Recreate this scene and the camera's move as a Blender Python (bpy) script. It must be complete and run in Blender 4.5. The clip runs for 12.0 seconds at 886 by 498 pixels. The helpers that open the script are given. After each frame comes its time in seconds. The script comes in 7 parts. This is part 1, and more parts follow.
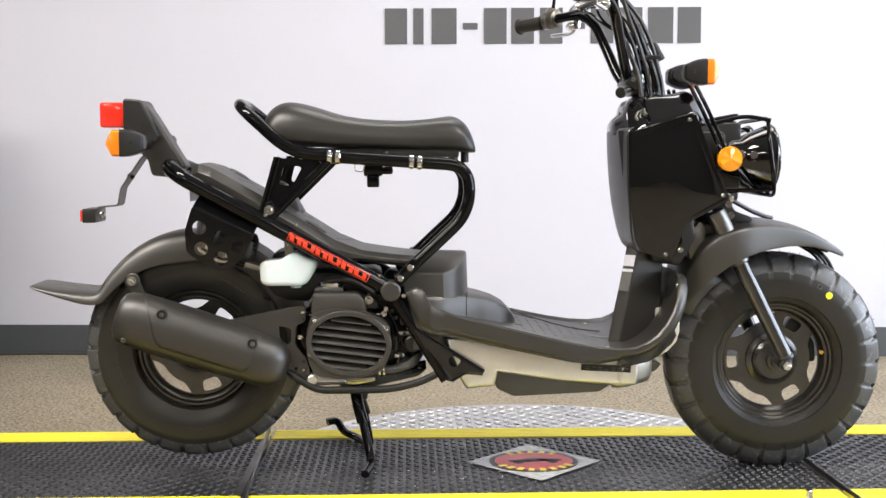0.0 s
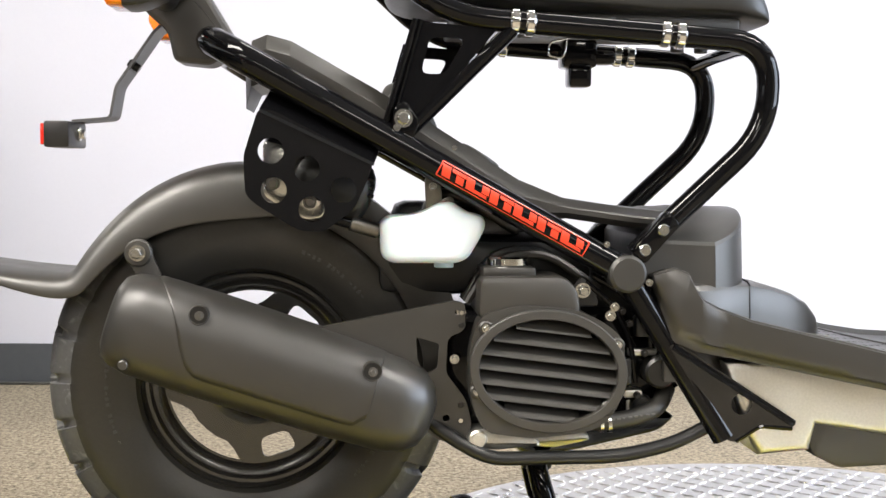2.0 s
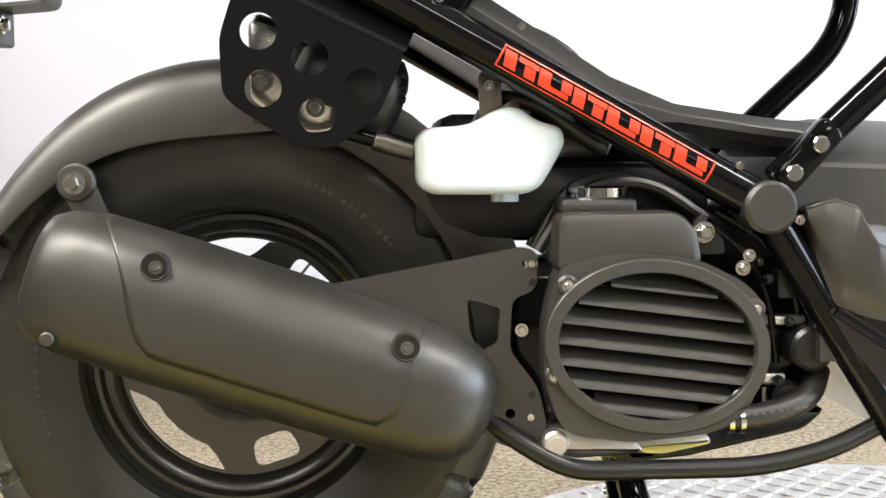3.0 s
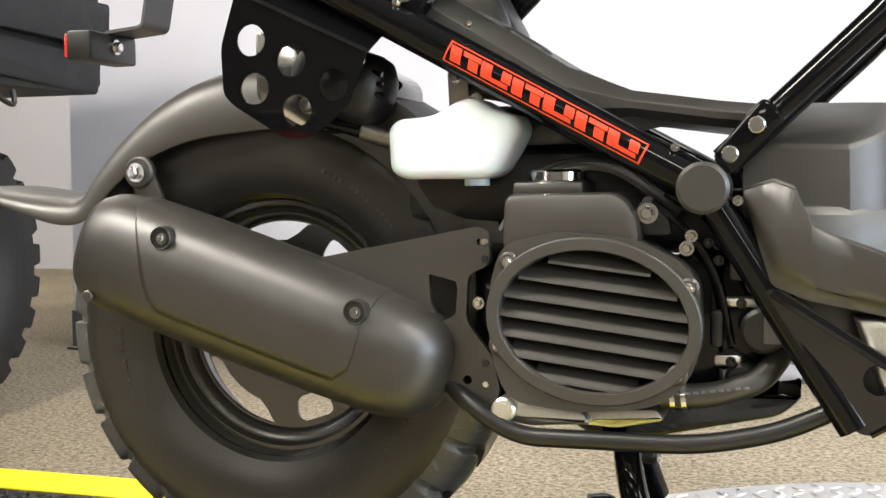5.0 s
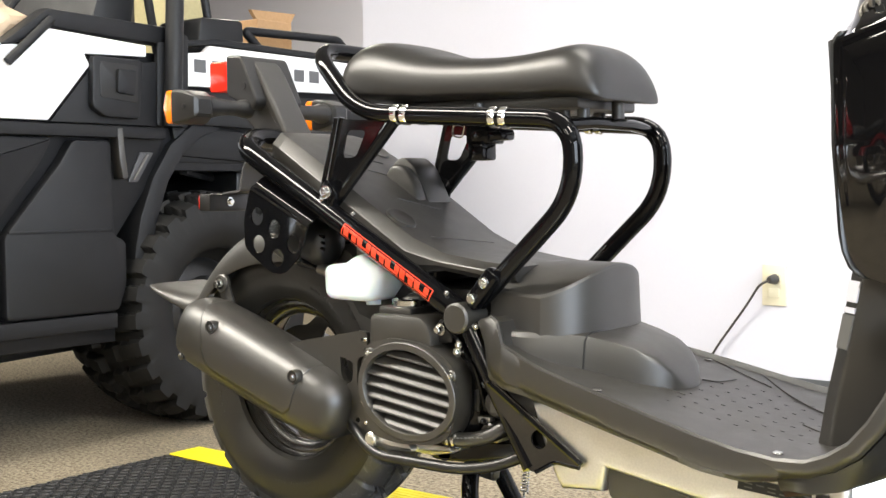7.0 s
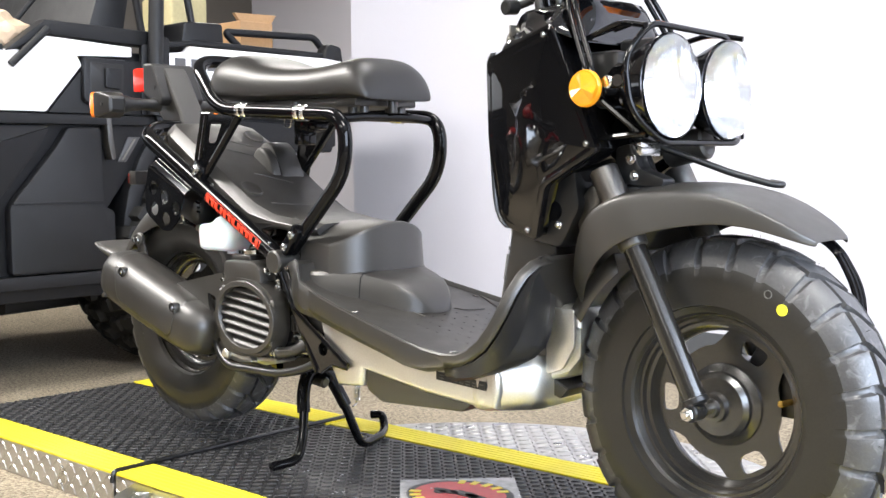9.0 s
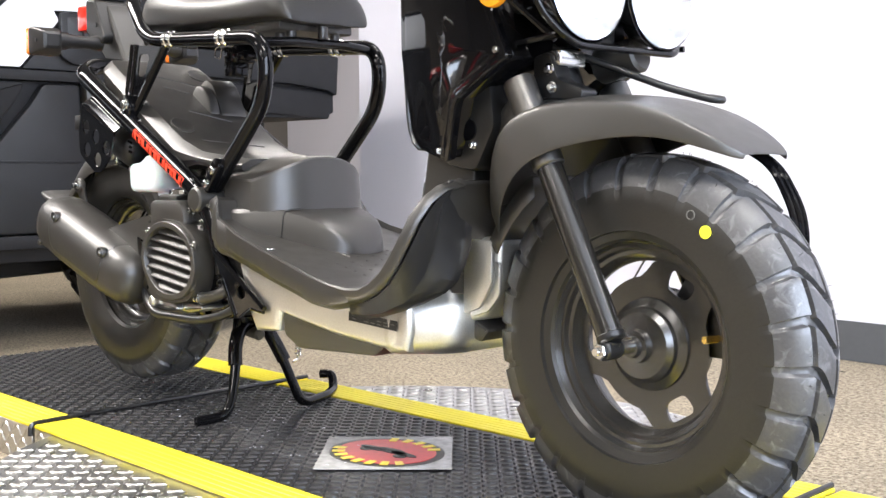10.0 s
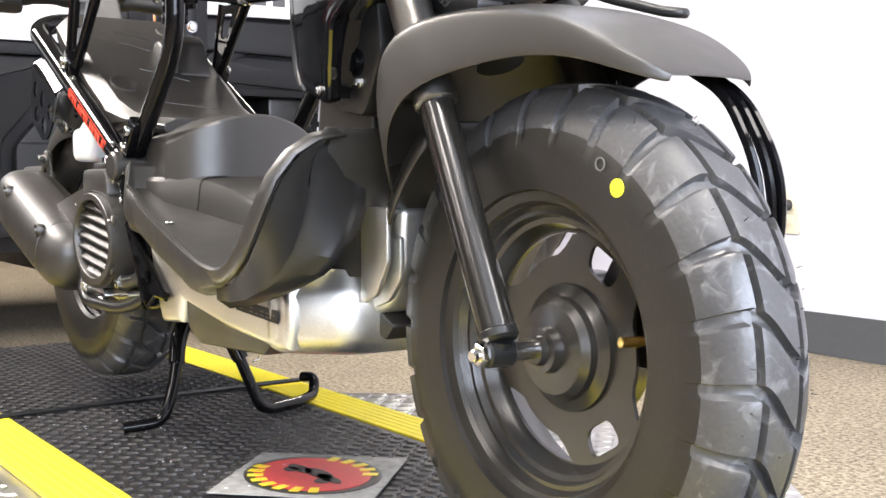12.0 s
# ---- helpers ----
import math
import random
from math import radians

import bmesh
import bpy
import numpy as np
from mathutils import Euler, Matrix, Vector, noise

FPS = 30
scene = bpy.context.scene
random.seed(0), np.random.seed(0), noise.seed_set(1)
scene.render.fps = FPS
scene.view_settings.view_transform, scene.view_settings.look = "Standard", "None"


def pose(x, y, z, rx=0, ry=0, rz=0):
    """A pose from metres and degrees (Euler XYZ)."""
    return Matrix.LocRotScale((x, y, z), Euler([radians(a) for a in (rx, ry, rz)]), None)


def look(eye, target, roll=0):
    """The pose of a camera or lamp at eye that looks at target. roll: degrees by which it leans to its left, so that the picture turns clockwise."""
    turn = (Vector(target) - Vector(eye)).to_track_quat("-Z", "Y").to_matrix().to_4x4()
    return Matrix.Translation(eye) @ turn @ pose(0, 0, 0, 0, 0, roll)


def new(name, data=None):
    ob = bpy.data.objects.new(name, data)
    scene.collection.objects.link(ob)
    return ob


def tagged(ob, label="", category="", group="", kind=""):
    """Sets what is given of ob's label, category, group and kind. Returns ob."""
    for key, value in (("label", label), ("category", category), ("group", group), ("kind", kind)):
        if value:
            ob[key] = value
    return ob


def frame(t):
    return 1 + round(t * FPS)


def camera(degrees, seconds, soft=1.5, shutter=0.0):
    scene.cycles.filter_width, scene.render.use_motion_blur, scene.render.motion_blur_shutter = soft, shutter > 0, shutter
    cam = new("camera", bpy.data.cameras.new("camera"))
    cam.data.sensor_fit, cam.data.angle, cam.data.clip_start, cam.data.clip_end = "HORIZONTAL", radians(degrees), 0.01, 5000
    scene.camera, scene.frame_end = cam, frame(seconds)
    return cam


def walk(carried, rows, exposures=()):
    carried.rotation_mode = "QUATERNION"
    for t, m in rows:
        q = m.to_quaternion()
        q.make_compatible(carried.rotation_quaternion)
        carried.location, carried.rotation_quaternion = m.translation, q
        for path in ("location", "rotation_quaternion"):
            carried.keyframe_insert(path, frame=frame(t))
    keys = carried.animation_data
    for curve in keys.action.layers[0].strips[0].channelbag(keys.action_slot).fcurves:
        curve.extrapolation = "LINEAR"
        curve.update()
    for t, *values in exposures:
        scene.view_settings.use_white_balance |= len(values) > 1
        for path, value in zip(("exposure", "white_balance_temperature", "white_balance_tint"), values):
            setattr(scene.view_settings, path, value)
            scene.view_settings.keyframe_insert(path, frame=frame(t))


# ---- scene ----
cam = camera(42.0, 12.0)
PATH = [
    (0, (0.476, -2.502, 0.688), (0.538, -0.511, 0.513), -0.1),
    (0.5, (0.39, -2.23, 0.621), (0.48, -0.238, 0.46), -0.1),
    (1, (0.321, -1.943, 0.573), (0.431, 0.048, 0.425), 0.0),
    (1.5, (0.209, -1.667, 0.545), (0.359, 0.323, 0.41), 0.3),
    (2, (0.146, -1.401, 0.505), (0.297, 0.589, 0.373), 0.4),
    (2.5, (0.127, -1.178, 0.491), (0.269, 0.811, 0.34), 0.1),
    (3, (0.146, -1.03, 0.433), (0.253, 0.961, 0.277), -0.0),
    (3.2, (0.162, -0.993, 0.413), (0.267, 0.998, 0.247), -0.1),
    (4.8, (0.447, -1.057, 0.396), (-0.031, 0.88, 0.266), -0.5),
    (5, (0.52, -1.078, 0.402), (-0.083, 0.825, 0.287), -0.5),
    (5.5, (0.713, -1.146, 0.423), (-0.089, 0.683, 0.317), -0.6),
    (6, (0.921, -1.22, 0.462), (-0.073, 0.513, 0.352), -0.6),
    (6.5, (1.144, -1.292, 0.522), (-0.018, 0.333, 0.418), -0.5),
    (7, (1.37, -1.359, 0.567), (0.126, 0.203, 0.462), -0.5),
    (7.2, (1.447, -1.378, 0.58), (0.193, 0.177, 0.475), -0.4),
    (8.8, (2.019, -1.486, 0.568), (0.674, -0.012, 0.444), -0.5),
    (9, (2.066, -1.452, 0.559), (0.698, 0.001, 0.419), -0.7),
    (9.5, (2.107, -1.322, 0.502), (0.697, 0.089, 0.361), -0.5),
    (10, (2.105, -1.197, 0.445), (0.667, 0.185, 0.306), -0.3),
    (10.5, (2.051, -1.076, 0.399), (0.605, 0.299, 0.259), -0.3),
    (11, (2.03, -0.976, 0.377), (0.572, 0.387, 0.247), -0.2),
    (11.5, (2.048, -0.857, 0.37), (0.516, 0.423, 0.244), -0.1),
    (12, (2.041, -0.718, 0.382), (0.404, 0.425, 0.255), -0.1),
]
EXPOSURES = [(0.0, -0.34, 6250, 14), (1.0, -0.15, 6200, 14), (2.0, -0.02, 6200, 13), (3.0, 0.08, 6250, 12), (5.0, 0.04, 6350, 11), (7.0, 0.12, 6350, 11), (9.0, 0.18, 6000, 14), (12.0, 0.23, 6200, 17)]
walk(cam, [(t, look(eye, target, roll)) for t, eye, target, roll in PATH], EXPOSURES)

# ---- light ----
world = bpy.data.worlds.new("world")
scene.world = world
world.use_nodes = True
wn = world.node_tree.nodes
sky = wn.new("ShaderNodeTexSky")
sky.sky_type, sky.sun_disc = "NISHITA", False
sky.sun_elevation, sky.sun_rotation = radians(40), radians(180)
world.node_tree.links.new(sky.outputs[0], wn["Background"].inputs[0])
wn["Background"].inputs[1].default_value = 0.1


def area_lamp(name, m, w, h, power, colour=(1, 1, 1)):
    lamp = bpy.data.lights.new(name, "AREA")
    lamp.shape, lamp.size, lamp.size_y, lamp.energy, lamp.color = "RECTANGLE", w, h, power, colour
    ob = new(name, lamp)
    ob.matrix_world = m
    return ob


LAMPS = [(-0.9, -1.2, 100), (2.2, -1.2, 80), (0.8, 0.75, 17), (3.6, 0.7, 23), (-3.3, 3.0, 50), (-3.5, -1.5, 55), (-2.1, -1.35, 95), (-2.0, -4.2, 55), (1.4, -4.2, 50), (-0.3, -6.6, 30), (3.2, -6.6, 25)]
CEILING = 2.75
for lx, ly, power in LAMPS:
    area_lamp("ceiling_lamp_light", pose(lx, ly, CEILING - 0.07), 1.15, 0.55, power, (1.0, 0.93, 0.785))
# daylight through the shop window
WINDOW = (4.5, -3.2, 0.9, 0.35, 2.45)
area_lamp("window_daylight", look((WINDOW[0] + 0.05, (WINDOW[1] + WINDOW[2]) / 2, 1.4), (0, (WINDOW[1] + WINDOW[2]) / 2, 1.4)), 4.0, 2.0, 300, (0.82, 0.91, 1.0))


# ---- materials ----
def material(name, colour, rough=0.5, metal=0.0, bump=0.0, scale=80.0, vary=0.08, rough_vary=0.1, coat=0.0, spec=0.5):
    """A principled material whose colour, gloss and relief vary at a fine and a coarse scale."""
    m = bpy.data.materials.new(name)
    m.use_nodes = True
    n, l = m.node_tree.nodes, m.node_tree.links
    p = n["Principled BSDF"]
    p.inputs["Base Color"].default_value = (*colour, 1)
    p.inputs["Roughness"].default_value, p.inputs["Metallic"].default_value = rough, metal
    p.inputs["Coat Weight"].default_value, p.inputs["Coat Roughness"].default_value = coat, 0.03
    p.inputs["Specular IOR Level"].default_value = spec
    co = n.new("ShaderNodeTexCoord")
    fine, big = n.new("ShaderNodeTexNoise"), n.new("ShaderNodeTexNoise")
    fine.inputs["Scale"].default_value, fine.inputs["Detail"].default_value = scale, 5
    big.inputs["Scale"].default_value, big.inputs["Detail"].default_value = max(scale / 25, 3.0), 3
    for t in (fine, big):
        l.new(co.outputs["Object"], t.inputs["Vector"])
    both = n.new("ShaderNodeMath")
    both.operation = "ADD"
    l.new(fine.outputs["Fac"], both.inputs[0])
    l.new(big.outputs["Fac"], both.inputs[1])
    if vary:
        r = n.new("ShaderNodeMapRange")
        r.inputs["From Min"].default_value, r.inputs["From Max"].default_value = 0.6, 1.4
        r.inputs["To Min"].default_value, r.inputs["To Max"].default_value = 1 - vary, 1 + vary
        l.new(both.outputs[0], r.inputs["Value"])
        mix = n.new("ShaderNodeVectorMath")
        mix.operation = "SCALE"
        mix.inputs[0].default_value = colour
        l.new(r.outputs[0], mix.inputs["Scale"])
        l.new(mix.outputs[0], p.inputs["Base Color"])
    if rough_vary:
        r = n.new("ShaderNodeMapRange")
        r.inputs["From Min"].default_value, r.inputs["From Max"].default_value = 0.3, 0.7
        r.inputs["To Min"].default_value, r.inputs["To Max"].default_value = max(rough * (1 - rough_vary), 0), min(rough * (1 + rough_vary), 1)
        l.new(big.outputs["Fac"], r.inputs["Value"])
        l.new(r.outputs[0], p.inputs["Roughness"])
    if bump:
        b = n.new("ShaderNodeBump")
        b.inputs["Strength"].default_value, b.inputs["Distance"].default_value = bump, 0.002
        l.new(fine.outputs["Fac"], b.inputs["Height"])
        l.new(b.outputs[0], p.inputs["Normal"])
    return m


def principled(m):
    return m.node_tree.nodes["Principled BSDF"]


WALL = material("wall_paint", (0.62, 0.62, 0.69), 0.6, bump=0.05, scale=120, vary=0.015)
WALL_BEIGE = material("wall_paint_warm", (0.66, 0.64, 0.60), 0.6, bump=0.05, scale=120, vary=0.02)
WALL_TAUPE = material("wall_paint_taupe", (0.12, 0.11, 0.097), 0.6, bump=0.05, scale=120, vary=0.02)
BASE_RUBBER = material("baseboard_rubber", (0.075, 0.08, 0.088), 0.45, scale=60, vary=0.08)
CEIL = material("ceiling_tile", (0.40, 0.39, 0.37), 0.9, bump=0.3, scale=200, vary=0.04)
GLOSS_BLACK = material("gloss_black_paint", (0.0035, 0.0035, 0.004), 0.06, scale=60, vary=0.05, rough_vary=0.25, spec=0.24)
PANEL_BLACK = material("gloss_black_plastic", (0.003, 0.003, 0.0035), 0.035, scale=30, vary=0.05, rough_vary=0.2, spec=0.66)
MATTE_BLACK = material("matte_black_plastic", (0.0190, 0.0174, 0.0148), 0.42, bump=0.06, scale=900, vary=0.08, rough_vary=0.08, spec=0.85)
DARK_GREY = material("charcoal_plastic", (0.0255, 0.0233, 0.0197), 0.43, bump=0.05, scale=900, vary=0.06, rough_vary=0.08, spec=0.92)
SEAT_VINYL = material("black_vinyl", (0.011, 0.0102, 0.0088), 0.40, bump=0.08, scale=700, vary=0.07, rough_vary=0.05, spec=0.65)
RUBBER = material("tyre_rubber", (0.0175, 0.0163, 0.0138), 0.38, bump=0.08, scale=300, vary=0.2, rough_vary=0.16, spec=0.52)
# same rubber as the sidewall, its colour raised to carry the window's sheen
TREAD_SHEEN_RUBBER = material("tread_rubber_with_painted_sheen", (0.055, 0.055, 0.057), 0.40, bump=0.14, scale=250, vary=0.25, rough_vary=0.25, spec=0.8)


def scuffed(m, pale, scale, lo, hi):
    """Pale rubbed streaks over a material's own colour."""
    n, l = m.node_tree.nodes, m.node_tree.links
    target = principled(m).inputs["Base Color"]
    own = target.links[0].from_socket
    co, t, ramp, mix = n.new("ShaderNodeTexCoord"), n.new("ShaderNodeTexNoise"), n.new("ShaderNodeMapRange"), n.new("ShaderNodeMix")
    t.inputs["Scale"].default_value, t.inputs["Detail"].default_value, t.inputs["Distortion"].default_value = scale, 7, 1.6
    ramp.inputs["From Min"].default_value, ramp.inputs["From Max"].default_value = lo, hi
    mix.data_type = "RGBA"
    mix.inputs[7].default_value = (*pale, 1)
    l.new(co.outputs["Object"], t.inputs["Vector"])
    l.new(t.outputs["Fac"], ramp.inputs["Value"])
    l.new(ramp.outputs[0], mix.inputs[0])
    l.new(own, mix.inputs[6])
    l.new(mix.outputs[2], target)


# scuff streaks of the tread, over the painted sheen
scuffed(TREAD_SHEEN_RUBBER, (0.16, 0.16, 0.165), 48, 0.56, 0.76)
RIM_BLACK = material("satin_black_steel", (0.020, 0.0185, 0.016), 0.25, scale=200, vary=0.06, rough_vary=0.08, spec=1.0)
# darker matte black; on the leg shield its colour holds the panel's shade
SHIELD_BLACK = material("darkened_black_plastic", (0.0125, 0.0120, 0.0118), 0.40, bump=0.04, scale=700, vary=0.08, rough_vary=0.08, spec=0.5)
SATIN_BLACK = material("satin_black_metal", (0.010, 0.010, 0.010), 0.33, bump=0.05, scale=400, vary=0.08)
CHROME = material("chrome", (0.75, 0.75, 0.74), 0.10, 1.0, scale=100, vary=0.03)
STEEL = material("zinc_steel", (0.60, 0.60, 0.58), 0.20, 1.0, bump=0.05, scale=300, vary=0.1)
SATIN_METAL = material("dull_grey_metal", (0.22, 0.21, 0.19), 0.36, 1.0, bump=0.06, scale=300, vary=0.15, rough_vary=0.2)
CAST_ALU = material("cast_aluminium", (0.70, 0.69, 0.65), 0.40, 1.0, bump=0.10, scale=350, vary=0.12, rough_vary=0.25)
YELLOW = material("yellow_rubber", (0.78, 0.66, 0.015), 0.5, bump=0.1, scale=150, vary=0.10)
MAT_RUBBER = material("black_rubber_mat", (0.013, 0.013, 0.0134), 0.38, bump=0.15, scale=200, vary=0.25, rough_vary=0.25)
TREAD_PLATE = material("aluminium_tread_plate", (0.58, 0.575, 0.56), 0.33, 1.0, bump=0.06, scale=150, vary=0.12, rough_vary=0.25)
RED_LENS = material("red_lens", (0.80, 0.028, 0.012), 0.15, scale=60, vary=0.05, coat=0.5)
ORANGE_LENS = material("orange_lens", (0.90, 0.22, 0.006), 0.16, scale=60, vary=0.05, coat=0.5)
AMBER = material("amber_reflector", (0.90, 0.34, 0.01), 0.18, scale=60, vary=0.06, coat=0.5)
DECAL_RED = material("red_decal", (0.80, 0.055, 0.02), 0.3, scale=60, vary=0.03)
DECAL_DARK = material("dark_print", (0.035, 0.01, 0.01), 0.35, scale=60, vary=0.03)
WHITE_PLASTIC = material("translucent_white_plastic", (0.70, 0.78, 0.82), 0.35, scale=60, vary=0.03)
principled(WHITE_PLASTIC).inputs["Subsurface Weight"].default_value = 0.25
UTV_BLACK = material("moulded_black_plastic", (0.007, 0.0075, 0.009), 0.5, spec=0.35, bump=0.15, scale=600, vary=0.07)
UTV_WHITE = material("white_bodywork", (0.80, 0.81, 0.82), 0.22, scale=60, vary=0.015, coat=0.4)
WALL_INK = material("grey_wall_lettering", (0.10, 0.10, 0.105), 0.6, scale=60, vary=0.03)
PLATE_PLASTIC = material("ivory_plastic", (0.72, 0.67, 0.50), 0.35, scale=60, vary=0.02)


def carpet():
    m = material("short_pile_carpet", (0.25, 0.20, 0.14), 0.95, bump=0.0, scale=420, vary=0, rough_vary=0)
    n, l = m.node_tree.nodes, m.node_tree.links
    p = principled(m)
    co = n.new("ShaderNodeTexCoord")
    layers = []
    for scale, detail in ((105, 2), (330, 2), (2.2, 3)):
        t = n.new("ShaderNodeTexNoise")
        t.inputs["Scale"].default_value, t.inputs["Detail"].default_value = scale, detail
        l.new(co.outputs["Object"], t.inputs["Vector"])
        layers.append(t)
    ramp = n.new("ShaderNodeValToRGB")
    ramp.color_ramp.elements[0].position, ramp.color_ramp.elements[0].color = 0.38, (0.09, 0.068, 0.045, 1)
    ramp.color_ramp.elements[1].position, ramp.color_ramp.elements[1].color = 0.64, (0.38, 0.325, 0.235, 1)
    mid = ramp.color_ramp.elements.new(0.48)
    mid.color = (0.222, 0.186, 0.13, 1)
    add = n.new("ShaderNodeMath")
    add.operation, add.use_clamp = "MULTIPLY_ADD", True
    add.inputs[1].default_value = 0.55
    half = n.new("ShaderNodeMath")
    half.operation = "MULTIPLY"
    half.inputs[1].default_value = 0.45
    l.new(layers[1].outputs["Fac"], half.inputs[0])
    l.new(layers[0].outputs["Fac"], add.inputs[0])
    l.new(half.outputs[0], add.inputs[2])
    l.new(add.outputs[0], ramp.inputs["Fac"])
    r = n.new("ShaderNodeMapRange")
    r.inputs["From Min"].default_value, r.inputs["From Max"].default_value, r.inputs["To Min"].default_value, r.inputs["To Max"].default_value = 0.3, 0.7, 0.85, 1.12
    l.new(layers[2].outputs["Fac"], r.inputs["Value"])
    mul = n.new("ShaderNodeVectorMath")
    mul.operation = "SCALE"
    l.new(ramp.outputs["Color"], mul.inputs[0])
    l.new(r.outputs[0], mul.inputs["Scale"])
    l.new(mul.outputs[0], p.inputs["Base Color"])
    b = n.new("ShaderNodeBump")
    b.inputs["Strength"].default_value, b.inputs["Distance"].default_value = 0.6, 0.003
    l.new(layers[0].outputs["Fac"], b.inputs["Height"])
    l.new(b.outputs[0], p.inputs["Normal"])
    return m


CARPET = carpet()


# ---- building blocks ----
def part(name, bm, mat, parent=None, label="", smooth=40):
    """Links a bmesh as one mesh object, under parent if one is given."""
    bmesh.ops.recalc_face_normals(bm, faces=bm.faces)
    me = bpy.data.meshes.new(name)
    bm.to_mesh(me)
    bm.free()
    for poly in me.polygons:
        poly.use_smooth = smooth > 0
    if smooth:
        me.set_sharp_from_angle(angle=radians(smooth))
    for m in (mat if isinstance(mat, (list, tuple)) else [mat]):
        me.materials.append(m)
    ob = new(name, me)
    ob.parent = parent
    if label:
        ob["label"] = label
    return ob


def thing(name, label, category, at=(0, 0, 0), turn=0, kind="", group=""):
    ob = new(name)
    ob.empty_display_size = 0.05
    ob.location, ob.rotation_euler = at, (0, 0, radians(turn))
    return tagged(ob, label, category, group, kind)


def box(bm, lo, hi, bevel=0.0, seg=2):
    r = bmesh.ops.create_cube(bm, size=1)
    vs = r["verts"]
    for v in vs:
        v.co = Vector([(a + b) / 2 + c * (b - a) for a, b, c in zip(lo, hi, v.co)])
    if bevel:
        es = list({e for v in vs for e in v.link_edges})
        bmesh.ops.bevel(bm, geom=es, offset=bevel, segments=seg, affect="EDGES", profile=0.5)
    return bm


def ring(c, axis_u, axis_v, r, n):
    return [c + axis_u * (r * math.cos(2 * math.pi * i / n)) + axis_v * (r * math.sin(2 * math.pi * i / n)) for i in range(n)]


def skin(bm, rings, caps=True, closed=False):
    """Joins rings of equal count by quads."""
    rows = [[bm.verts.new(p) for p in r] for r in rings]
    n = len(rows[0])
    pairs = list(zip(rows, rows[1:])) + ([(rows[-1], rows[0])] if closed else [])
    for a, b in pairs:
        for i in range(n):
            bm.faces.new((a[i], a[(i + 1) % n], b[(i + 1) % n], b[i]))
    if caps and not closed:
        bm.faces.new(rows[0][::-1])
        bm.faces.new(rows[-1])
    return bm


def cyl(bm, p0, p1, r0, r1=None, n=20, chamfer=0.0):
    p0, p1 = Vector(p0), Vector(p1)
    r1 = r0 if r1 is None else r1
    d = (p1 - p0).normalized()
    u = d.orthogonal().normalized()
    v = d.cross(u)
    rows = [ring(p0, u, v, r0, n), ring(p1, u, v, r1, n)]
    if chamfer:
        rows = [ring(p0, u, v, r0 - chamfer, n), ring(p0 + d * chamfer, u, v, r0, n), ring(p1 - d * chamfer, u, v, r1, n), ring(p1, u, v, r1 - chamfer, n)]
    return skin(bm, rows)


def rounded_path(points, radius, steps=7, closed=False):
    """Points of a line whose corners are rounded."""
    pts = [Vector(p) for p in points]
    out = []
    n = len(pts)
    for i, p in enumerate(pts):
        if not closed and i in (0, n - 1):
            out.append(p)
            continue
        a, b = pts[i - 1], pts[(i + 1) % n]
        da, db = a - p, b - p
        cut = min(radius, da.length * 0.48, db.length * 0.48)
        p0, p1 = p + da.normalized() * cut, p + db.normalized() * cut
        for k in range(steps + 1):
            t = k / steps
            out.append(p0 * (1 - t) ** 2 + p * 2 * t * (1 - t) + p1 * t * t)
    return out


def sweep(bm, pts, r, n=14, closed=False, flat=None):
    """A round bar along a line. flat: (half width, half height) gives a flat bar, its width along y where it can be."""
    pts = [Vector(p) for p in pts]
    m = len(pts)
    rows, u = [], None
    for i, p in enumerate(pts):
        a = pts[i - 1] if (i or closed) else p
        b = pts[(i + 1) % m] if (i < m - 1 or closed) else p
        d = (b - a).normalized()
        if u is None:
            u = Vector((0, 1, 0)) - d * d.y
            u = u.normalized() if u.length > 0.1 else d.orthogonal().normalized()
        u = (u - d * u.dot(d)).normalized()
        v = d.cross(u)
        if flat:
            rows.append([p + u * sx * flat[0] + v * sz * flat[1] for sx, sz in ((-1, -1), (1, -1), (1, 1), (-1, 1))])
        else:
            rr = r[i] if isinstance(r, (list, tuple)) else r
            rows.append(ring(p, u, v, rr, n))
    return skin(bm, rows, closed=closed)


def lathe(bm, profile, centre, n=64, closed=False):
    """Revolves (radius, y) round an axis along y."""
    c = Vector(centre)
    rows = []
    for i in range(n):
        a = 2 * math.pi * i / n
        rows.append([c + Vector((r * math.cos(a), y, r * math.sin(a))) for r, y in profile])
    vs = [[bm.verts.new(p) for p in r] for r in rows]
    k = len(profile)
    for i in range(n):
        a, b = vs[i], vs[(i + 1) % n]
        for j in range(k if closed else k - 1):
            bm.faces.new((a[j], a[(j + 1) % k], b[(j + 1) % k], b[j]))
    return bm


def prism(bm, outline, y0, y1, bevel=0.0, seg=2, axes="xz"):
    """An outline in the plane of two axes, pulled along the third from y0 to y1."""
    def at(a, b, c):
        return {"xz": (a, c, b), "xy": (a, b, c), "yz": (c, a, b)}[axes]
    lo = [bm.verts.new(at(a, b, y0)) for a, b in outline]
    hi = [bm.verts.new(at(a, b, y1)) for a, b in outline]
    n = len(outline)
    fs = [bm.faces.new(lo[::-1]), bm.faces.new(hi)]
    for i in range(n):
        fs.append(bm.faces.new((lo[i], lo[(i + 1) % n], hi[(i + 1) % n], hi[i])))
    bmesh.ops.recalc_face_normals(bm, faces=fs)
    if bevel:
        es = list({e for f in fs[:2] for e in f.edges})
        bmesh.ops.bevel(bm, geom=es, offset=bevel, segments=seg, affect="EDGES", profile=0.5)
    return bm


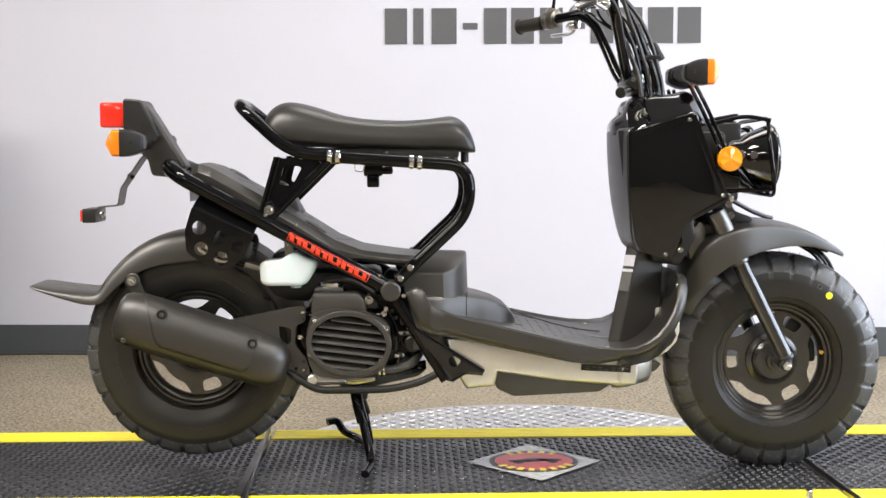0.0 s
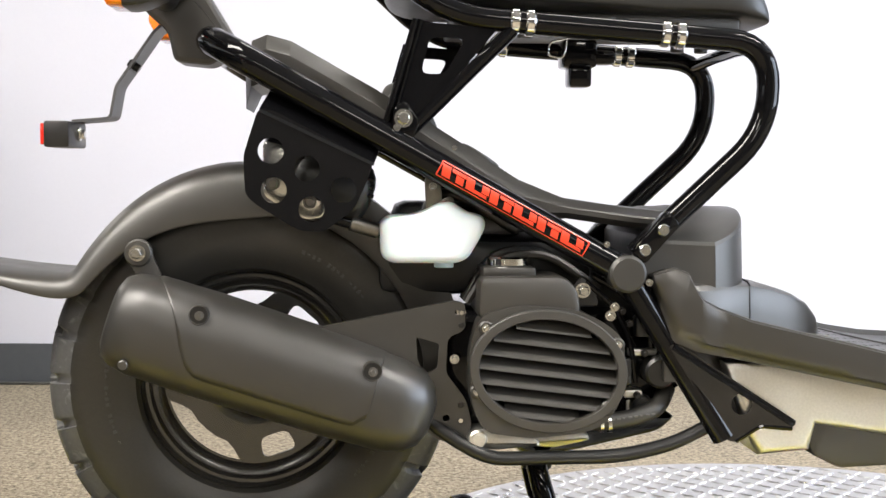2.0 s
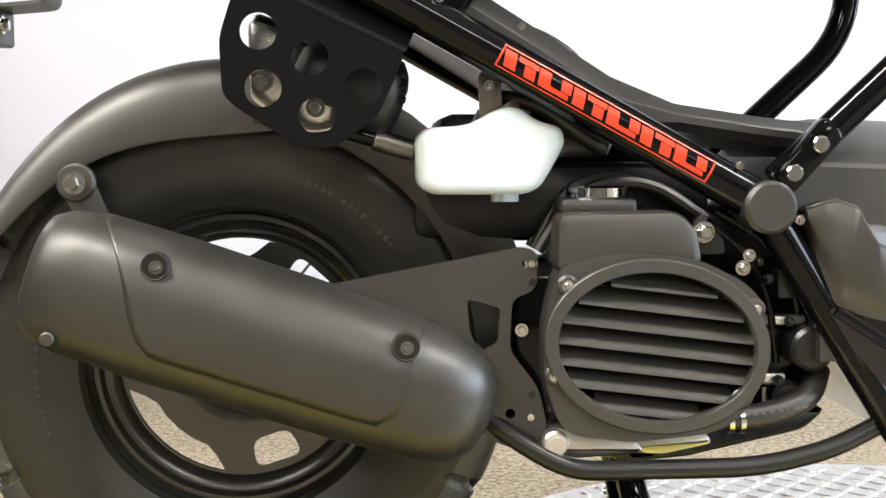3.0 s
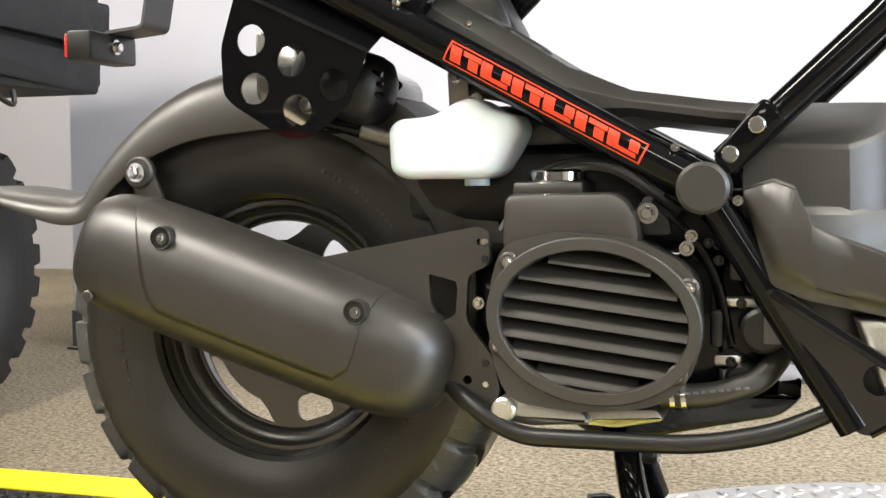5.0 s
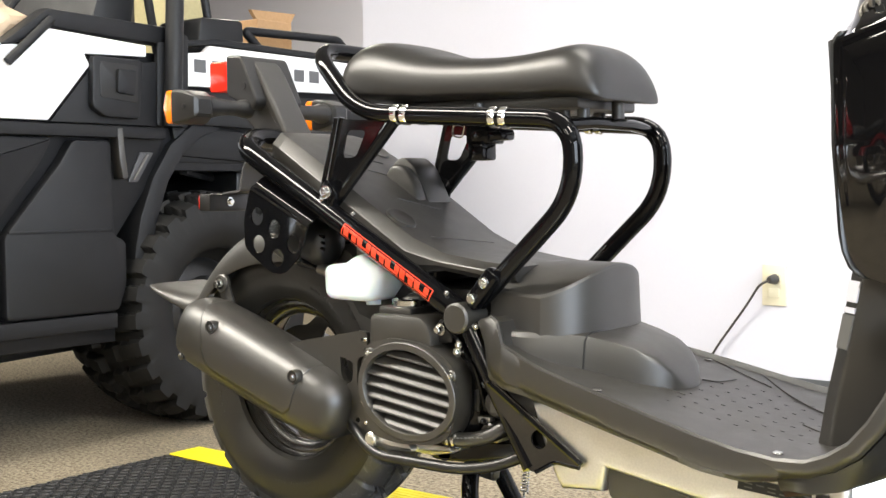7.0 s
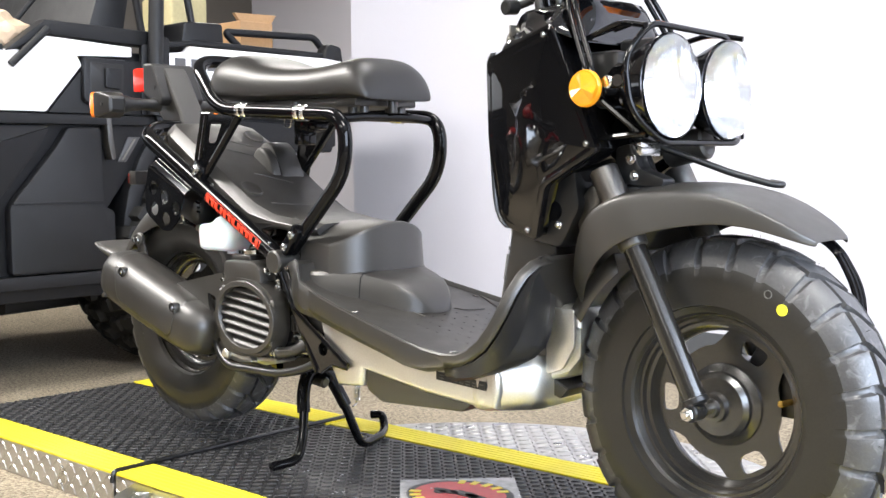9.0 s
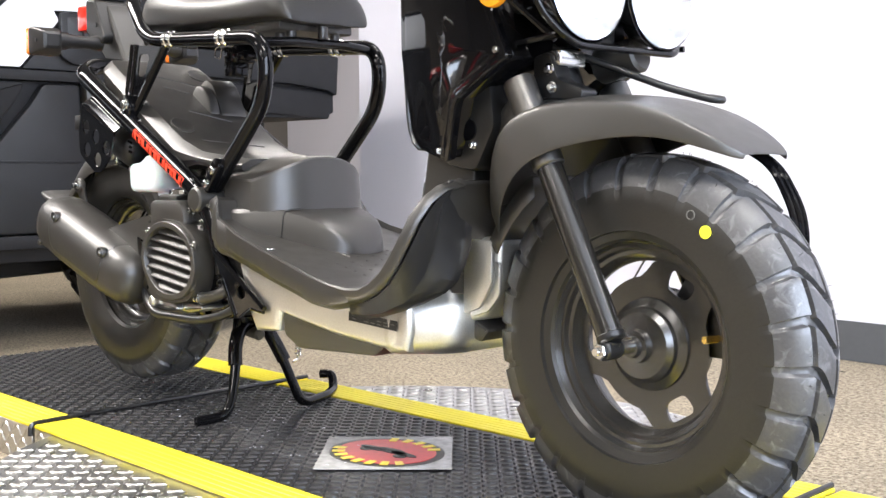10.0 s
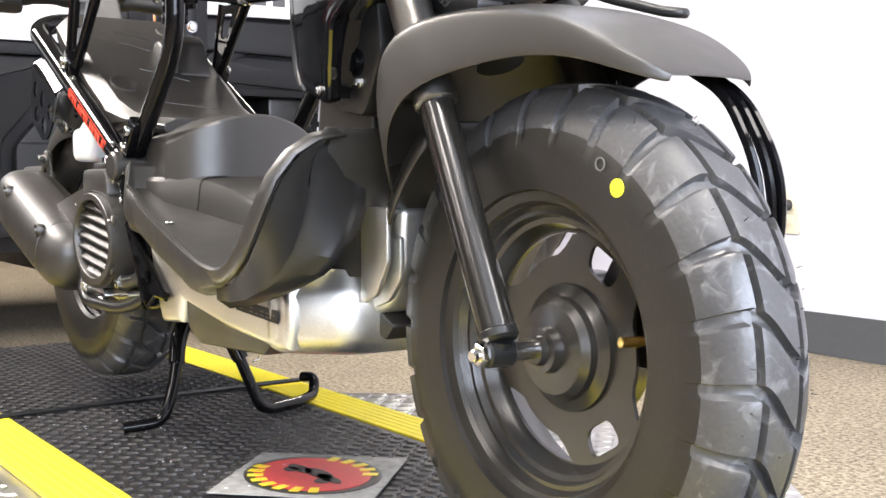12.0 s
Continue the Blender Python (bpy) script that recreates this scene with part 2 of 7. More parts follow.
def rounded(points, radius, steps=4):
    """A closed outline in two axes with rounded corners."""
    return [(p.x, p.y) for p in rounded_path([(a, b, 0) for a, b in points], radius, steps, closed=True)]


def plate_holes(bm, outline, holes, thick, y):
    """A plate in the xz plane with round or many-sided holes; holes are outlines."""
    loops = []
    for pts in [outline, *holes]:
        vs = [bm.verts.new((x, y, z)) for x, z in pts]
        loops += [bm.edges.new((vs[i], vs[(i + 1) % len(vs)])) for i in range(len(vs))]
    bmesh.ops.triangle_fill(bm, use_beauty=True, use_dissolve=False, edges=loops)
    out = bmesh.ops.extrude_face_region(bm, geom=bm.faces[:])
    for v in out["geom"]:
        if isinstance(v, bmesh.types.BMVert):
            v.co.y += thick
    return bm


def circle(x, z, r, n=20):
    return [(x + r * math.cos(2 * math.pi * i / n), z + r * math.sin(2 * math.pi * i / n)) for i in range(n)]


def bolt(name, p, r, parent, mat=None, out=-1, depth=0.008, hexa=True, label=""):
    """A flanged hex bolt whose head points along y."""
    bm = bmesh.new()
    x, y, z = p
    cyl(bm, (x, y, z), (x, y + out * depth * 0.3, z), r, n=20)
    cyl(bm, (x, y + out * depth * 0.25, z), (x, y + out * depth, z), r * 0.72, r * 0.66, n=6 if hexa else 16, chamfer=r * 0.12)
    return part(name, bm, mat or STEEL, parent, label, smooth=30)


def mirror_y(p):
    return (p[0], -p[1], p[2])


# ---- setting ----
FLOOR = -0.077
WX0, WX1 = -1.565, 4.69


def wall_y(x):
    return 1.765 - 0.06 * x


floor_bm = bmesh.new()
box(floor_bm, (-6, -8.2, FLOOR - 0.1), (6.2, 6, FLOOR))
tagged(part("floor", floor_bm, CARPET, smooth=0), "beige speckled short-pile carpet floor", "floor", kind="structure")
bm = bmesh.new()
box(bm, (-6, -8.2, CEILING), (6.2, 6, CEILING + 0.1))
tagged(part("ceiling", bm, CEIL, smooth=0), "off-white ceiling with recessed lamps", "ceiling", kind="structure")
bm = bmesh.new()
prism(bm, [(WX0, wall_y(WX0)), (WX1, wall_y(WX1)), (WX1, 5.9), (WX0, 5.9)], FLOOR, CEILING, axes="xy")
tagged(part("wall_north", bm, WALL, smooth=0), "plain white painted showroom wall with an outer corner", "wall", kind="structure")
for name, lo, hi in (("wall_back", (-6, 4.6, FLOOR), (WX0 - 0.01, 4.8, CEILING)), ("wall_west", (-6.0, -8, FLOOR), (-5.8, 4.6, CEILING)), ("wall_south", (-5.8, -8.2, FLOOR), (4.7, -8.0, CEILING))):
    bm = bmesh.new()
    box(bm, lo, hi)
    tagged(part(name, bm, WALL_TAUPE if name in ("wall_south", "wall_west") else WALL, smooth=0), "plain taupe painted wall" if name in ("wall_south", "wall_west") else "plain off-white painted wall", "wall", kind="structure")
for name, shop_window, thick, ends, title in (("wall_east", WINDOW, 0.2, (-8.0, wall_y(WINDOW[0])), "window_1"),):
    wx, wy0, wy1, wz0, wz1 = shop_window
    x0, x1 = min(wx, wx + thick), max(wx, wx + thick)
    bm = bmesh.new()
    box(bm, (x0, ends[0], FLOOR), (x1, wy0, CEILING))
    box(bm, (x0, wy1, FLOOR), (x1, ends[1], CEILING))
    box(bm, (x0, wy0, FLOOR), (x1, wy1, wz0))
    box(bm, (x0, wy0, wz1), (x1, wy1, CEILING))
    tagged(part(name, bm, WALL_BEIGE, smooth=0), "plain wall with a shop window", "wall", kind="structure")
    window = tagged(new(title), "wide shop window with dark metal frame", "window", kind="structure")
    a, b = sorted((wx + thick * 0.3, wx + thick * 0.6))
    mid = (wy0 + wy1) / 2
    for lo, hi in (((a, wy0, wz0), (b, wy1, wz0 + 0.05)), ((a, wy0, wz1 - 0.05), (b, wy1, wz1)), ((a, wy0, wz0 + 0.05), (b, wy0 + 0.05, wz1 - 0.05)),
                   ((a, wy1 - 0.05, wz0 + 0.05), (b, wy1, wz1 - 0.05)), ((a, mid - 0.03, wz0 + 0.05), (b, mid + 0.03, wz1 - 0.05))):
        bm = bmesh.new()
        box(bm, lo, hi, 0.003)
        part("window_frame", bm, SATIN_BLACK, window)
bm = bmesh.new()
T = 0.006
prism(bm, [(WX0 - T, wall_y(WX0) - T), (WX1 - 0.01, wall_y(WX1) - T), (WX1 - 0.01, wall_y(WX1) - 0.001), (WX0 - 0.001, wall_y(WX0) - 0.001), (WX0 - 0.001, 4.59), (WX0 - T, 4.59)],
      FLOOR + 0.001, FLOOR + 0.108, axes="xy")
tagged(part("baseboard", bm, BASE_RUBBER), "dark grey rubber cove base along the wall", "baseboard", kind="structure")


# ---- display platform ----
platform = thing("display_platform", "low turntable platform with black tread mat and yellow edges", "platform", (0, -0.02, 0))
P0, P1, PY = -0.64, 2.15, 0.305
DX, DR = 0.75, 0.612
SECTIONS = ((P0, 0.143), (0.153, 1.345), (1.355, P1))
for x0, x1 in SECTIONS:
    bm = bmesh.new()
    box(bm, (x0, -PY, FLOOR), (x1, PY, -0.008), 0.002, 1)
    part("deck_base", bm, TREAD_PLATE, platform, "aluminium tread-plate box")
bm = bmesh.new()
cyl(bm, (DX, 0, FLOOR + 0.035), (DX, 0, -0.010), DR, n=96, chamfer=0.003)
part("turntable", bm, TREAD_PLATE, platform, "round aluminium tread-plate disc")
for x0, x1 in SECTIONS:
    bm = bmesh.new()
    box(bm, (x0, -0.224, -0.008), (x1, 0.224, -0.0035), 0.001, 1)
    part("mat", bm, MAT_RUBBER, platform, "black rubber tread mat")
    for s in (-1, 1):
        bm = bmesh.new()
        a, b = sorted((s * 0.225, s * (PY + 0.003)))
        for k in range(6):
            ya, yb = a + (b - a) * k / 6, a + (b - a) * (k + 1) / 6
            box(bm, (x0, ya, -0.008), (x1, yb, -0.001), 0.0016, 1)
        part("edge_strip", bm, YELLOW, platform, "yellow ribbed edge strip")


def lugs(bm, spots, length, width, height):
    """Low pointed ridges; spots: (origin, along, across, up)."""
    for o, a, c, up in spots:
        base = [o - a * length, o - a * length * 0.4 - c * width, o + a * length * 0.4 - c * width, o + a * length, o + a * length * 0.4 + c * width, o - a * length * 0.4 + c * width]
        top = [o - a * length * 0.72, o - a * length * 0.35 - c * width * 0.55, o + a * length * 0.35 - c * width * 0.55, o + a * length * 0.72, o + a * length * 0.35 + c * width * 0.55, o - a * length * 0.35 + c * width * 0.55]
        lo, hi = [bm.verts.new(p) for p in base], [bm.verts.new(p + up * height) for p in top]
        bm.faces.new(hi)
        for i in range(6):
            bm.faces.new((lo[i], lo[(i + 1) % 6], hi[(i + 1) % 6], hi[i]))


def chequer(x0, x1, y0, y1, step, z, keep=lambda x, y: True):
    spots = []
    for i in range(int((x1 - x0) / step)):
        for j in range(int((y1 - y0) / step)):
            x, y = x0 + (i + 0.5) * step, y0 + (j + 0.5) * step
            if keep(x, y):
                s = 1 if (i + j) % 2 else -1
                a = Vector((0.7071, 0.7071 * s, 0))
                spots.append((Vector((x, y, z)), a, Vector((-a.y, a.x, 0)), Vector((0, 0, 1))))
    return spots


STICKER = (0.752, -0.022)


def off_sticker(x, y):
    return abs(x - STICKER[0]) + abs(y - 0.02 - STICKER[1]) > 0.155


for x0, x1 in SECTIONS:
    bm = bmesh.new()
    lugs(bm, chequer(x0, x1, -0.224, 0.224, 0.0175, -0.0036, off_sticker), 0.0092, 0.0030, 0.0028)
    tagged(part("mat_tread", bm, MAT_RUBBER, platform, smooth=0), kind="stuff")
bm = bmesh.new()
lugs(bm, chequer(DX - DR, DX + DR, -DR, DR, 0.024, -0.0101, lambda x, y: math.hypot(x - DX, y) < DR - 0.015 and abs(y) > PY + 0.01), 0.0135, 0.0034, 0.002)
tagged(part("disc_tread", bm, TREAD_PLATE, platform, smooth=0), kind="stuff")
bm = bmesh.new()
spots = []
for s in (-1, 1):
    for i in range(int((P1 - P0) / 0.024)):
        for j in range(3):
            a = Vector((0.7071, 0, 0.7071 * (1 if (i + j) % 2 else -1)))
            spots.append((Vector((P0 + (i + 0.5) * 0.024, s * (PY + 0.0001), FLOOR + 0.013 + j * 0.021)), a, Vector((-a.z, 0, a.x)), Vector((0, s, 0))))
lugs(bm, spots, 0.0125, 0.003, 0.002)
tagged(part("side_tread", bm, TREAD_PLATE, platform, smooth=0), kind="stuff")
for xs in (0.148, 1.35):
    bm = bmesh.new()
    sweep(bm, rounded_path([(xs + 0.01, -PY - 0.01, -0.02), (xs + 0.01, -PY - 0.008, 0.001), (xs, 0.0, 0.003), (xs - 0.012, PY + 0.004, 0.002)], 0.03), 0.0045, n=8)
    part("hinge_rod", bm, SATIN_BLACK, platform, "thin black rod in the mat's joint")
bm = bmesh.new()
cyl(bm, (1.258, -0.305, -0.002), (1.258, -0.305, 0.022), 0.007, n=16, chamfer=0.001)
part("locking_pin", bm, STEEL, platform, "small grey steel pin")

# sticker on the mat: printed shapes, no lettering
sticker = thing("floor_sticker", "worn square sticker with a red and yellow emblem on the mat", "sticker", (STICKER[0], STICKER[1], -0.0005), 45)
STICKER_CLEAR = material("scuffed_clear_film", (0.34, 0.34, 0.33), 0.25, bump=0.3, scale=60, vary=0.45, coat=0.3)
EMBLEM_RED = material("red_print", (0.55, 0.03, 0.035), 0.35, scale=90, vary=0.2)
EMBLEM_YELLOW = material("yellow_print", (0.78, 0.62, 0.02), 0.35, scale=90, vary=0.15)
# black of the print, also used as painted shade in holes and recesses
PRINT_SHADE_BLACK = material("black_print_and_shade", (0.008, 0.008, 0.008), 0.45, scale=90, vary=0.2)
bm = bmesh.new()
box(bm, (-0.103, -0.103, 0), (0.103, 0.103, 0.0012))
part("film", bm, STICKER_CLEAR, sticker)


def disc_xy(bm, rx, ry, z, turn, cx=0.0, cy=0.0, n=48, h=0.0006):
    c, s = math.cos(turn), math.sin(turn)
    pts = [(cx + c * rx * math.cos(t) - s * ry * math.sin(t), cy + s * rx * math.cos(t) + c * ry * math.sin(t)) for t in [2 * math.pi * i / n for i in range(n)]]
    prism(bm, pts, z, z + h, axes="xy")


TURN_S = radians(-45)
bm = bmesh.new()
disc_xy(bm, 0.098, 0.085, 0.0012, TURN_S)
part("emblem_rim", bm, PRINT_SHADE_BLACK, sticker)
bm = bmesh.new()
disc_xy(bm, 0.086, 0.071, 0.0019, TURN_S)
part("emblem_ring", bm, EMBLEM_RED, sticker)
bm = bmesh.new()
for base, count, span in ((math.pi / 2, 5, 1.10), (-math.pi / 2, 8, 1.85)):
    for k in range(count):
        t = base + (k - (count - 1) / 2) * span / (count - 1) * 1.1
        cx, cy = 0.083 * math.cos(t), 0.070 * math.sin(t)
        c, s = math.cos(TURN_S), math.sin(TURN_S)
        x, y = c * cx - s * cy, s * cx + c * cy
        ta = t + TURN_S
        q = [(x + math.cos(ta) * a - math.sin(ta) * b, y + math.sin(ta) * a + math.cos(ta) * b) for a, b in ((-0.0105, -0.0052), (0.0095, -0.0068), (0.0105, 0.0058), (-0.0095, 0.0066))]
        prism(bm, q, 0.0026, 0.0032, axes="xy")
tagged(part("emblem_bar_ring", bm, EMBLEM_YELLOW, sticker, "ring of small yellow bars"), kind="stuff")
bm = bmesh.new()
for cx, cy, rx, ry in ((-0.03, -0.002, 0.028, 0.010), (0.005, 0.006, 0.032, 0.012), (0.035, 0.004, 0.028, 0.009), (-0.035, -0.012, 0.012, 0.010), (0.04, -0.008, 0.012, 0.010)):
    c, s = math.cos(TURN_S), math.sin(TURN_S)
    disc_xy(bm, rx, ry, 0.0026, TURN_S, c * cx - s * cy, s * cx + c * cy, n=20)
part("emblem_figure", bm, PRINT_SHADE_BLACK, sticker)

# pale flecks scattered on the mat round the stand
rnd = random.Random(12)
bm = bmesh.new()
for k in range(90):
    x, y = rnd.gauss(0.42, 0.16), rnd.gauss(-0.10, 0.10)
    if abs(y) > PY - 0.09 or not 0.0 < x < 0.85:
        continue
    a = rnd.uniform(0, 3)
    r = rnd.uniform(0.0008, 0.0028)
    q = [(x + r * math.cos(a + i * 1.9), y + r * rnd.uniform(0.5, 1) * math.sin(a + i * 1.9)) for i in range(3)]
    prism(bm, q, 0.0036, 0.0042, axes="xy")
tagged(part("paper_flecks", bm, WALL, smooth=0), "tiny pale flecks scattered on the black mat", "debris", kind="stuff")


# ---- scooter ----
scooter = thing("scooter", "black small motor scooter with exposed tube frame and fat tyres", "scooter", (0, -0.02, 0))


def sub(name, label=""):
    ob = new(name)
    ob.parent = scooter
    ob.empty_display_size = 0.03
    if label:
        ob["label"] = label
    return ob


def arc_hole(cx, cz, r0, r1, a0, a1, n=10):
    out = [(cx + r1 * math.cos(a), cz + r1 * math.sin(a)) for a in np.linspace(a0, a1, n)]
    return out + [(cx + r0 * math.cos(a), cz + r0 * math.sin(a)) for a in np.linspace(a1, a0, n)]


def smooth(a, b, x):
    t = min(max((x - a) / (b - a), 0), 1)
    return t * t * (3 - 2 * t)


def tread_wave(u):
    """How far a cross groove runs ahead, in pitches, across the tread."""
    return 0.05 * math.sin((u + 1) * 3.1) - 0.66 * smooth(-0.55, 0.40, u) + 0.30 * smooth(0.36, 0.66, u)


def tyre_mesh(c, r, hw, pitches, taper, drop, power):
    """A tyre with raised tread blocks between wavy cross grooves and short lengthwise ones."""
    bm = bmesh.new()
    cuts = [(0.0, 1), (0.02, 1), (0.15, 1), (0.30, 1), (0.45, 1), (0.60, 1), (0.735, 1), (0.765, 0.93), (0.83, 0.08), (0.86, 0.0), (0.955, 0.0), (0.98, 0.08)]
    grooves = ((-0.50, 0.26), (-0.42, 0.30), (-0.48, 0.24), (-0.36, 0.32))
    us = sorted(set([round(-1 + i / 16, 4) for i in range(33)] + [round(g + d, 4) for pair in grooves for g in pair for d in (-0.058, -0.036, 0.036, 0.058)]))
    side = [(0.127, 0.70), (0.131, 0.80), (0.140, 0.86), (r - drop - 0.049, 0.965), (r - drop - 0.031, 0.998), (r - drop - 0.016, 1.0)]
    rows = []
    for pitch in range(pitches):
        pair = grooves[pitch % 4] if pitch < pitches - pitches % 4 else grooves[1]
        for v, top in cuts:
            turn = 2 * math.pi / pitches
            near, far = (pitch + v + tread_wave(-1)) * turn, (pitch + v + tread_wave(1)) * turn
            row = [(rr, -w * hw, near) for rr, w in side]
            for u in us:
                base = r - 0.0085 - drop * abs(u) ** power
                slot = any(abs(u - g) < 0.046 for g in pair)
                h = 0.0085 * top * (0.12 if slot else 1.0) * (1 - smooth(taper, 0.998, abs(u)))
                row.append((base + h, u * (0.992 + 1.2 * h) * hw, (pitch + v + tread_wave(u)) * turn))
            row += [(rr, w * hw, far) for rr, w in side[::-1]]
            rows.append([bm.verts.new((c[0] + rr * math.cos(a), c[1] + y, c[2] + rr * math.sin(a))) for rr, y, a in row])
    n = len(rows[0])
    for k in range(len(rows)):
        a, b = rows[k], rows[(k + 1) % len(rows)]
        for j in range(n - 1):
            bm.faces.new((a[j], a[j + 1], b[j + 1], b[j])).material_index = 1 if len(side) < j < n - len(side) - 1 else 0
    return bm


def build_wheel(name, c, r, hw, taper, face, label, drop=0.031, power=3.8, turned_by=0.0):
    """A pressed-steel wheel: tyre, stepped rim, disc with six windows, hub."""
    wheel = sub(name, label)
    part("tyre", tyre_mesh(c, r, hw, 26, taper, drop, power), [RUBBER, TREAD_SHEEN_RUBBER], wheel, "black knobbly tyre", smooth=32)
    bm = bmesh.new()
    b = min(hw, 0.053) * 0.80
    prof = [(0.1335, -b), (0.1365, -b + 0.001), (0.1375, -b + 0.006), (0.134, -b + 0.010), (0.130, -b + 0.004), (0.1275, -b + 0.004), (0.1235, -b + 0.012), (0.1195, -b + 0.012), (0.1165, -b + 0.019), (0.1115, -b + 0.020),
            (0.107, face - 0.004), (0.1045, face), (0.1045, face + 0.003), (0.11, face + 0.006), (0.118, 0.01), (0.122, b - 0.01), (0.1335, b), (0.137, b - 0.004), (0.128, 0.0), (0.128, -b + 0.02)]
    lathe(bm, prof, c, n=80, closed=True)
    part("rim", bm, RIM_BLACK, wheel)
    bm = bmesh.new()
    holes = []
    for k in range(3):
        a = math.pi + turned_by + k * 2 * math.pi / 3
        q = rounded([(0.073, -0.017), (0.098, -0.021), (0.098, 0.021), (0.073, 0.017)], 0.010, 4)
        ca, sa = math.cos(a), math.sin(a)
        holes.append([(c[0] + ca * p - sa * s, c[2] + sa * p + ca * s) for p, s in q])
        a += math.pi / 3
        cres = [(0.1025 * math.cos(t), 0.1025 * math.sin(t)) for t in np.linspace(-0.62, 0.62, 14)] + [(0.086, 0.054), (0.081, 0.040), (0.079, 0.028), (0.083, 0.014), (0.084, 0.0), (0.083, -0.014), (0.079, -0.028), (0.081, -0.040), (0.086, -0.054)]
        ca, sa = math.cos(a), math.sin(a)
        holes.append([(c[0] + ca * p - sa * s, c[2] + sa * p + ca * s) for p, s in cres])
    plate_holes(bm, circle(c[0], c[2], 0.1055, 72), holes, 0.004, c[1] + face)
    part("wheel_disc", bm, RIM_BLACK, wheel, smooth=30)
    bm = bmesh.new()
    f = c[1] + face
    cc = (c[0], 0, c[2])
    lathe(bm, [(0.058, f + 0.001), (0.057, f - 0.004), (0.050, f - 0.007), (0.047, f - 0.009), (0.046, f - 0.016), (0.040, f - 0.022), (0.028, f - 0.023), (0.021, f - 0.024), (0.0195, f - 0.034), (0.0135, f - 0.035), (0.012, f - 0.042), (0.0, f - 0.042)], cc, n=48)
    lathe(bm, [(0.07, f + 0.004), (0.068, f + 0.035), (0.03, f + 0.05), (0.0, f + 0.05)], cc, n=48)
    part("hub", bm, RIM_BLACK, wheel, smooth=30)
    return wheel


RW, FW = (0.026, 0.0, 0.263), (1.268, -0.013, 0.229)
rear_wheel = build_wheel("rear_wheel", RW, 0.234, 0.062, 0.74, -0.014, "steel wheel raised on the stand", turned_by=-0.2)
front_wheel = build_wheel("front_wheel", FW, 0.234, 0.053, 0.86, -0.008, "steel wheel with slotted disc", 0.044, 3.4)
bm = bmesh.new()
prism(bm, rounded([(FW[0] + q * math.cos(t), FW[2] + q * math.sin(t)) for q, t in ((0.060, -0.15), (0.102, -0.10), (0.104, 0.30), (0.104, 0.75), (0.102, 1.10), (0.060, 1.15), (0.058, 0.5))], 0.008), FW[1] + 0.004, FW[1] + 0.036, 0.003)
part("brake_caliper", bm, SATIN_BLACK, front_wheel, "dark brake housing behind the disc")
# marks, valve and sidewall print of the front tyre
MARK_YELLOW = material("yellow_paint_dot", (0.85, 0.85, 0.03), 0.5, scale=60, vary=0.05)
MOULDED = material("moulded_rubber_print", (0.030, 0.029, 0.028), 0.5, scale=60, vary=0.3)
MARK_GREY = material("grey_moulded_print", (0.12, 0.12, 0.115), 0.5, scale=60, vary=0.1)
BRASS = material("brass_valve", (0.75, 0.48, 0.12), 0.25, 1.0, scale=60, vary=0.05)
for w, c, hw, dots in ((front_wheel, FW, 0.053, True), (rear_wheel, RW, 0.062, False)):
    bm = bmesh.new()
    y = c[1] - hw
    for a0, count in ((38, 14), (170, 16), (262, 14), (318, 12)):
        for k in range(count):
            a = radians(a0 + k * 2.3)
            if k % 5 == 4:
                continue
            rr = 0.162 if a0 != 262 else 0.168
            p = Vector((c[0] + rr * math.cos(a), y + 0.0012, c[2] + rr * math.sin(a)))
            u, v = Vector((-math.sin(a), 0, math.cos(a))), Vector((math.cos(a), 0, math.sin(a)))
            bmesh.ops.create_cube(bm, size=1, matrix=Matrix.Translation(p) @ Matrix((u, Vector((0, 1, 0)), v)).transposed().to_4x4() @ Matrix.Diagonal((0.0035, 0.0016, 0.0045 if k % 3 else 0.002, 1)))
    tagged(part("sidewall_print", bm, MOULDED, w, "row of small moulded bars"), kind="stuff")
    if dots:
        for dx, dz, rr, mat, nm in ((0.107, 0.143, 0.0075, MARK_YELLOW, "paint_dot"), (0.087, 0.162, 0.0058, MARK_GREY, "paint_ring")):
            bm = bmesh.new()
            p = Vector((c[0] + dx, y + 0.0004, c[2] + dz))
            if mat is MARK_YELLOW:
                cyl(bm, p, p + Vector((0.0, -0.0012, 0.0)), rr, n=20)
            else:
                lathe(bm, [(rr, p.y), (rr, p.y - 0.001), (rr * 0.78, p.y - 0.001), (rr * 0.78, p.y)], (p.x, 0, p.z), n=20, closed=True)
            part(nm, bm, mat, w, "round yellow paint dot" if mat is MARK_YELLOW else "pale ring mark")
bm = bmesh.new()
a = radians(10)
p = Vector((FW[0] + 0.106 * math.cos(a), FW[1] - 0.020, FW[2] + 0.106 * math.sin(a)))
cyl(bm, p, p + Vector((-0.006, -0.020, 0)), 0.0045, n=12)
part("valve", bm, BRASS, front_wheel, "brass valve stem")
bm = bmesh.new()
rnd = random.Random(4)
for k in range(44):
    a, y = radians(rnd.uniform(-40, 110)), rnd.uniform(-0.85, 0.85) * 0.05
    d = Vector((math.cos(a), 0, math.sin(a)))
    rr = 0.2335 - 0.031 * abs(y / 0.053) ** 3.6
    p = Vector((FW[0], FW[1] + y, FW[2])) + d * rr
    cyl(bm, p, p + d * rnd.uniform(0.002, 0.006) + Vector((0, rnd.uniform(-0.002, 0.002), 0)), 0.0005, 0.0003, n=4)
tagged(part("rubber_hairs", bm, RUBBER, front_wheel), kind="stuff")

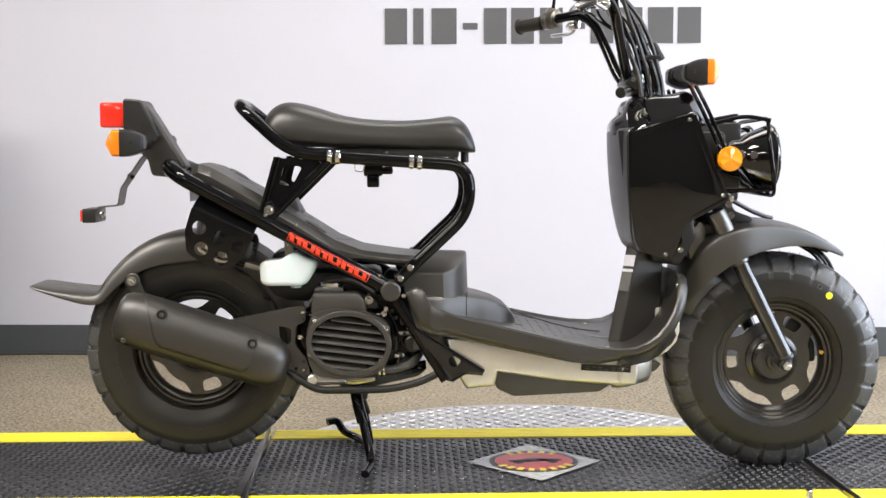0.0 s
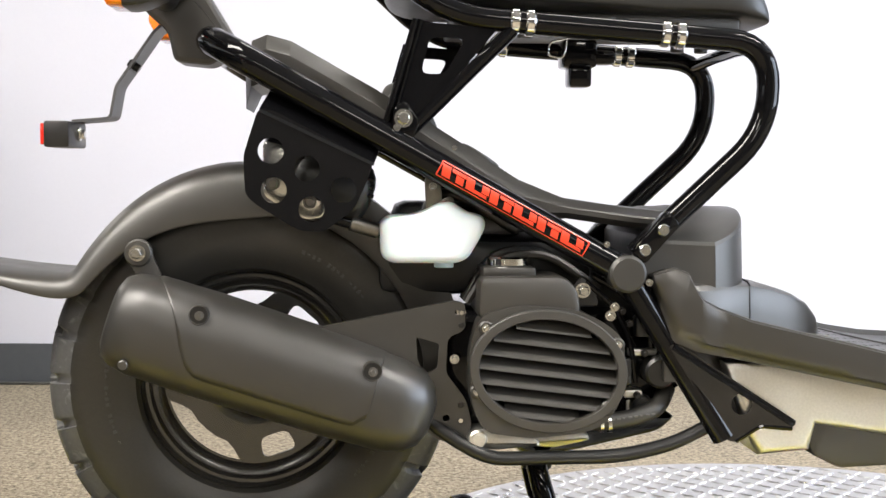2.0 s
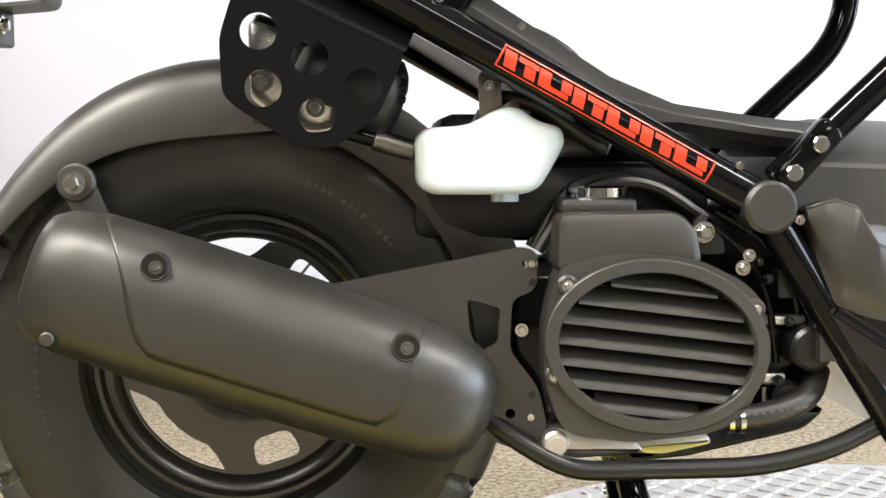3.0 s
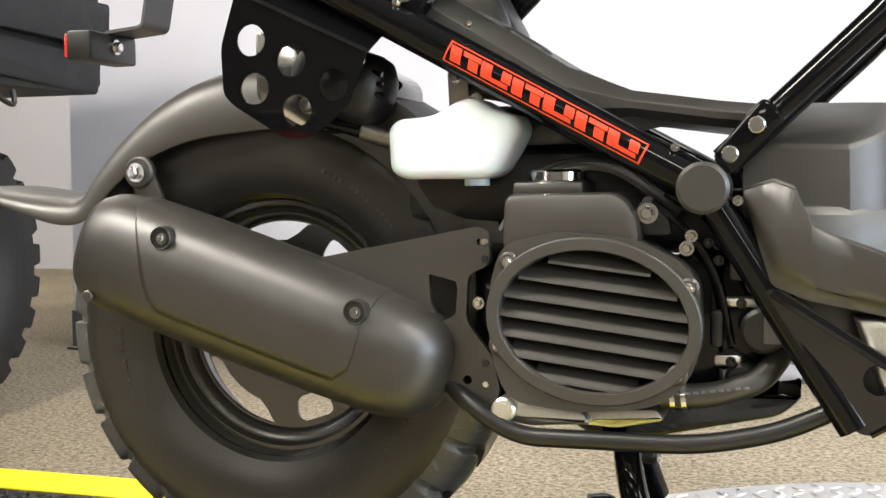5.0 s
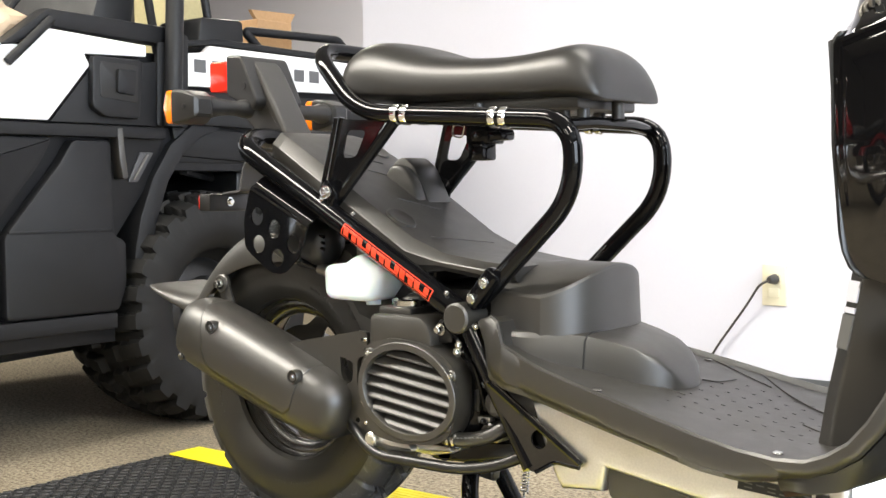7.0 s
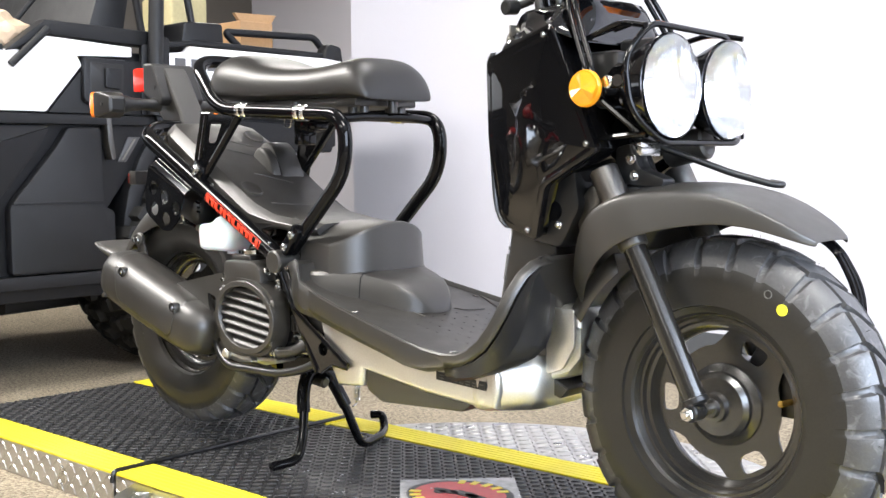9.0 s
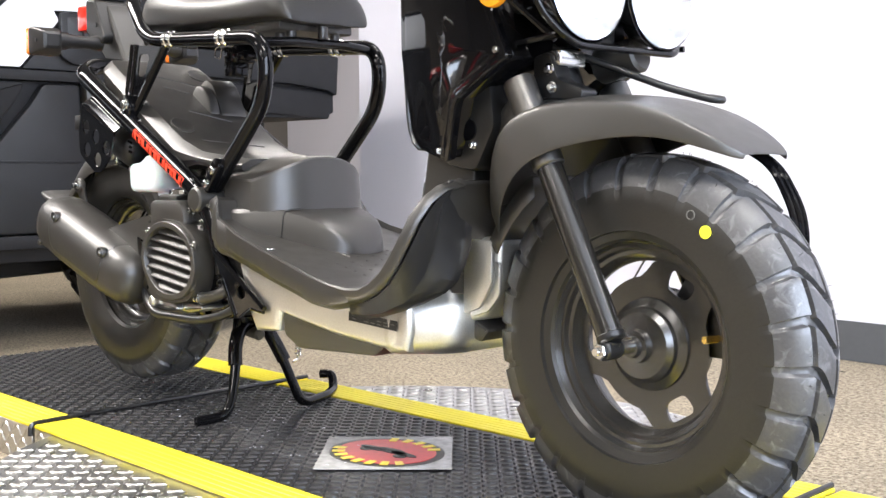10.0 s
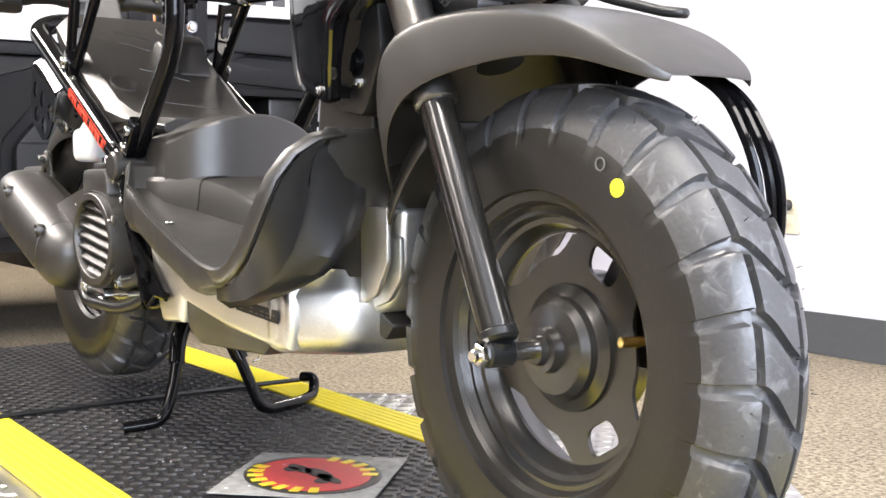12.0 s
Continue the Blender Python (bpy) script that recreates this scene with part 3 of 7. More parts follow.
# ---- tube frame ----
frame_part = sub("tube_frame")
bm = bmesh.new()
sweep(bm, rounded_path([(0.443, -0.128, 0.397), (0.018, -0.128, 0.630), (-0.016, -0.085, 0.650), (-0.016, 0.085, 0.650), (0.018, 0.128, 0.630), (0.443, 0.128, 0.397)], 0.05), 0.0165)
part("main_loop", bm, GLOSS_BLACK, frame_part)
for s in (-1, 1):
    bm = bmesh.new()
    sweep(bm, [(0.440, s * 0.128, 0.40), (0.500, s * 0.133, 0.303), (0.556, s * 0.137, 0.213)], 0.0140)
    part("down_tube", bm, GLOSS_BLACK, frame_part)
    bm = bmesh.new()
    cyl(bm, (0.442, s * 0.10, 0.396), (0.442, s * 0.151, 0.396), 0.0205, n=32, chamfer=0.003)
    part("pivot_cap", bm, MATTE_BLACK, frame_part, "round matte black cap")
    bm = bmesh.new()
    plate_holes(bm, rounded([(0.488, 0.318), (0.500, 0.319), (0.634, 0.233), (0.624, 0.221), (0.594, 0.229), (0.566, 0.209), (0.555, 0.212)], 0.005), [circle(0.572, 0.252, 0.0120)], 0.004, -0.1480 if s < 0 else 0.144)
    part("gusset_plate", bm, PANEL_BLACK, frame_part, smooth=25)
    bm = bmesh.new()
    sweep(bm, [(0.494, s * 0.146, 0.316), (0.632, s * 0.146, 0.229)], 0.0045, n=8)
    sweep(bm, rounded_path([(0.630, s * 0.146, 0.224), (0.594, s * 0.146, 0.227), (0.566, s * 0.146, 0.210)], 0.006), 0.0030, n=8)
    part("gusset_rib", bm, GLOSS_BLACK, frame_part)
    # black disc added behind the hole to stand for the shade inside it
    bm = bmesh.new()
    cyl(bm, (0.572, s * 0.128, 0.252), (0.572, s * 0.132, 0.252), 0.016, n=20)
    part("gusset_hole_shade", bm, PRINT_SHADE_BLACK, frame_part)
    # bolted tabs at the foot of the rack
    bm = bmesh.new()
    prism(bm, rounded([(0.447, 0.420), (0.462, 0.404), (0.503, 0.450), (0.487, 0.467)], 0.008), min(s * 0.122, s * 0.139), max(s * 0.122, s * 0.139), 0.003)
    part("mounting_tab", bm, GLOSS_BLACK, frame_part)
    bm = bmesh.new()
    prism(bm, rounded([(0.185, 0.545), (0.205, 0.535), (0.215, 0.56), (0.200, 0.583), (0.186, 0.575)], 0.006), min(s * 0.120, s * 0.136), max(s * 0.120, s * 0.136), 0.002)
    part("mounting_tab", bm, GLOSS_BLACK, frame_part)
    for x, z in ((0.482, 0.444), (0.462, 0.422), (0.197, 0.563)):
        bolt("bolt", (x, s * 0.136, z), 0.0100, frame_part, out=s, hexa=False)
for x, z, r in ((0.252, 0.532, 0.003), (0.420, 0.428, 0.0035), (0.468, 0.386, 0.004), (0.19, 0.553, 0.004)):
    bolt("small_bolt", (x, -0.138, z), r, frame_part, depth=0.005)
# seat rack
rack = sub("seat_rack")
RY = 0.117
side_path = [(0.456, 0.416), (0.604, 0.555), (0.604, 0.651), (0.243, 0.675)]
bm = bmesh.new()
near = [(x, -RY, z) for x, z in side_path] + [(0.128, -0.088, 0.778)]
far = [mirror_y(p) for p in near][::-1]
sweep(bm, rounded_path(near + far, 0.055), 0.0127, n=16)
part("rack_loop", bm, GLOSS_BLACK, rack)
bm = bmesh.new()
sweep(bm, [(0.585, -RY, 0.645), (0.592, -0.05, 0.650), (0.592, 0.05, 0.650), (0.585, RY, 0.645)], 0.008, n=12)
part("cross_bar", bm, GLOSS_BLACK, rack)
bm = bmesh.new()
sweep(bm, [(0.30, -RY, 0.668), (0.30, RY, 0.668)], 0.008, n=12)
part("cross_bar", bm, GLOSS_BLACK, rack)
for s in (-1, 1):
    bm = bmesh.new()
    y = s * 0.121
    slots = [rounded([(0.226, 0.652), (0.264, 0.650), (0.243, 0.612), (0.216, 0.612)], 0.009)]
    plate_holes(bm, rounded([(0.212, 0.668), (0.300, 0.662), (0.204, 0.548), (0.184, 0.556)], 0.006), slots, 0.003, y - 0.0015)
    part("strut_plate", bm, GLOSS_BLACK, rack, smooth=25)
    bm = bmesh.new()
    sweep(bm, [(0.216, y, 0.670), (0.184, y, 0.556)], 0.0042, n=12)
    sweep(bm, [(0.210, y + s * 0.006, 0.670), (0.178, y + s * 0.006, 0.558)], 0.0036, n=10)
    part("strut_flange", bm, GLOSS_BLACK, rack, smooth=25)
    bm = bmesh.new()
    sweep(bm, [(0.316, y, 0.660), (0.200, y, 0.546)], 0.0078, n=12)
    part("strut_flange", bm, GLOSS_BLACK, rack, smooth=25)
    for x, z in ((0.327, 0.6695), (0.494, 0.6583)):
        bm = bmesh.new()
        d = Vector((0.361, 0, -0.024)).normalized()
        for o in (-0.0085, 0.0085):
            p = Vector((x, s * RY, z)) + d * o
            cyl(bm, p - d * 0.0055, p + d * 0.0055, 0.0148, n=24, chamfer=0.002)
        part("clamp_band", bm, CHROME, rack, "pair of bright metal bands")

# ---- seat ----
seat = sub("seat", "black vinyl seat, raised at both ends")
stations = [(0.176, 0.728, 0.7285, 0.028), (0.180, 0.712, 0.750, 0.075), (0.190, 0.700, 0.768, 0.096), (0.208, 0.694, 0.781, 0.106), (0.231, 0.692, 0.786, 0.110), (0.262, 0.690, 0.781, 0.112), (0.30, 0.689, 0.770, 0.111),
            (0.345, 0.687, 0.760, 0.108), (0.40, 0.686, 0.753, 0.103), (0.46, 0.684, 0.750, 0.098), (0.51, 0.682, 0.753, 0.096), (0.548, 0.681, 0.758, 0.096), (0.572, 0.680, 0.757, 0.096), (0.590, 0.679, 0.748, 0.094),
            (0.603, 0.678, 0.736, 0.090), (0.612, 0.677, 0.718, 0.085), (0.618, 0.677, 0.700, 0.079), (0.6205, 0.678, 0.685, 0.070)]
rings = []
for x, zb, zt, w in stations:
    row = []
    zc = zb + 0.26 * (zt - zb)
    for i in range(36):
        t = 2 * math.pi * i / 36
        c, s = math.cos(t), math.sin(t)
        yy = w * math.copysign(abs(c) ** 0.62, c)
        zz = zc + (zt - zc) * abs(s) ** 0.85 if s >= 0 else zc - (zc - zb) * abs(s) ** 0.45
        dish = 0.006 * (1 - (yy / w) ** 2) if s > 0 and 0.30 < x < 0.56 else 0
        row.append(Vector((x, yy, zz - dish * s)))
    rings.append(row)
bm = skin(bmesh.new(), rings)
part("cushion", bm, SEAT_VINYL, seat, smooth=60).modifiers.new("subsurf", "SUBSURF").levels = 1
bm = bmesh.new()
box(bm, (0.255, -0.075, 0.668), (0.585, 0.075, 0.688), 0.004)
part("seat_base", bm, MATTE_BLACK, seat)
for x, y in ((0.545, -0.045), (0.575, -0.045), (0.60, 0.0), (0.545, 0.045), (0.575, 0.045), (0.335, -0.08), (0.43, -0.08)):
    bm = bmesh.new()
    cyl(bm, (x, y, 0.656), (x, y, 0.682), 0.0085, n=14, chamfer=0.001)
    part("rubber_stop", bm, MATTE_BLACK, seat)
bm = bmesh.new()
box(bm, (0.385, -0.05, 0.628), (0.425, -0.01, 0.660), 0.004)
box(bm, (0.392, -0.055, 0.605), (0.418, -0.02, 0.632), 0.004)
box(bm, (0.42, -0.05, 0.632), (0.447, -0.015, 0.648), 0.005)
part("seat_lock", bm, GLOSS_BLACK, seat, "black lock under the seat")
bm = bmesh.new()
sweep(bm, rounded_path([(0.39, -0.055, 0.660), (0.368, -0.055, 0.656), (0.366, -0.055, 0.640), (0.384, -0.055, 0.637), (0.390, -0.055, 0.665)], 0.006), 0.0012, n=6)
part("wire_clip", bm, STEEL, seat)

# ---- rear cowl, battery box and footboard ----
cowl = sub("rear_cowl", "charcoal plastic cover sloping under the seat")
prof = [(0.022, 0.628, 0.054), (0.030, 0.651, 0.082), (0.048, 0.656, 0.100), (0.075, 0.648, 0.112), (0.168, 0.596, 0.119), (0.25, 0.546, 0.119), (0.327, 0.498, 0.116), (0.38, 0.477, 0.111), (0.45, 0.467, 0.104), (0.50, 0.462, 0.094)]
rings = []
for i, (x, z, w) in enumerate(prof):
    deep = 0.052 if x < 0.36 else 0.022
    lip = 0.016 if x < 0.36 else 0.008
    half = [(-w * 0.93, z - deep), (-w * 0.995, z - deep * 0.7), (-w, z - lip - 0.002), (-w + 0.0015, z - lip), (-w + 0.0165, z - 0.0015), (-w + 0.0185, z), (-w * 0.35, z + 0.001), (0, z + 0.001)]
    rings.append([Vector((x, a, b)) for a, b in half + [(-a, b) for a, b in half[-2::-1]]])
bm = skin(bmesh.new(), rings)
part("cowl_shell", bm, MATTE_BLACK, cowl, smooth=24)
# shallow relief lines and a round boss on the cover
for (x0, y0), (x1, y1) in (((0.12, -0.03), (0.15, 0.04)), ((0.16, -0.035), (0.19, 0.03)), ((0.24, -0.03), (0.27, 0.04)), ((0.33, -0.06), (0.36, 0.05))):
    def top(x):
        return float(np.interp(x, [p[0] for p in prof], [p[1] for p in prof])) + 0.0005
    bm = bmesh.new()
    sweep(bm, [(x0, y0, top(x0)), (x1, y1, top(x1))], 0.0016, n=6)
    part("cowl_rib", bm, DARK_GREY, cowl)
bm = bmesh.new()
n_dir, along = Vector((0.53, 0, 0.85)).normalized(), Vector((0.85, 0, -0.53)).normalized()
bm.free()
for x, y, z in ((0.286, -0.074, 0.5235), (0.110, 0.070, 0.6285)):
    bm = bmesh.new()
    p = Vector((x, y, z)) + n_dir * 0.001
    skin(bm, [ring(p + n_dir * h, along * 1.15, Vector((0, 1, 0)), q, 28) for q, h in ((0.0225, -0.003), (0.0215, 0.0012), (0.0195, 0.0024), (0.0175, 0.0018), (0.013, 0.0004), (0.006, 0.0001))])
    part("cowl_dimple", bm, MATTE_BLACK, cowl, "round dished boss")
bm = bmesh.new()
prism(bm, rounded([(0.172, 0.580), (0.180, 0.610), (0.200, 0.617), (0.222, 0.602), (0.254, 0.544), (0.24, 0.53)], 0.008), 0.032, 0.088, 0.004)
part("grab_fin", bm, MATTE_BLACK, cowl, "matte black angular fin", smooth=30)
bm = bmesh.new()
prism(bm, rounded([(0.176, 0.585), (0.192, 0.606), (0.214, 0.602), (0.236, 0.580), (0.250, 0.545), (0.23, 0.53)], 0.014), 0.012, 0.034, 0.006, 3)
part("fin_scoop", bm, DARK_GREY, cowl, smooth=40)
bm = bmesh.new()


def plan_ring(x0, x1, w, rc, z, n=8):
    """A plan outline with a rounded front."""
    out = [(x0, -w), (x0, w)]
    for t in np.linspace(math.pi / 2, 0, n):
        out.append((x1 - rc + rc * math.cos(t), (w - rc * 0.8) + rc * 0.8 * math.sin(t)))
    for t in np.linspace(0, -math.pi / 2, n):
        out.append((x1 - rc + rc * math.cos(t), -(w - rc * 0.8) + rc * 0.8 * math.sin(t)))
    return [Vector((a, b, z)) for a, b in out]


BOX_W = 0.117


def box_plan(grow, n=16):
    """The box's plan: sides that close towards the rear, a broad rounded front."""
    w, deep = BOX_W + grow, 0.090 + grow
    near = [(0.513 + deep * math.sin(t) ** 0.9, -w * max(math.cos(t), 0) ** 0.72) for t in np.linspace(0.38, math.pi / 2, n)]
    half = [(0.470, -w + 0.010)] + near[:-1]
    return half + [near[-1]] + [(x, -y) for x, y in half[::-1]]


def box_top(x, y):
    return 0.4665 - 0.042 * min(abs(y) / BOX_W, 1) ** 2


rows = [[Vector((x, y, 0.372)) for x, y in box_plan(0.003)], [Vector((x, y, box_top(x, y) - 0.004)) for x, y in box_plan(0.0)], [Vector((x, y, box_top(x, y) - 0.001)) for x, y in box_plan(-0.0015)], [Vector((x, y, box_top(x, y))) for x, y in box_plan(-0.005)]]
for k in (0.75, 0.5, 0.25):
    rows.append([Vector((0.50 + (x - 0.50) * k, y * k, box_top(0.50 + (x - 0.50) * k, y * k) + 0.002 * (1 - k))) for x, y in box_plan(-0.005)])
skin(bm, rows)
part("battery_box", bm, DARK_GREY, cowl, "charcoal plastic box with a crisp curved edge", smooth=16)
bm = bmesh.new()
rings = []
for x, zt, w in ((0.488, 0.387, 0.126), (0.515, 0.385, 0.127), (0.56, 0.384, 0.113), (0.600, 0.381, 0.084), (0.63, 0.375, 0.074), (0.66, 0.366, 0.064), (0.682, 0.354, 0.053), (0.698, 0.338, 0.040), (0.707, 0.322, 0.026), (0.710, 0.310, 0.012)):
    half = [(w + 0.010, 0.275), (w + 0.003, zt - 0.034), (w, zt - 0.010), (w * 0.96, zt - 0.004), (w * 0.85, zt - 0.001), (w * 0.5, zt), (0, zt + 0.001)]
    rings.append([Vector((x, -y, z)) for y, z in half] + [Vector((x, y, z)) for y, z in half[-2::-1]])
skin(bm, rings)
part("box_step", bm, DARK_GREY, cowl, "step below the box with sloping flanks", smooth=28)
bm = bmesh.new()
sweep(bm, [(0.600, -0.0900, 0.325), (0.600, -0.0872, 0.347), (0.600, -0.0843, 0.371), (0.601, -0.0808, 0.3772), (0.602, -0.0715, 0.3806), (0.603, -0.047, 0.3818)], 0.0012, n=6)
part("seam_line", bm, PRINT_SHADE_BLACK, cowl, "dark joint between the covers")

board = sub("footboard", "matte black plastic foot tray with upturned front")
RIM = [(0.473, 0.396, 0.139), (0.495, 0.403, 0.143), (0.510, 0.397, 0.150), (0.516, 0.383, 0.154), (0.523, 0.370, 0.158), (0.542, 0.360, 0.156), (0.578, 0.347, 0.162), (0.63, 0.335, 0.170), (0.685, 0.323, 0.177), (0.75, 0.308, 0.184), (0.805, 0.296, 0.190), (0.855, 0.288, 0.196), (0.90, 0.285, 0.201),
       (0.933, 0.288, 0.205), (0.955, 0.297, 0.206), (0.977, 0.312, 0.207), (0.995, 0.334, 0.206), (1.009, 0.358, 0.202), (1.019, 0.384, 0.194), (1.025, 0.408, 0.176), (1.029, 0.424, 0.152), (1.032, 0.431, 0.122)]
pts = [Vector((x, 0, z)) for x, z, w in RIM]
rings = []
for i, (x, z, w) in enumerate(RIM):
    d = (pts[min(i + 1, len(pts) - 1)] - pts[max(i - 1, 0)]).normalized()
    up = Vector((-d.z, 0, d.x))
    deep = 0.006 if 4 <= i <= len(RIM) - 3 else 0.003
    half = []
    k = min(max((i - 9) / 4, 0), 1)
    for y, o in ((-w + 0.004 - 0.003 * k, -0.0195), (-w + 0.0035 - 0.0065 * k, -0.010), (-w + 0.0012 - 0.0042 * k, -0.003), (-w + 0.002 * (1 - k), 0.0), (-w + 0.004, 0.0003), (-w + 0.0075, -0.0015), (-w + 0.0135, -deep), (-w + 0.05, -deep), (-0.05, -deep), (0, -deep)):
        q = pts[i] + up * o
        half.append(Vector((q.x, y, q.z)))
    rings.append(half + [Vector((q.x, -q.y, q.z)) for q in half[-2::-1]])
bm = bmesh.new()
vr = [[bm.verts.new(p) for p in r] for r in rings]
for a, b in zip(vr, vr[1:]):
    for j in range(len(a) - 1):
        bm.faces.new((a[j], a[j + 1], b[j + 1], b[j]))
tray = part("tray", bm, MATTE_BLACK, board, smooth=24)
tray.modifiers.new("thickness", "SOLIDIFY").thickness = 0.003
tray.modifiers["thickness"].offset = -1
# side skirts
BOTTOM = [(0.474, 0.386), (0.484, 0.352), (0.494, 0.323), (0.520, 0.313), (0.561, 0.305), (0.613, 0.295), (0.683, 0.281), (0.76, 0.266), (0.806, 0.257), (0.86, 0.253), (0.925, 0.264)]
for s in (-1, 1):
    bm = bmesh.new()
    xs = np.linspace(0, 1, 53)
    top_x = [p[0] for p in RIM[:14]]
    arc_t = np.linspace(0, 1, 14)
    arc_b = np.linspace(0, 1, len(BOTTOM))
    rows = []
    for t in xs:
        tx, tz, tw = (float(np.interp(t, arc_t, [p[k] for p in RIM[:14]])) for k in range(3))
        bx, bz = (float(np.interp(t, arc_b, [p[k] for p in BOTTOM])) for k in range(2))
        col = []
        for f, o in ((0, -0.0005), (0.02, 0.0008), (0.3, 0.0022), (0.62, 0.002), (0.80, 0.0), (0.84, -0.004), (1.0, -0.006), (1.0, -0.02)):
            inset = 0.0075 * smooth(0.80, 1.0, t) * f
            col.append(Vector((tx + (bx - tx) * f, s * (tw + o - inset), tz - 0.002 + (bz - tz) * f)))
        rows.append([bm.verts.new(p) for p in col])
    for a, b in zip(rows, rows[1:]):
        for j in range(len(a) - 1):
            bm.faces.new((a[j], a[j + 1], b[j + 1], b[j]))
    bm.faces.new(rows[0])
    skirt = part("side_skirt", bm, MATTE_BLACK, board, smooth=50)
    skirt.modifiers.new("thickness", "SOLIDIFY").thickness = 0.003
# leg shield: flat side panels, a crease and a front face, set a little behind the tray's rim
EDGE = []
for i in range(12, len(RIM)):
    d = (pts[min(i + 1, len(pts) - 1)] - pts[i - 1]).normalized()
    q = pts[i] - Vector((-d.z, 0, d.x)) * 0.0205
    EDGE.append((q.x, -RIM[i][2] + 0.007, q.z))
EDGE[-1] = (1.033, -0.128, 0.426)
CREASE = [(0.905, -0.196, 0.252), (0.935, -0.195, 0.252), (0.962, -0.190, 0.257), (0.985, -0.182, 0.268), (1.003, -0.172, 0.285), (1.015, -0.163, 0.308), (1.024, -0.158, 0.335), (1.031, -0.155, 0.368), (1.035, -0.153, 0.400), (1.036, -0.136, 0.430)]
LOWER = [(0.905, -0.182, 0.242), (0.940, -0.172, 0.248), (0.972, -0.160, 0.258), (1.000, -0.146, 0.270), (1.022, -0.132, 0.283), (1.034, -0.122, 0.298), (1.030, -0.104, 0.318), (1.023, -0.086, 0.345), (1.020, -0.081, 0.390), (1.018, -0.080, 0.430)]
for s in (-1, 1):
    bm = bmesh.new()
    rows = []
    for e, c, l in zip(EDGE, CREASE, LOWER):
        e, c, l = (Vector((p[0], -s * p[1], p[2])) for p in (e, c, l))
        row = [e + Vector((-0.006, -s * 0.004, 0)), e, e.lerp(c, 0.35), e.lerp(c, 0.7), e.lerp(c, 0.95), c, c.lerp(l, 0.10) + Vector((0.0005, 0, 0)), c.lerp(l, 0.40) + Vector((0.001, 0, 0)), c.lerp(l, 0.75), l]
        rows.append([bm.verts.new(p) for p in row])
    for a, b in zip(rows, rows[1:]):
        for k in range(len(a) - 1):
            bm.faces.new((a[k], a[k + 1], b[k + 1], b[k]))
    g = part("leg_shield", bm, SHIELD_BLACK, board, "matte black lower front panel with a crease", smooth=24)
    g.modifiers.new("thickness", "SOLIDIFY").thickness = 0.003
    g.modifiers["thickness"].offset = 0
bm = bmesh.new()
rings = []
COLUMN = [(0.275, 0.899, 1.010), (0.33, 0.908, 1.012), (0.40, 0.9225, 1.014), (0.48, 0.937, 1.018)]
for z, x0, x1 in COLUMN:
    rings.append([Vector((a, b, z)) for a, b in rounded([(x0, -0.078), (x0 + 0.020, -0.098), (x1, -0.070), (x1, 0.057), (x0 + 0.060, 0.057), (x0 + 0.022, 0.0)], 0.004, 3)])
skin(bm, rings)
part("column_cover", bm, MATTE_BLACK, board, smooth=30)
for z0, z1, mat in ((0.440, 0.463, WALL), (0.428, 0.434, WALL), (0.388, 0.426, MARK_GREY)):
    bm = bmesh.new()
    sides = []
    for o in (-0.0002, 0.0010):
        quad = []
        for f, z in ((0.06, z0), (0.94, z0), (0.94, z1), (0.06, z1)):
            x0 = float(np.interp(z, [q[0] for q in COLUMN], [q[1] for q in COLUMN]))
            quad.append(Vector((x0 + 0.020 * f - o, -0.078 - 0.020 * f - o, z)))
        sides.append(quad)
    skin(bm, sides)
    part("warning_label", bm, mat, board, "white printed label")
for x, y in ((0.887, -0.160), (0.657, -0.150), (0.887, 0.160), (0.657, 0.150)):
    bm = bmesh.new()
    z = float(np.interp(x, [p[0] for p in RIM], [p[1] for p in RIM])) - 0.0065
    cyl(bm, (x, y, z), (x, y, z + 0.0022), 0.0065, n=16, chamfer=0.0008)
    part("screw", bm, STEEL, board)
bolt("side_screw", (1.026, -0.166, 0.408), 0.0055, board, depth=0.005)
bm = bmesh.new()
for i in range(9):
    for j in range(7):
        x, y = 0.72 + i * 0.022, -0.09 + j * 0.03
        z = float(np.interp(x, [p[0] for p in RIM], [p[1] for p in RIM])) - 0.0062
        bmesh.ops.create_cube(bm, size=1, matrix=Matrix.Translation((x, y, z)) @ Matrix.Rotation(radians(8), 4, "Y") @ Matrix.Diagonal((0.005, 0.0022, 0.0012, 1)))
tagged(part("floor_ribs", bm, MATTE_BLACK, board), kind="stuff")
for path in ([(0.705, 0.190), (0.739, 0.160), (0.788, 0.112), (0.846, 0.070), (0.905, 0.052)], [(0.625, 0.165), (0.663, 0.160), (0.699, 0.144), (0.763, 0.120)], [(0.700, 0.045), (0.716, 0.060), (0.722, 0.100)],
             [(0.640, -0.062), (0.668, -0.050), (0.721, -0.045)], [(0.857, -0.010), (0.892, -0.035), (0.925, -0.044)]):
    bm = bmesh.new()
    sweep(bm, rounded_path([(x, y, float(np.interp(x, [p[0] for p in RIM], [p[1] for p in RIM])) - 0.0058) for x, y in path], 0.03), 0.0013, n=6)
    part("floor_line", bm, MATTE_BLACK, board)

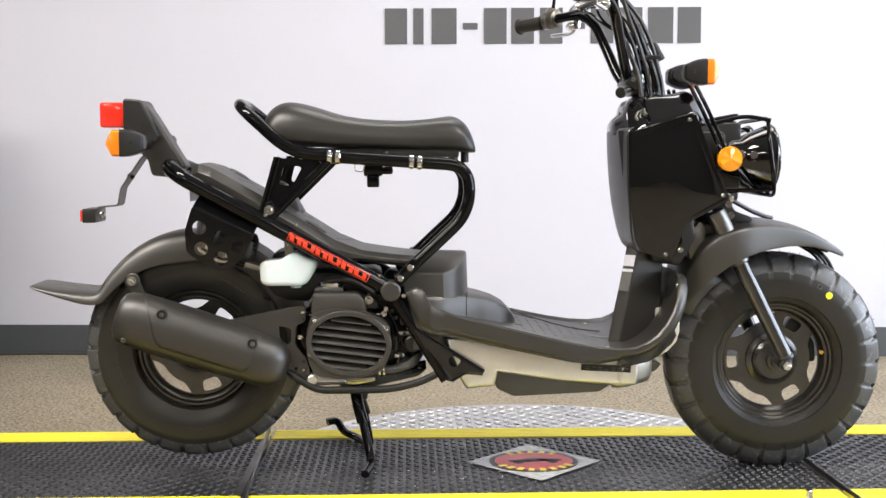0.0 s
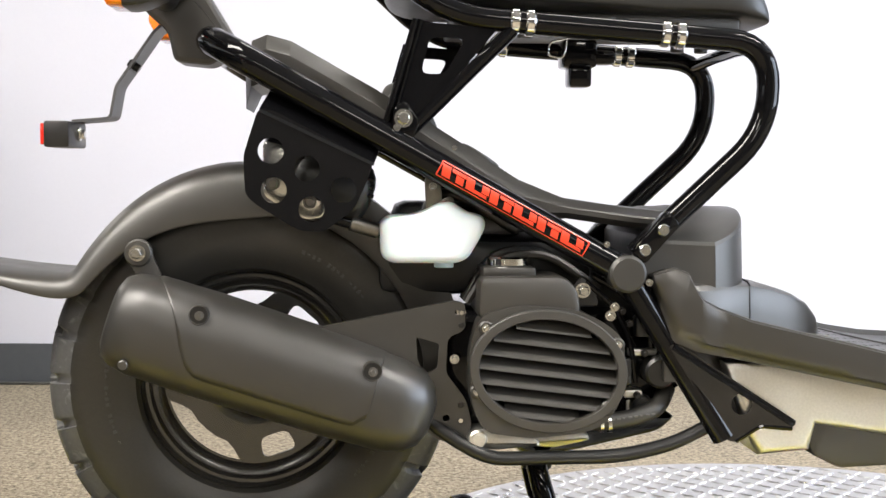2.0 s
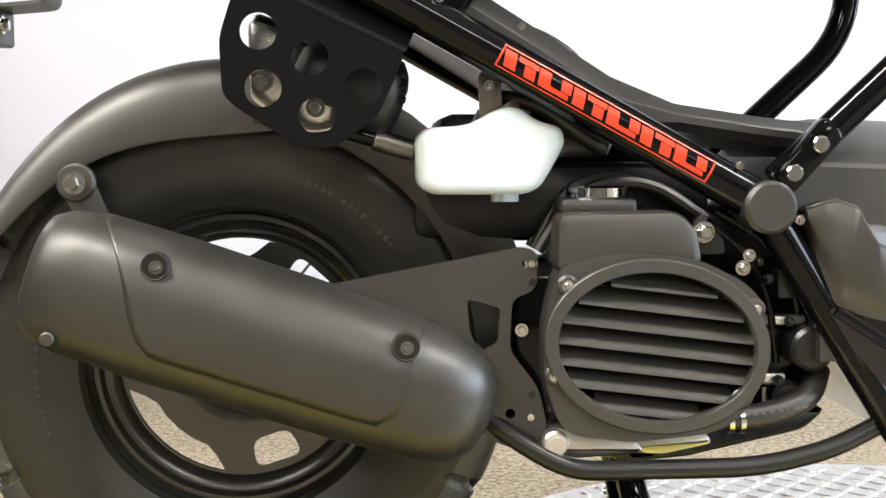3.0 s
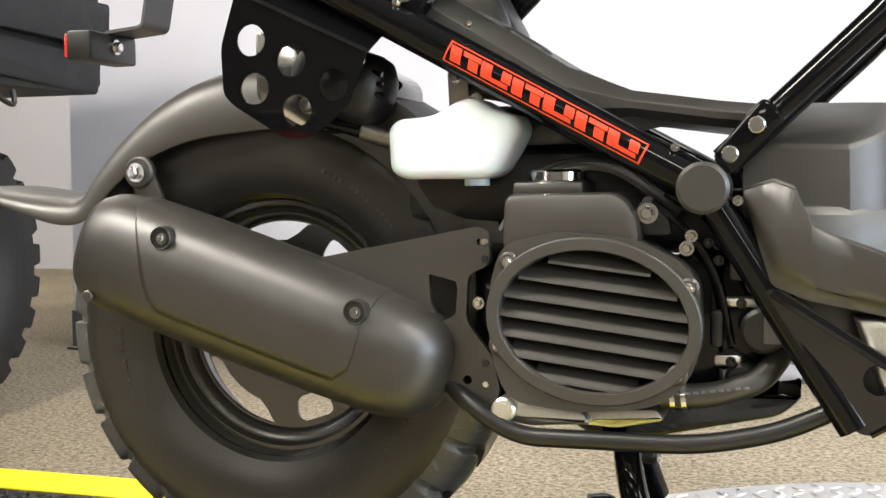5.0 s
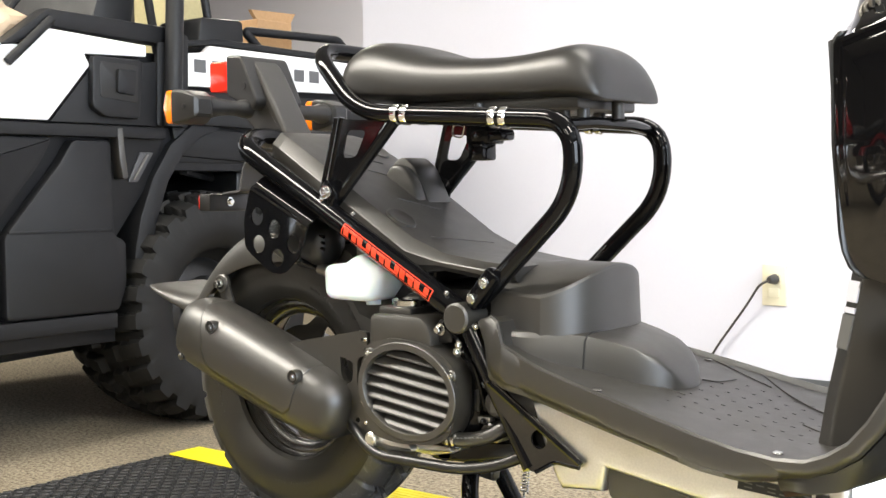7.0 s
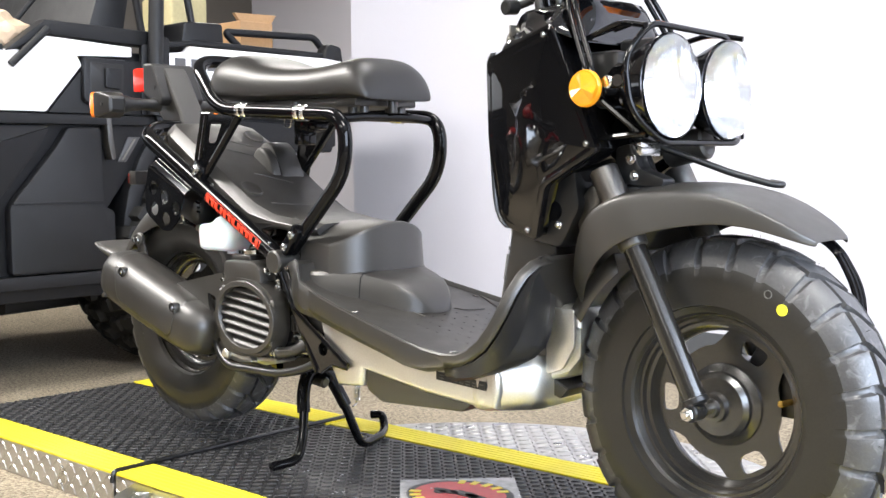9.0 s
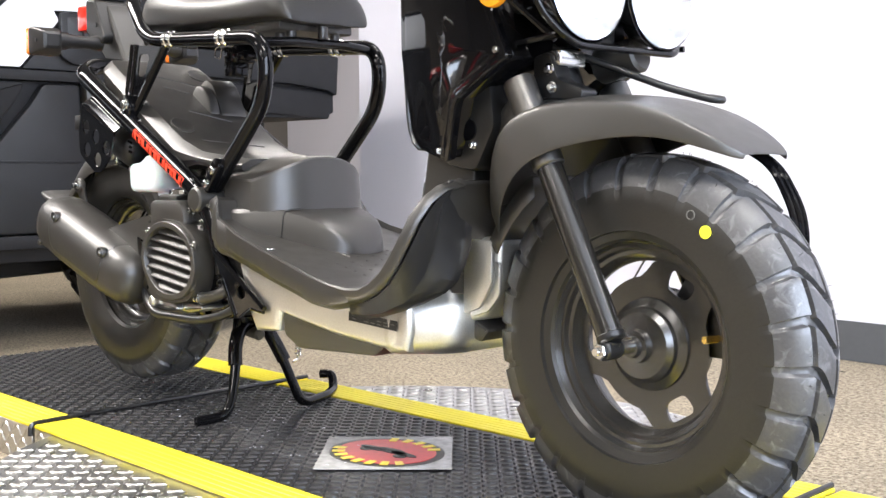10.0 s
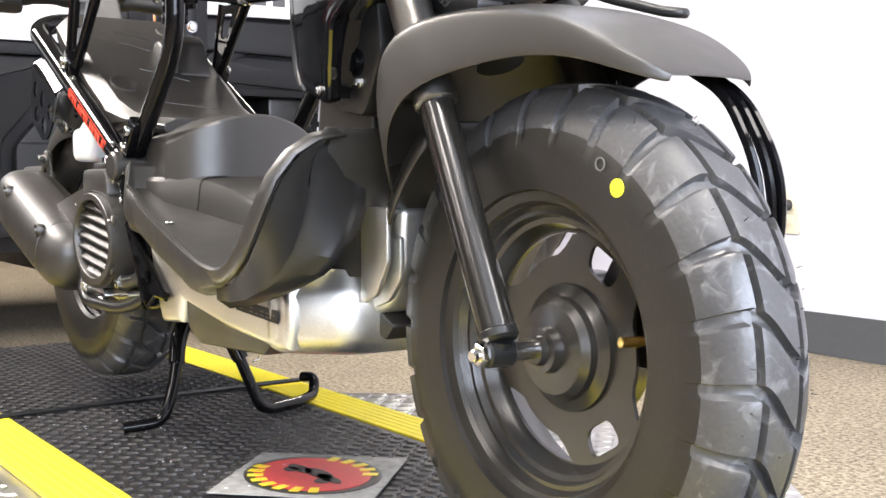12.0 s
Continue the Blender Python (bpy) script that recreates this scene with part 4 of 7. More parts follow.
# ---- aluminium spine below the footboard ----
spine = sub("spine_casting", "rough cast aluminium main frame beam")
bm = bmesh.new()
prism(bm, [(0.553, 0.298), (0.62, 0.302), (0.93, 0.262), (0.952, 0.262), (0.956, 0.245), (0.956, 0.222), (0.95, 0.196), (0.93, 0.194), (0.80, 0.204), (0.662, 0.226), (0.655, 0.196), (0.597, 0.191), (0.578, 0.224)], -0.140, 0.140, 0.010, 3)
part("beam", bm, CAST_ALU, spine, smooth=45)
bm = bmesh.new()
rows = []
for x0, grow, z in ((0.90, -0.014, 0.190), (0.90, -0.004, 0.196), (0.90, 0.0, 0.210), (0.90, 0.001, 0.255), (0.92, -0.004, 0.264), (0.968, -0.012, 0.282)):
    w, x1 = 0.142 + grow, 0.994 + grow
    rows.append([Vector((a, b, z)) for a, b in rounded([(x0, -w), (x1 - 0.055, -w), (x1, -w + 0.055), (x1, w - 0.055), (x1 - 0.055, w), (x0, w)], 0.02, 4)])
skin(bm, rows)
part("beam_nose", bm, CAST_ALU, spine, smooth=50)
bm = bmesh.new()
prism(bm, rounded([(0.652, 0.235), (0.66, 0.190), (0.695, 0.173), (0.875, 0.181), (0.908, 0.203), (0.90, 0.210)], 0.006), -0.130, 0.130, 0.006)
part("belly_tray", bm, MATTE_BLACK, spine, "matte black plastic tray")
bm = bmesh.new()
prism(bm, rounded([(0.965, 0.218), (1.005, 0.206), (1.022, 0.224), (0.97, 0.250)], 0.006), -0.05, 0.05, 0.004)
part("tray_nose", bm, MATTE_BLACK, spine)
bm = bmesh.new()
prism(bm, rounded([(0.975, 0.232), (1.022, 0.240), (1.046, 0.285), (1.050, 0.35), (0.985, 0.355)], 0.010), -0.058, 0.052, 0.010, 3)
part("head_casting", bm, CAST_ALU, spine, "bright aluminium casting behind the wheel", smooth=40)
for y, z0, z1 in ((-0.074, 0.238, 0.350), (-0.058, 0.232, 0.32), (0.066, 0.238, 0.345)):
    bm = bmesh.new()
    prism(bm, rounded([(1.000, z0 + 0.01), (1.030, z0 + 0.02), (1.052, (z0 + z1) / 2), (1.052, z1), (1.000, z1)], 0.006), y - 0.003, y + 0.003, 0.0015)
    part("casting_rib", bm, CAST_ALU, spine, smooth=40)
bm = bmesh.new()
a, b = Vector((0.834, -0.1415, 0.240)), Vector((0.937, -0.1415, 0.233))
d = (b - a).normalized()
v = Vector((-d.z, 0, d.x))
prism(bm, [((a + d * u + v * w).x, (a + d * u + v * w).z) for u, w in ((0, -0.010), (0.103, -0.009), (0.103, 0.005), (0, 0.003))], -0.1424, -0.1416)
plate = part("data_label", bm, PRINT_SHADE_BLACK, spine, "small black label with rows of pale print")
bm = bmesh.new()
for r in range(2):
    for k in range(7):
        q = a + d * (0.008 + k * 0.0135) + v * (-0.0005 - r * 0.0045)
        if (k * 3 + r) % 5 == 4:
            continue
        prism(bm, [(q.x, q.z), (q.x + 0.009, q.z - 0.0008), (q.x + 0.009, q.z - 0.0022), (q.x, q.z - 0.0014)], -0.1428, -0.1424)
tagged(part("label_print", bm, MARK_GREY, spine), kind="stuff")

# ---- engine and rear end ----
engine = sub("engine", "dark engine block with a slatted fan cover")
EC = (0.356, 0.290)


def ellipse(cx, cz, a, b, tilt=0.0, n=40):
    c, s = math.cos(tilt), math.sin(tilt)
    return [(cx + c * a * math.cos(t) - s * b * math.sin(t), cz + s * a * math.cos(t) + c * b * math.sin(t)) for t in [2 * math.pi * i / n for i in range(n)]]


TILT_E = radians(-7)
bm = bmesh.new()
out = rounded([(0.277, 0.340), (0.285, 0.352), (0.325, 0.362), (0.388, 0.357), (0.425, 0.338), (0.440, 0.322), (0.441, 0.270), (0.430, 0.240), (0.405, 0.222), (0.340, 0.215), (0.285, 0.222), (0.270, 0.262), (0.270, 0.315)], 0.016)
plate_holes(bm, out, [ellipse(*EC, 0.0765, 0.0565, TILT_E)], 0.07, -0.145)
part("fan_shroud", bm, DARK_GREY, engine, "matte black shroud", smooth=35)
bm = bmesh.new()
rows = []
for a, b, y in ((0.0765, 0.0565, -0.140), (0.0765, 0.0565, -0.152), (0.0775, 0.0575, -0.1532), (0.0860, 0.0660, -0.1528), (0.0872, 0.0672, -0.1515), (0.0875, 0.0675, -0.140)):
    rows.append([Vector((x, y, z)) for x, z in ellipse(*EC, a, b, TILT_E, 56)])
skin(bm, rows, caps=False, closed=True)
part("cover_ring", bm, DARK_GREY, engine, smooth=40)
for k in range(7):
    bm = bmesh.new()
    dz = (k - 3) * 0.0160
    half = 0.0765 * math.sqrt(max(1 - (dz / 0.0565) ** 2, 0.05)) + 0.001
    c, s = math.cos(TILT_E), math.sin(TILT_E)
    quad = [(0.0085, -0.1305), (0.0085, -0.1330), (-0.0040, -0.1475), (-0.0062, -0.1480), (-0.0066, -0.1460), (0.0055, -0.1300)]
    ends = []
    for u in (-half, half):
        ends.append([Vector((EC[0] + c * u - s * (dz + w), y, EC[1] + s * u + c * (dz + w))) for w, y in quad])
    skin(bm, ends)
    part("slat", bm, DARK_GREY, engine, smooth=25)
# added black sheet: the shade behind the slats, put in as colour
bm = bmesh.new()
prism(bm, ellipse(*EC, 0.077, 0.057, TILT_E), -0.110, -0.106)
part("fan_shade_sheet", bm, PRINT_SHADE_BLACK, engine, "added black sheet standing for the shade behind the slats")
for x, z in ((0.287, 0.337), (0.432, 0.318), (0.278, 0.268), (0.423, 0.249)):
    bm = bmesh.new()
    cyl(bm, (x, -0.14, z), (x, -0.1485, z), 0.0082, n=20, chamfer=0.002)
    part("screw_boss", bm, DARK_GREY, engine)
    bolt("cover_screw", (x, -0.1475, z), 0.0045, engine, depth=0.005, hexa=False)
bm = bmesh.new()
prism(bm, rounded([(0.279, 0.345), (0.281, 0.392), (0.375, 0.393), (0.389, 0.378), (0.394, 0.35)], 0.010), -0.140, -0.05, 0.006)
part("air_duct", bm, DARK_GREY, engine, smooth=40)
bm = bmesh.new()
box(bm, (0.285, -0.125, 0.388), (0.345, -0.06, 0.402), 0.004)
part("filler_body", bm, MATTE_BLACK, engine)
bm = bmesh.new()
cyl(bm, (0.318, -0.095, 0.401), (0.318, -0.095, 0.412), 0.025, n=28, chamfer=0.002)
part("filler_cap", bm, CHROME, engine, "bright round cap")
bm = bmesh.new()
box(bm, (0.245, -0.112, 0.222), (0.455, 0.10, 0.350), 0.012)
box(bm, (0.40, -0.10, 0.235), (0.50, 0.08, 0.345), 0.015)
part("crankcase", bm, GLOSS_BLACK, engine, "dark metal block")
for p, q, rr in (((0.487, -0.125, 0.283), (0.487, -0.04, 0.283), 0.018), ((0.470, -0.118, 0.243), (0.470, -0.05, 0.243), 0.013)):
    bm = bmesh.new()
    cyl(bm, p, q, rr, n=24, chamfer=0.003)
    part("starter_motor" if rr > 0.015 else "oil_plug", bm, SATIN_BLACK, engine, "dull black cylinder")
bm = bmesh.new()
prism(bm, rounded([(0.272, 0.204), (0.276, 0.224), (0.30, 0.224), (0.345, 0.214), (0.352, 0.203), (0.30, 0.199)], 0.005), -0.132, -0.07, 0.004)
prism(bm, rounded([(0.335, 0.200), (0.338, 0.214), (0.405, 0.216), (0.410, 0.206), (0.37, 0.198)], 0.005), -0.118, -0.05, 0.004)
cyl(bm, (0.280, -0.141, 0.213), (0.280, -0.07, 0.213), 0.0105, n=18, chamfer=0.002)
cyl(bm, (0.280, -0.143, 0.213), (0.280, -0.140, 0.213), 0.006, n=14)
part("sump", bm, CAST_ALU, engine, "oily aluminium casting")
bm = bmesh.new()
box(bm, (0.452, -0.10, 0.225), (0.475, -0.06, 0.25), 0.004)
part("drain_boss", bm, CAST_ALU, engine)
for k in range(6):
    bm = bmesh.new()
    box(bm, (0.445, -0.098, 0.262 + k * 0.011), (0.492, 0.06, 0.266 + k * 0.011), 0.001, 1)
    part("cooling_fin", bm, SATIN_BLACK, engine)
bm = bmesh.new()
prism(bm, rounded([(0.380, 0.368), (0.396, 0.392), (0.412, 0.376), (0.416, 0.358), (0.39, 0.358)], 0.006), -0.122, -0.116, 0.001)
part("mount_bracket", bm, SATIN_BLACK, engine)
bolt("mount_bolt", (0.397, -0.122, 0.376), 0.0085, engine, depth=0.012)
bolt("mount_bolt", (0.428, -0.125, 0.348), 0.006, engine, depth=0.008)
bolt("mount_bolt", (0.432, -0.128, 0.358), 0.005, engine, depth=0.006)
for k, (x, z) in enumerate(((0.262, 0.352), (0.262, 0.338), (0.262, 0.232), (0.262, 0.25), (0.255, 0.30))):
    bolt("case_bolt", (x, -0.122, z), 0.0052, engine, SATIN_BLACK if k % 2 else STEEL, depth=0.007)
bm = bmesh.new()
sweep(bm, rounded_path([(0.408, -0.128, 0.229), (0.45, -0.128, 0.231), (0.486, -0.12, 0.243), (0.500, -0.10, 0.262)], 0.02), 0.0100, n=16)
part("rubber_hose", bm, MATTE_BLACK, engine, "black rubber hose")
for x in (0.416, 0.425):
    bm = bmesh.new()
    cyl(bm, (x, -0.128, 0.2293), (x + 0.004, -0.128, 0.2297), 0.0125, n=20)
    part("hose_clamp", bm, STEEL, engine)
bm = bmesh.new()
sweep(bm, rounded_path([(0.225, -0.120, 0.232), (0.255, -0.135, 0.212), (0.292, -0.140, 0.192), (0.440, -0.140, 0.193), (0.500, -0.136, 0.206), (0.540, -0.130, 0.224)], 0.03), 0.0078, n=14)
part("guard_tube", bm, SATIN_BLACK, engine, "satin black guard tube")
for k in range(3):
    y = -0.06 - 0.02 * k
    bm = bmesh.new()
    sweep(bm, rounded_path([(0.27, y, 0.36), (0.30, y, 0.425 - 0.008 * k), (0.36, y + 0.01, 0.418), (0.42, y, 0.375)], 0.03), 0.005, n=8)
    part("vent_hose", bm, MATTE_BLACK, engine)
bm = bmesh.new()
box(bm, (0.17, -0.07, 0.365), (0.42, 0.09, 0.43), 0.015)
box(bm, (0.19, -0.06, 0.43), (0.34, 0.08, 0.47), 0.015)
part("air_box", bm, PRINT_SHADE_BLACK, engine, "black air box above the engine")
bm = bmesh.new()
a, b = Vector((0.078, -0.086, 0.506)), Vector((0.164, -0.086, 0.476))
d = (b - a).normalized()
u = d.cross(Vector((0, 1, 0))).normalized()
skin(bm, [ring(a.lerp(b, f), u, Vector((0, 1, 0)), q, 28) for f, q in ((0.0, 0.020), (0.06, 0.030), (0.16, 0.034), (0.80, 0.034), (0.90, 0.031), (0.97, 0.022), (1.0, 0.012))])
part("air_cleaner", bm, PRINT_SHADE_BLACK, engine, "rounded black air cleaner", smooth=50)
bm = bmesh.new()
box(bm, (0.330, -0.060, 0.338), (0.505, 0.10, 0.394), 0.014, 3)
part("throttle_body", bm, SATIN_BLACK, engine)
for k in range(9):
    bm = bmesh.new()
    x = 0.4215 + k * 0.0065
    box(bm, (x, -0.1392, 0.2318 + k * 0.0009), (x + (0.0042 if k % 3 else 0.0025), -0.1380, 0.2338 + k * 0.0009), 0.0003, 1)
    part("hose_print", bm, MARK_GREY, engine)

for lo, hi, mat in (((0.448, -0.112, 0.252), (0.470, -0.085, 0.262), CAST_ALU), ((0.452, -0.110, 0.300), (0.486, -0.086, 0.308), CAST_ALU), ((0.446, -0.116, 0.268), (0.456, -0.100, 0.298), SATIN_BLACK), ((0.460, -0.115, 0.322), (0.478, -0.095, 0.346), SATIN_BLACK)):
    bm = bmesh.new()
    box(bm, lo, hi, 0.003)
    part("side_lug", bm, mat, engine)
for x, z in ((0.462, 0.257), (0.470, 0.304), (0.452, 0.338), (0.444, 0.352)):
    bolt("lug_bolt", (x, -0.115, z), 0.0042, engine, SATIN_BLACK, depth=0.006)
for p in ([(0.40, -0.120, 0.385), (0.43, -0.124, 0.362), (0.452, -0.118, 0.325), (0.462, -0.110, 0.27)], [(0.41, -0.112, 0.392), (0.445, -0.116, 0.372), (0.475, -0.108, 0.335), (0.486, -0.10, 0.28)]):
    bm = bmesh.new()
    sweep(bm, rounded_path(p, 0.02), 0.0032, n=8)
    part("wire", bm, GLOSS_BLACK, engine)

# swing arm plate
bm = bmesh.new()
plate_holes(bm, rounded([(0.10, 0.335), (0.255, 0.365), (0.266, 0.362), (0.266, 0.332), (0.247, 0.325), (0.245, 0.285), (0.268, 0.255), (0.275, 0.225), (0.262, 0.203), (0.235, 0.212), (0.19, 0.25), (0.12, 0.28)], 0.008), [rounded([(0.212, 0.325), (0.238, 0.318), (0.236, 0.29), (0.222, 0.283), (0.214, 0.30)], 0.004), circle(0.2575, 0.352, 0.003, 10), circle(0.246, 0.235, 0.004, 10)], 0.008, -0.128)
part("muffler_bracket", bm, MATTE_BLACK, engine, "matte black stamped arm", smooth=30)
bm = bmesh.new()
box(bm, (0.03, 0.05, 0.20), (0.36, 0.12, 0.30), 0.03, 3)
cyl(bm, (0.005, 0.02, 0.238), (0.005, 0.12, 0.238), 0.055, n=28, chamfer=0.008)
part("transmission_case", bm, SATIN_BLACK, engine)

# ---- muffler ----
DARK_STEEL_BOLT = material("dark_plated_bolt", (0.22, 0.22, 0.22), 0.35, 1.0, scale=200, vary=0.1)
muffler = sub("muffler", "matte black exhaust silencer with bolted heat shield")
A0, A1 = Vector((-0.115, -0.122, 0.350)), Vector((0.226, -0.122, 0.238))
AX = (A1 - A0).normalized()
AV = Vector((0, 1, 0)).cross(AX).normalized()
if AV.z < 0:
    AV = -AV


def muffler_ring(s, rv, ry, off=0.0, n=40, a0=0.0, a1=2 * math.pi):
    p = A0.lerp(A1, s)
    out = []
    for i in range(n):
        t = a0 + (a1 - a0) * i / (n - 1 if a1 - a0 < 6 else n)
        out.append(p + AV * (math.copysign(abs(math.sin(t)) ** 0.78, math.sin(t)) * (rv + off)) - Vector((0, 1, 0)) * (math.copysign(abs(math.cos(t)) ** 0.78, math.cos(t)) * (ry + off)))
    return out


SHAPE = [(0.0, 0.036, 0.030), (0.012, 0.045, 0.042), (0.04, 0.051, 0.051), (0.10, 0.055, 0.056), (0.3, 0.0565, 0.058), (0.7, 0.055, 0.058), (0.88, 0.052, 0.056), (0.95, 0.046, 0.050), (0.99, 0.035, 0.039), (1.01, 0.020, 0.022)]
bm = skin(bmesh.new(), [muffler_ring(s, a, b) for s, a, b in SHAPE])
part("body", bm, MATTE_BLACK, muffler, smooth=60)
bm = bmesh.new()
rows = []
for i in range(24):
    s = 0.105 + 0.735 * i / 23
    a, b = (float(np.interp(s, [q[0] for q in SHAPE], [q[k] for q in SHAPE])) for k in (1, 2))
    low = -0.42 + 1.9 * max(0, 1 - (s - 0.105) / 0.20) ** 1.5 + 1.9 * max(0, (s - 0.785) / 0.055) ** 2.4
    rows.append([bm.verts.new(p) for p in muffler_ring(s, a, b, 0.0003, 18, low, 1.9)])
for a, b in zip(rows, rows[1:]):
    for j in range(len(a) - 1):
        bm.faces.new((a[j], a[j + 1], b[j + 1], b[j]))
shield_part = part("heat_shield", bm, MATTE_BLACK, muffler, smooth=30)
shield_part.modifiers.new("thickness", "SOLIDIFY").thickness = 0.0009
shield_part.modifiers["thickness"].offset = 1
for x, z in ((-0.016, 0.356), (0.164, 0.296)):
    bm = bmesh.new()
    lathe(bm, [(0.0092, -0.1745), (0.0092, -0.1788), (0.0097, -0.1790), (0.0103, -0.1780), (0.0106, -0.170)], (x, 0, z), n=28)
    part("bolt_recess", bm, MATTE_BLACK, muffler)
    # floor of the recess, blackened to put its shade into the colour
    bm = bmesh.new()
    cyl(bm, (x, -0.165, z), (x, -0.1776, z), 0.0094, n=24)
    part("recess_floor_shade", bm, PRINT_SHADE_BLACK, muffler)
    bolt("shield_bolt", (x + 0.0006, -0.1774, z - 0.0006), 0.0050, muffler, DARK_STEEL_BOLT, depth=0.003)
bm = bmesh.new()
cyl(bm, (-0.095, -0.155, 0.305), (-0.095, -0.174, 0.303), 0.0055, n=14, chamfer=0.001)
part("tail_peg", bm, DARK_GREY, muffler)
bm = bmesh.new()
sweep(bm, rounded_path([(0.195, -0.115, 0.245), (0.235, -0.10, 0.225), (0.28, -0.07, 0.21), (0.36, -0.03, 0.20)], 0.03), 0.015, n=14)
part("exhaust_pipe", bm, SATIN_BLACK, muffler)

# ---- coolant tank, perforated plate ----
tank = sub("expansion_tank", "milky white plastic bottle, part full")
bm = bmesh.new()
outline = rounded([(0.172, 0.449), (0.181, 0.457), (0.214, 0.459), (0.236, 0.472), (0.252, 0.474), (0.268, 0.462), (0.287, 0.458), (0.290, 0.446), (0.281, 0.428), (0.270, 0.410), (0.258, 0.405), (0.185, 0.405), (0.174, 0.412)], 0.010)
mx, mz = 0.231, 0.437
skin(bm, [[Vector((mx + (x - mx) * k, y, mz + (z - mz) * k)) for x, z in outline] for k, y in ((0.70, -0.1222), (0.86, -0.1215), (0.95, -0.1185), (0.99, -0.1135), (1.0, -0.107), (1.0, -0.070), (0.97, -0.060), (0.85, -0.055))])
cyl(bm, (0.245, -0.09, 0.399), (0.245, -0.09, 0.41), 0.011, n=14)
part("bottle", bm, WHITE_PLASTIC, tank, smooth=70)
bm = bmesh.new()
prism(bm, rounded([(0.224, 0.462), (0.222, 0.498), (0.230, 0.506), (0.240, 0.500), (0.242, 0.470)], 0.004), -0.102, -0.0985, 0.001)
prism(bm, rounded([(0.232, 0.468), (0.250, 0.480), (0.256, 0.474), (0.246, 0.462)], 0.003), -0.106, -0.0985, 0.001)
part("bracket", bm, SATIN_METAL, tank, "small zinc bracket")
for x, z in ((0.231, 0.490), (0.246, 0.472)):
    bolt("bracket_bolt", (x, -0.104, z), 0.0042, tank, STEEL, depth=0.006)
bm = bmesh.new()
cyl(bm, (0.225, -0.09, 0.452), (0.232, -0.09, 0.468), 0.010, n=16)
sweep(bm, rounded_path([(0.23, -0.09, 0.465), (0.235, -0.09, 0.482), (0.27, -0.08, 0.478), (0.33, -0.06, 0.44)], 0.015), 0.0065, n=10)
part("filler_neck", bm, MATTE_BLACK, tank)

guard = sub("perforated_guard", "gloss black steel plate with five round holes")
bm = bmesh.new()
plate_holes(bm, rounded([(0.043, 0.572), (0.060, 0.569), (0.165, 0.515), (0.158, 0.495), (0.144, 0.465), (0.112, 0.441), (0.086, 0.442), (0.040, 0.470), (0.029, 0.480), (0.027, 0.522)], 0.008), [circle(x, z, 0.0138, 24) for x, z in ((0.056, 0.527), (0.094, 0.508), (0.059, 0.485), (0.099, 0.465), (0.133, 0.486))], 0.003, -0.143)
part("guard_face", bm, PANEL_BLACK, guard, smooth=25)
bm = bmesh.new()
ends = [(0.044, 0.571), (0.165, 0.5145)]
skin(bm, [[Vector((x + a, y, z + b)) for y, a, b in ((-0.1445, 0, -0.003), (-0.1430, 0.0004, 0.0006), (-0.118, 0.0095, 0.021), (-0.116, 0.0087, 0.019), (-0.1415, 0, -0.002))] for x, z in ends])
part("guard_flange", bm, PANEL_BLACK, guard, smooth=20)
bm = bmesh.new()
prism(bm, rounded([(0.045, 0.55), (0.15, 0.50), (0.145, 0.455), (0.10, 0.445), (0.05, 0.475)], 0.015), -0.10, 0.06, 0.008)
part("control_unit", bm, GLOSS_BLACK, guard, "black unit behind the plate")
bm = bmesh.new()
prism(bm, rounded([(0.045, 0.54), (0.075, 0.53), (0.115, 0.508), (0.112, 0.455), (0.09, 0.452), (0.045, 0.478)], 0.008), -0.112, -0.1035, 0.002)
part("mounting_plate", bm, STEEL, guard, "dull silver plate behind the holes")
for x, z in ((0.052, 0.494), (0.092, 0.474)):
    bolt("guard_nut", (x + 0.004, -0.112, z - 0.002), 0.0075, guard, SATIN_METAL, depth=0.009, hexa=False)
for k in range(3):
    bm = bmesh.new()
    sweep(bm, [(0.150, -0.11, 0.500 - 0.009 * k), (0.1655, -0.11, 0.496 - 0.009 * k)], 0.0026, n=8)
    part("plug", bm, GLOSS_BLACK, guard)
bm = bmesh.new()
sweep(bm, [(0.09, -0.10, 0.463), (0.18, -0.09, 0.437), (0.22, -0.085, 0.43)], 0.007, n=10)
part("breather_pipe", bm, GLOSS_BLACK, guard)
bm = bmesh.new()
cyl(bm, (0.140, -0.0945, 0.4485), (0.172, -0.0910, 0.4393), 0.0088, n=18, chamfer=0.001)
part("pipe_joint", bm, SATIN_METAL, guard, "bright metal pipe joint")

# ---- rear mudguard ----
mud = sub("rear_mudguard", "matte black rear mudguard with upturned flap")
ST = [((0.075, 0.500), (0.075, 0.455), 0.070), ((0.04, 0.515), (0.04, 0.452), 0.072), ((0.005, 0.519), (0.005, 0.449), 0.074), ((-0.057, 0.505), (-0.045, 0.444), 0.076), ((-0.110, 0.472), (-0.090, 0.428), 0.078), ((-0.146, 0.434), (-0.125, 0.402), 0.080),
      ((-0.164, 0.408), (-0.147, 0.380), 0.081), ((-0.171, 0.396), (-0.157, 0.367), 0.082), ((-0.177, 0.391), (-0.172, 0.362), 0.082), ((-0.192, 0.390), (-0.195, 0.362), 0.083), ((-0.245, 0.395), (-0.245, 0.376), 0.080), ((-0.297, 0.402), (-0.297, 0.393), 0.074), ((-0.314, 0.403), (-0.314, 0.399), 0.064)]
bm = bmesh.new()
rows = []
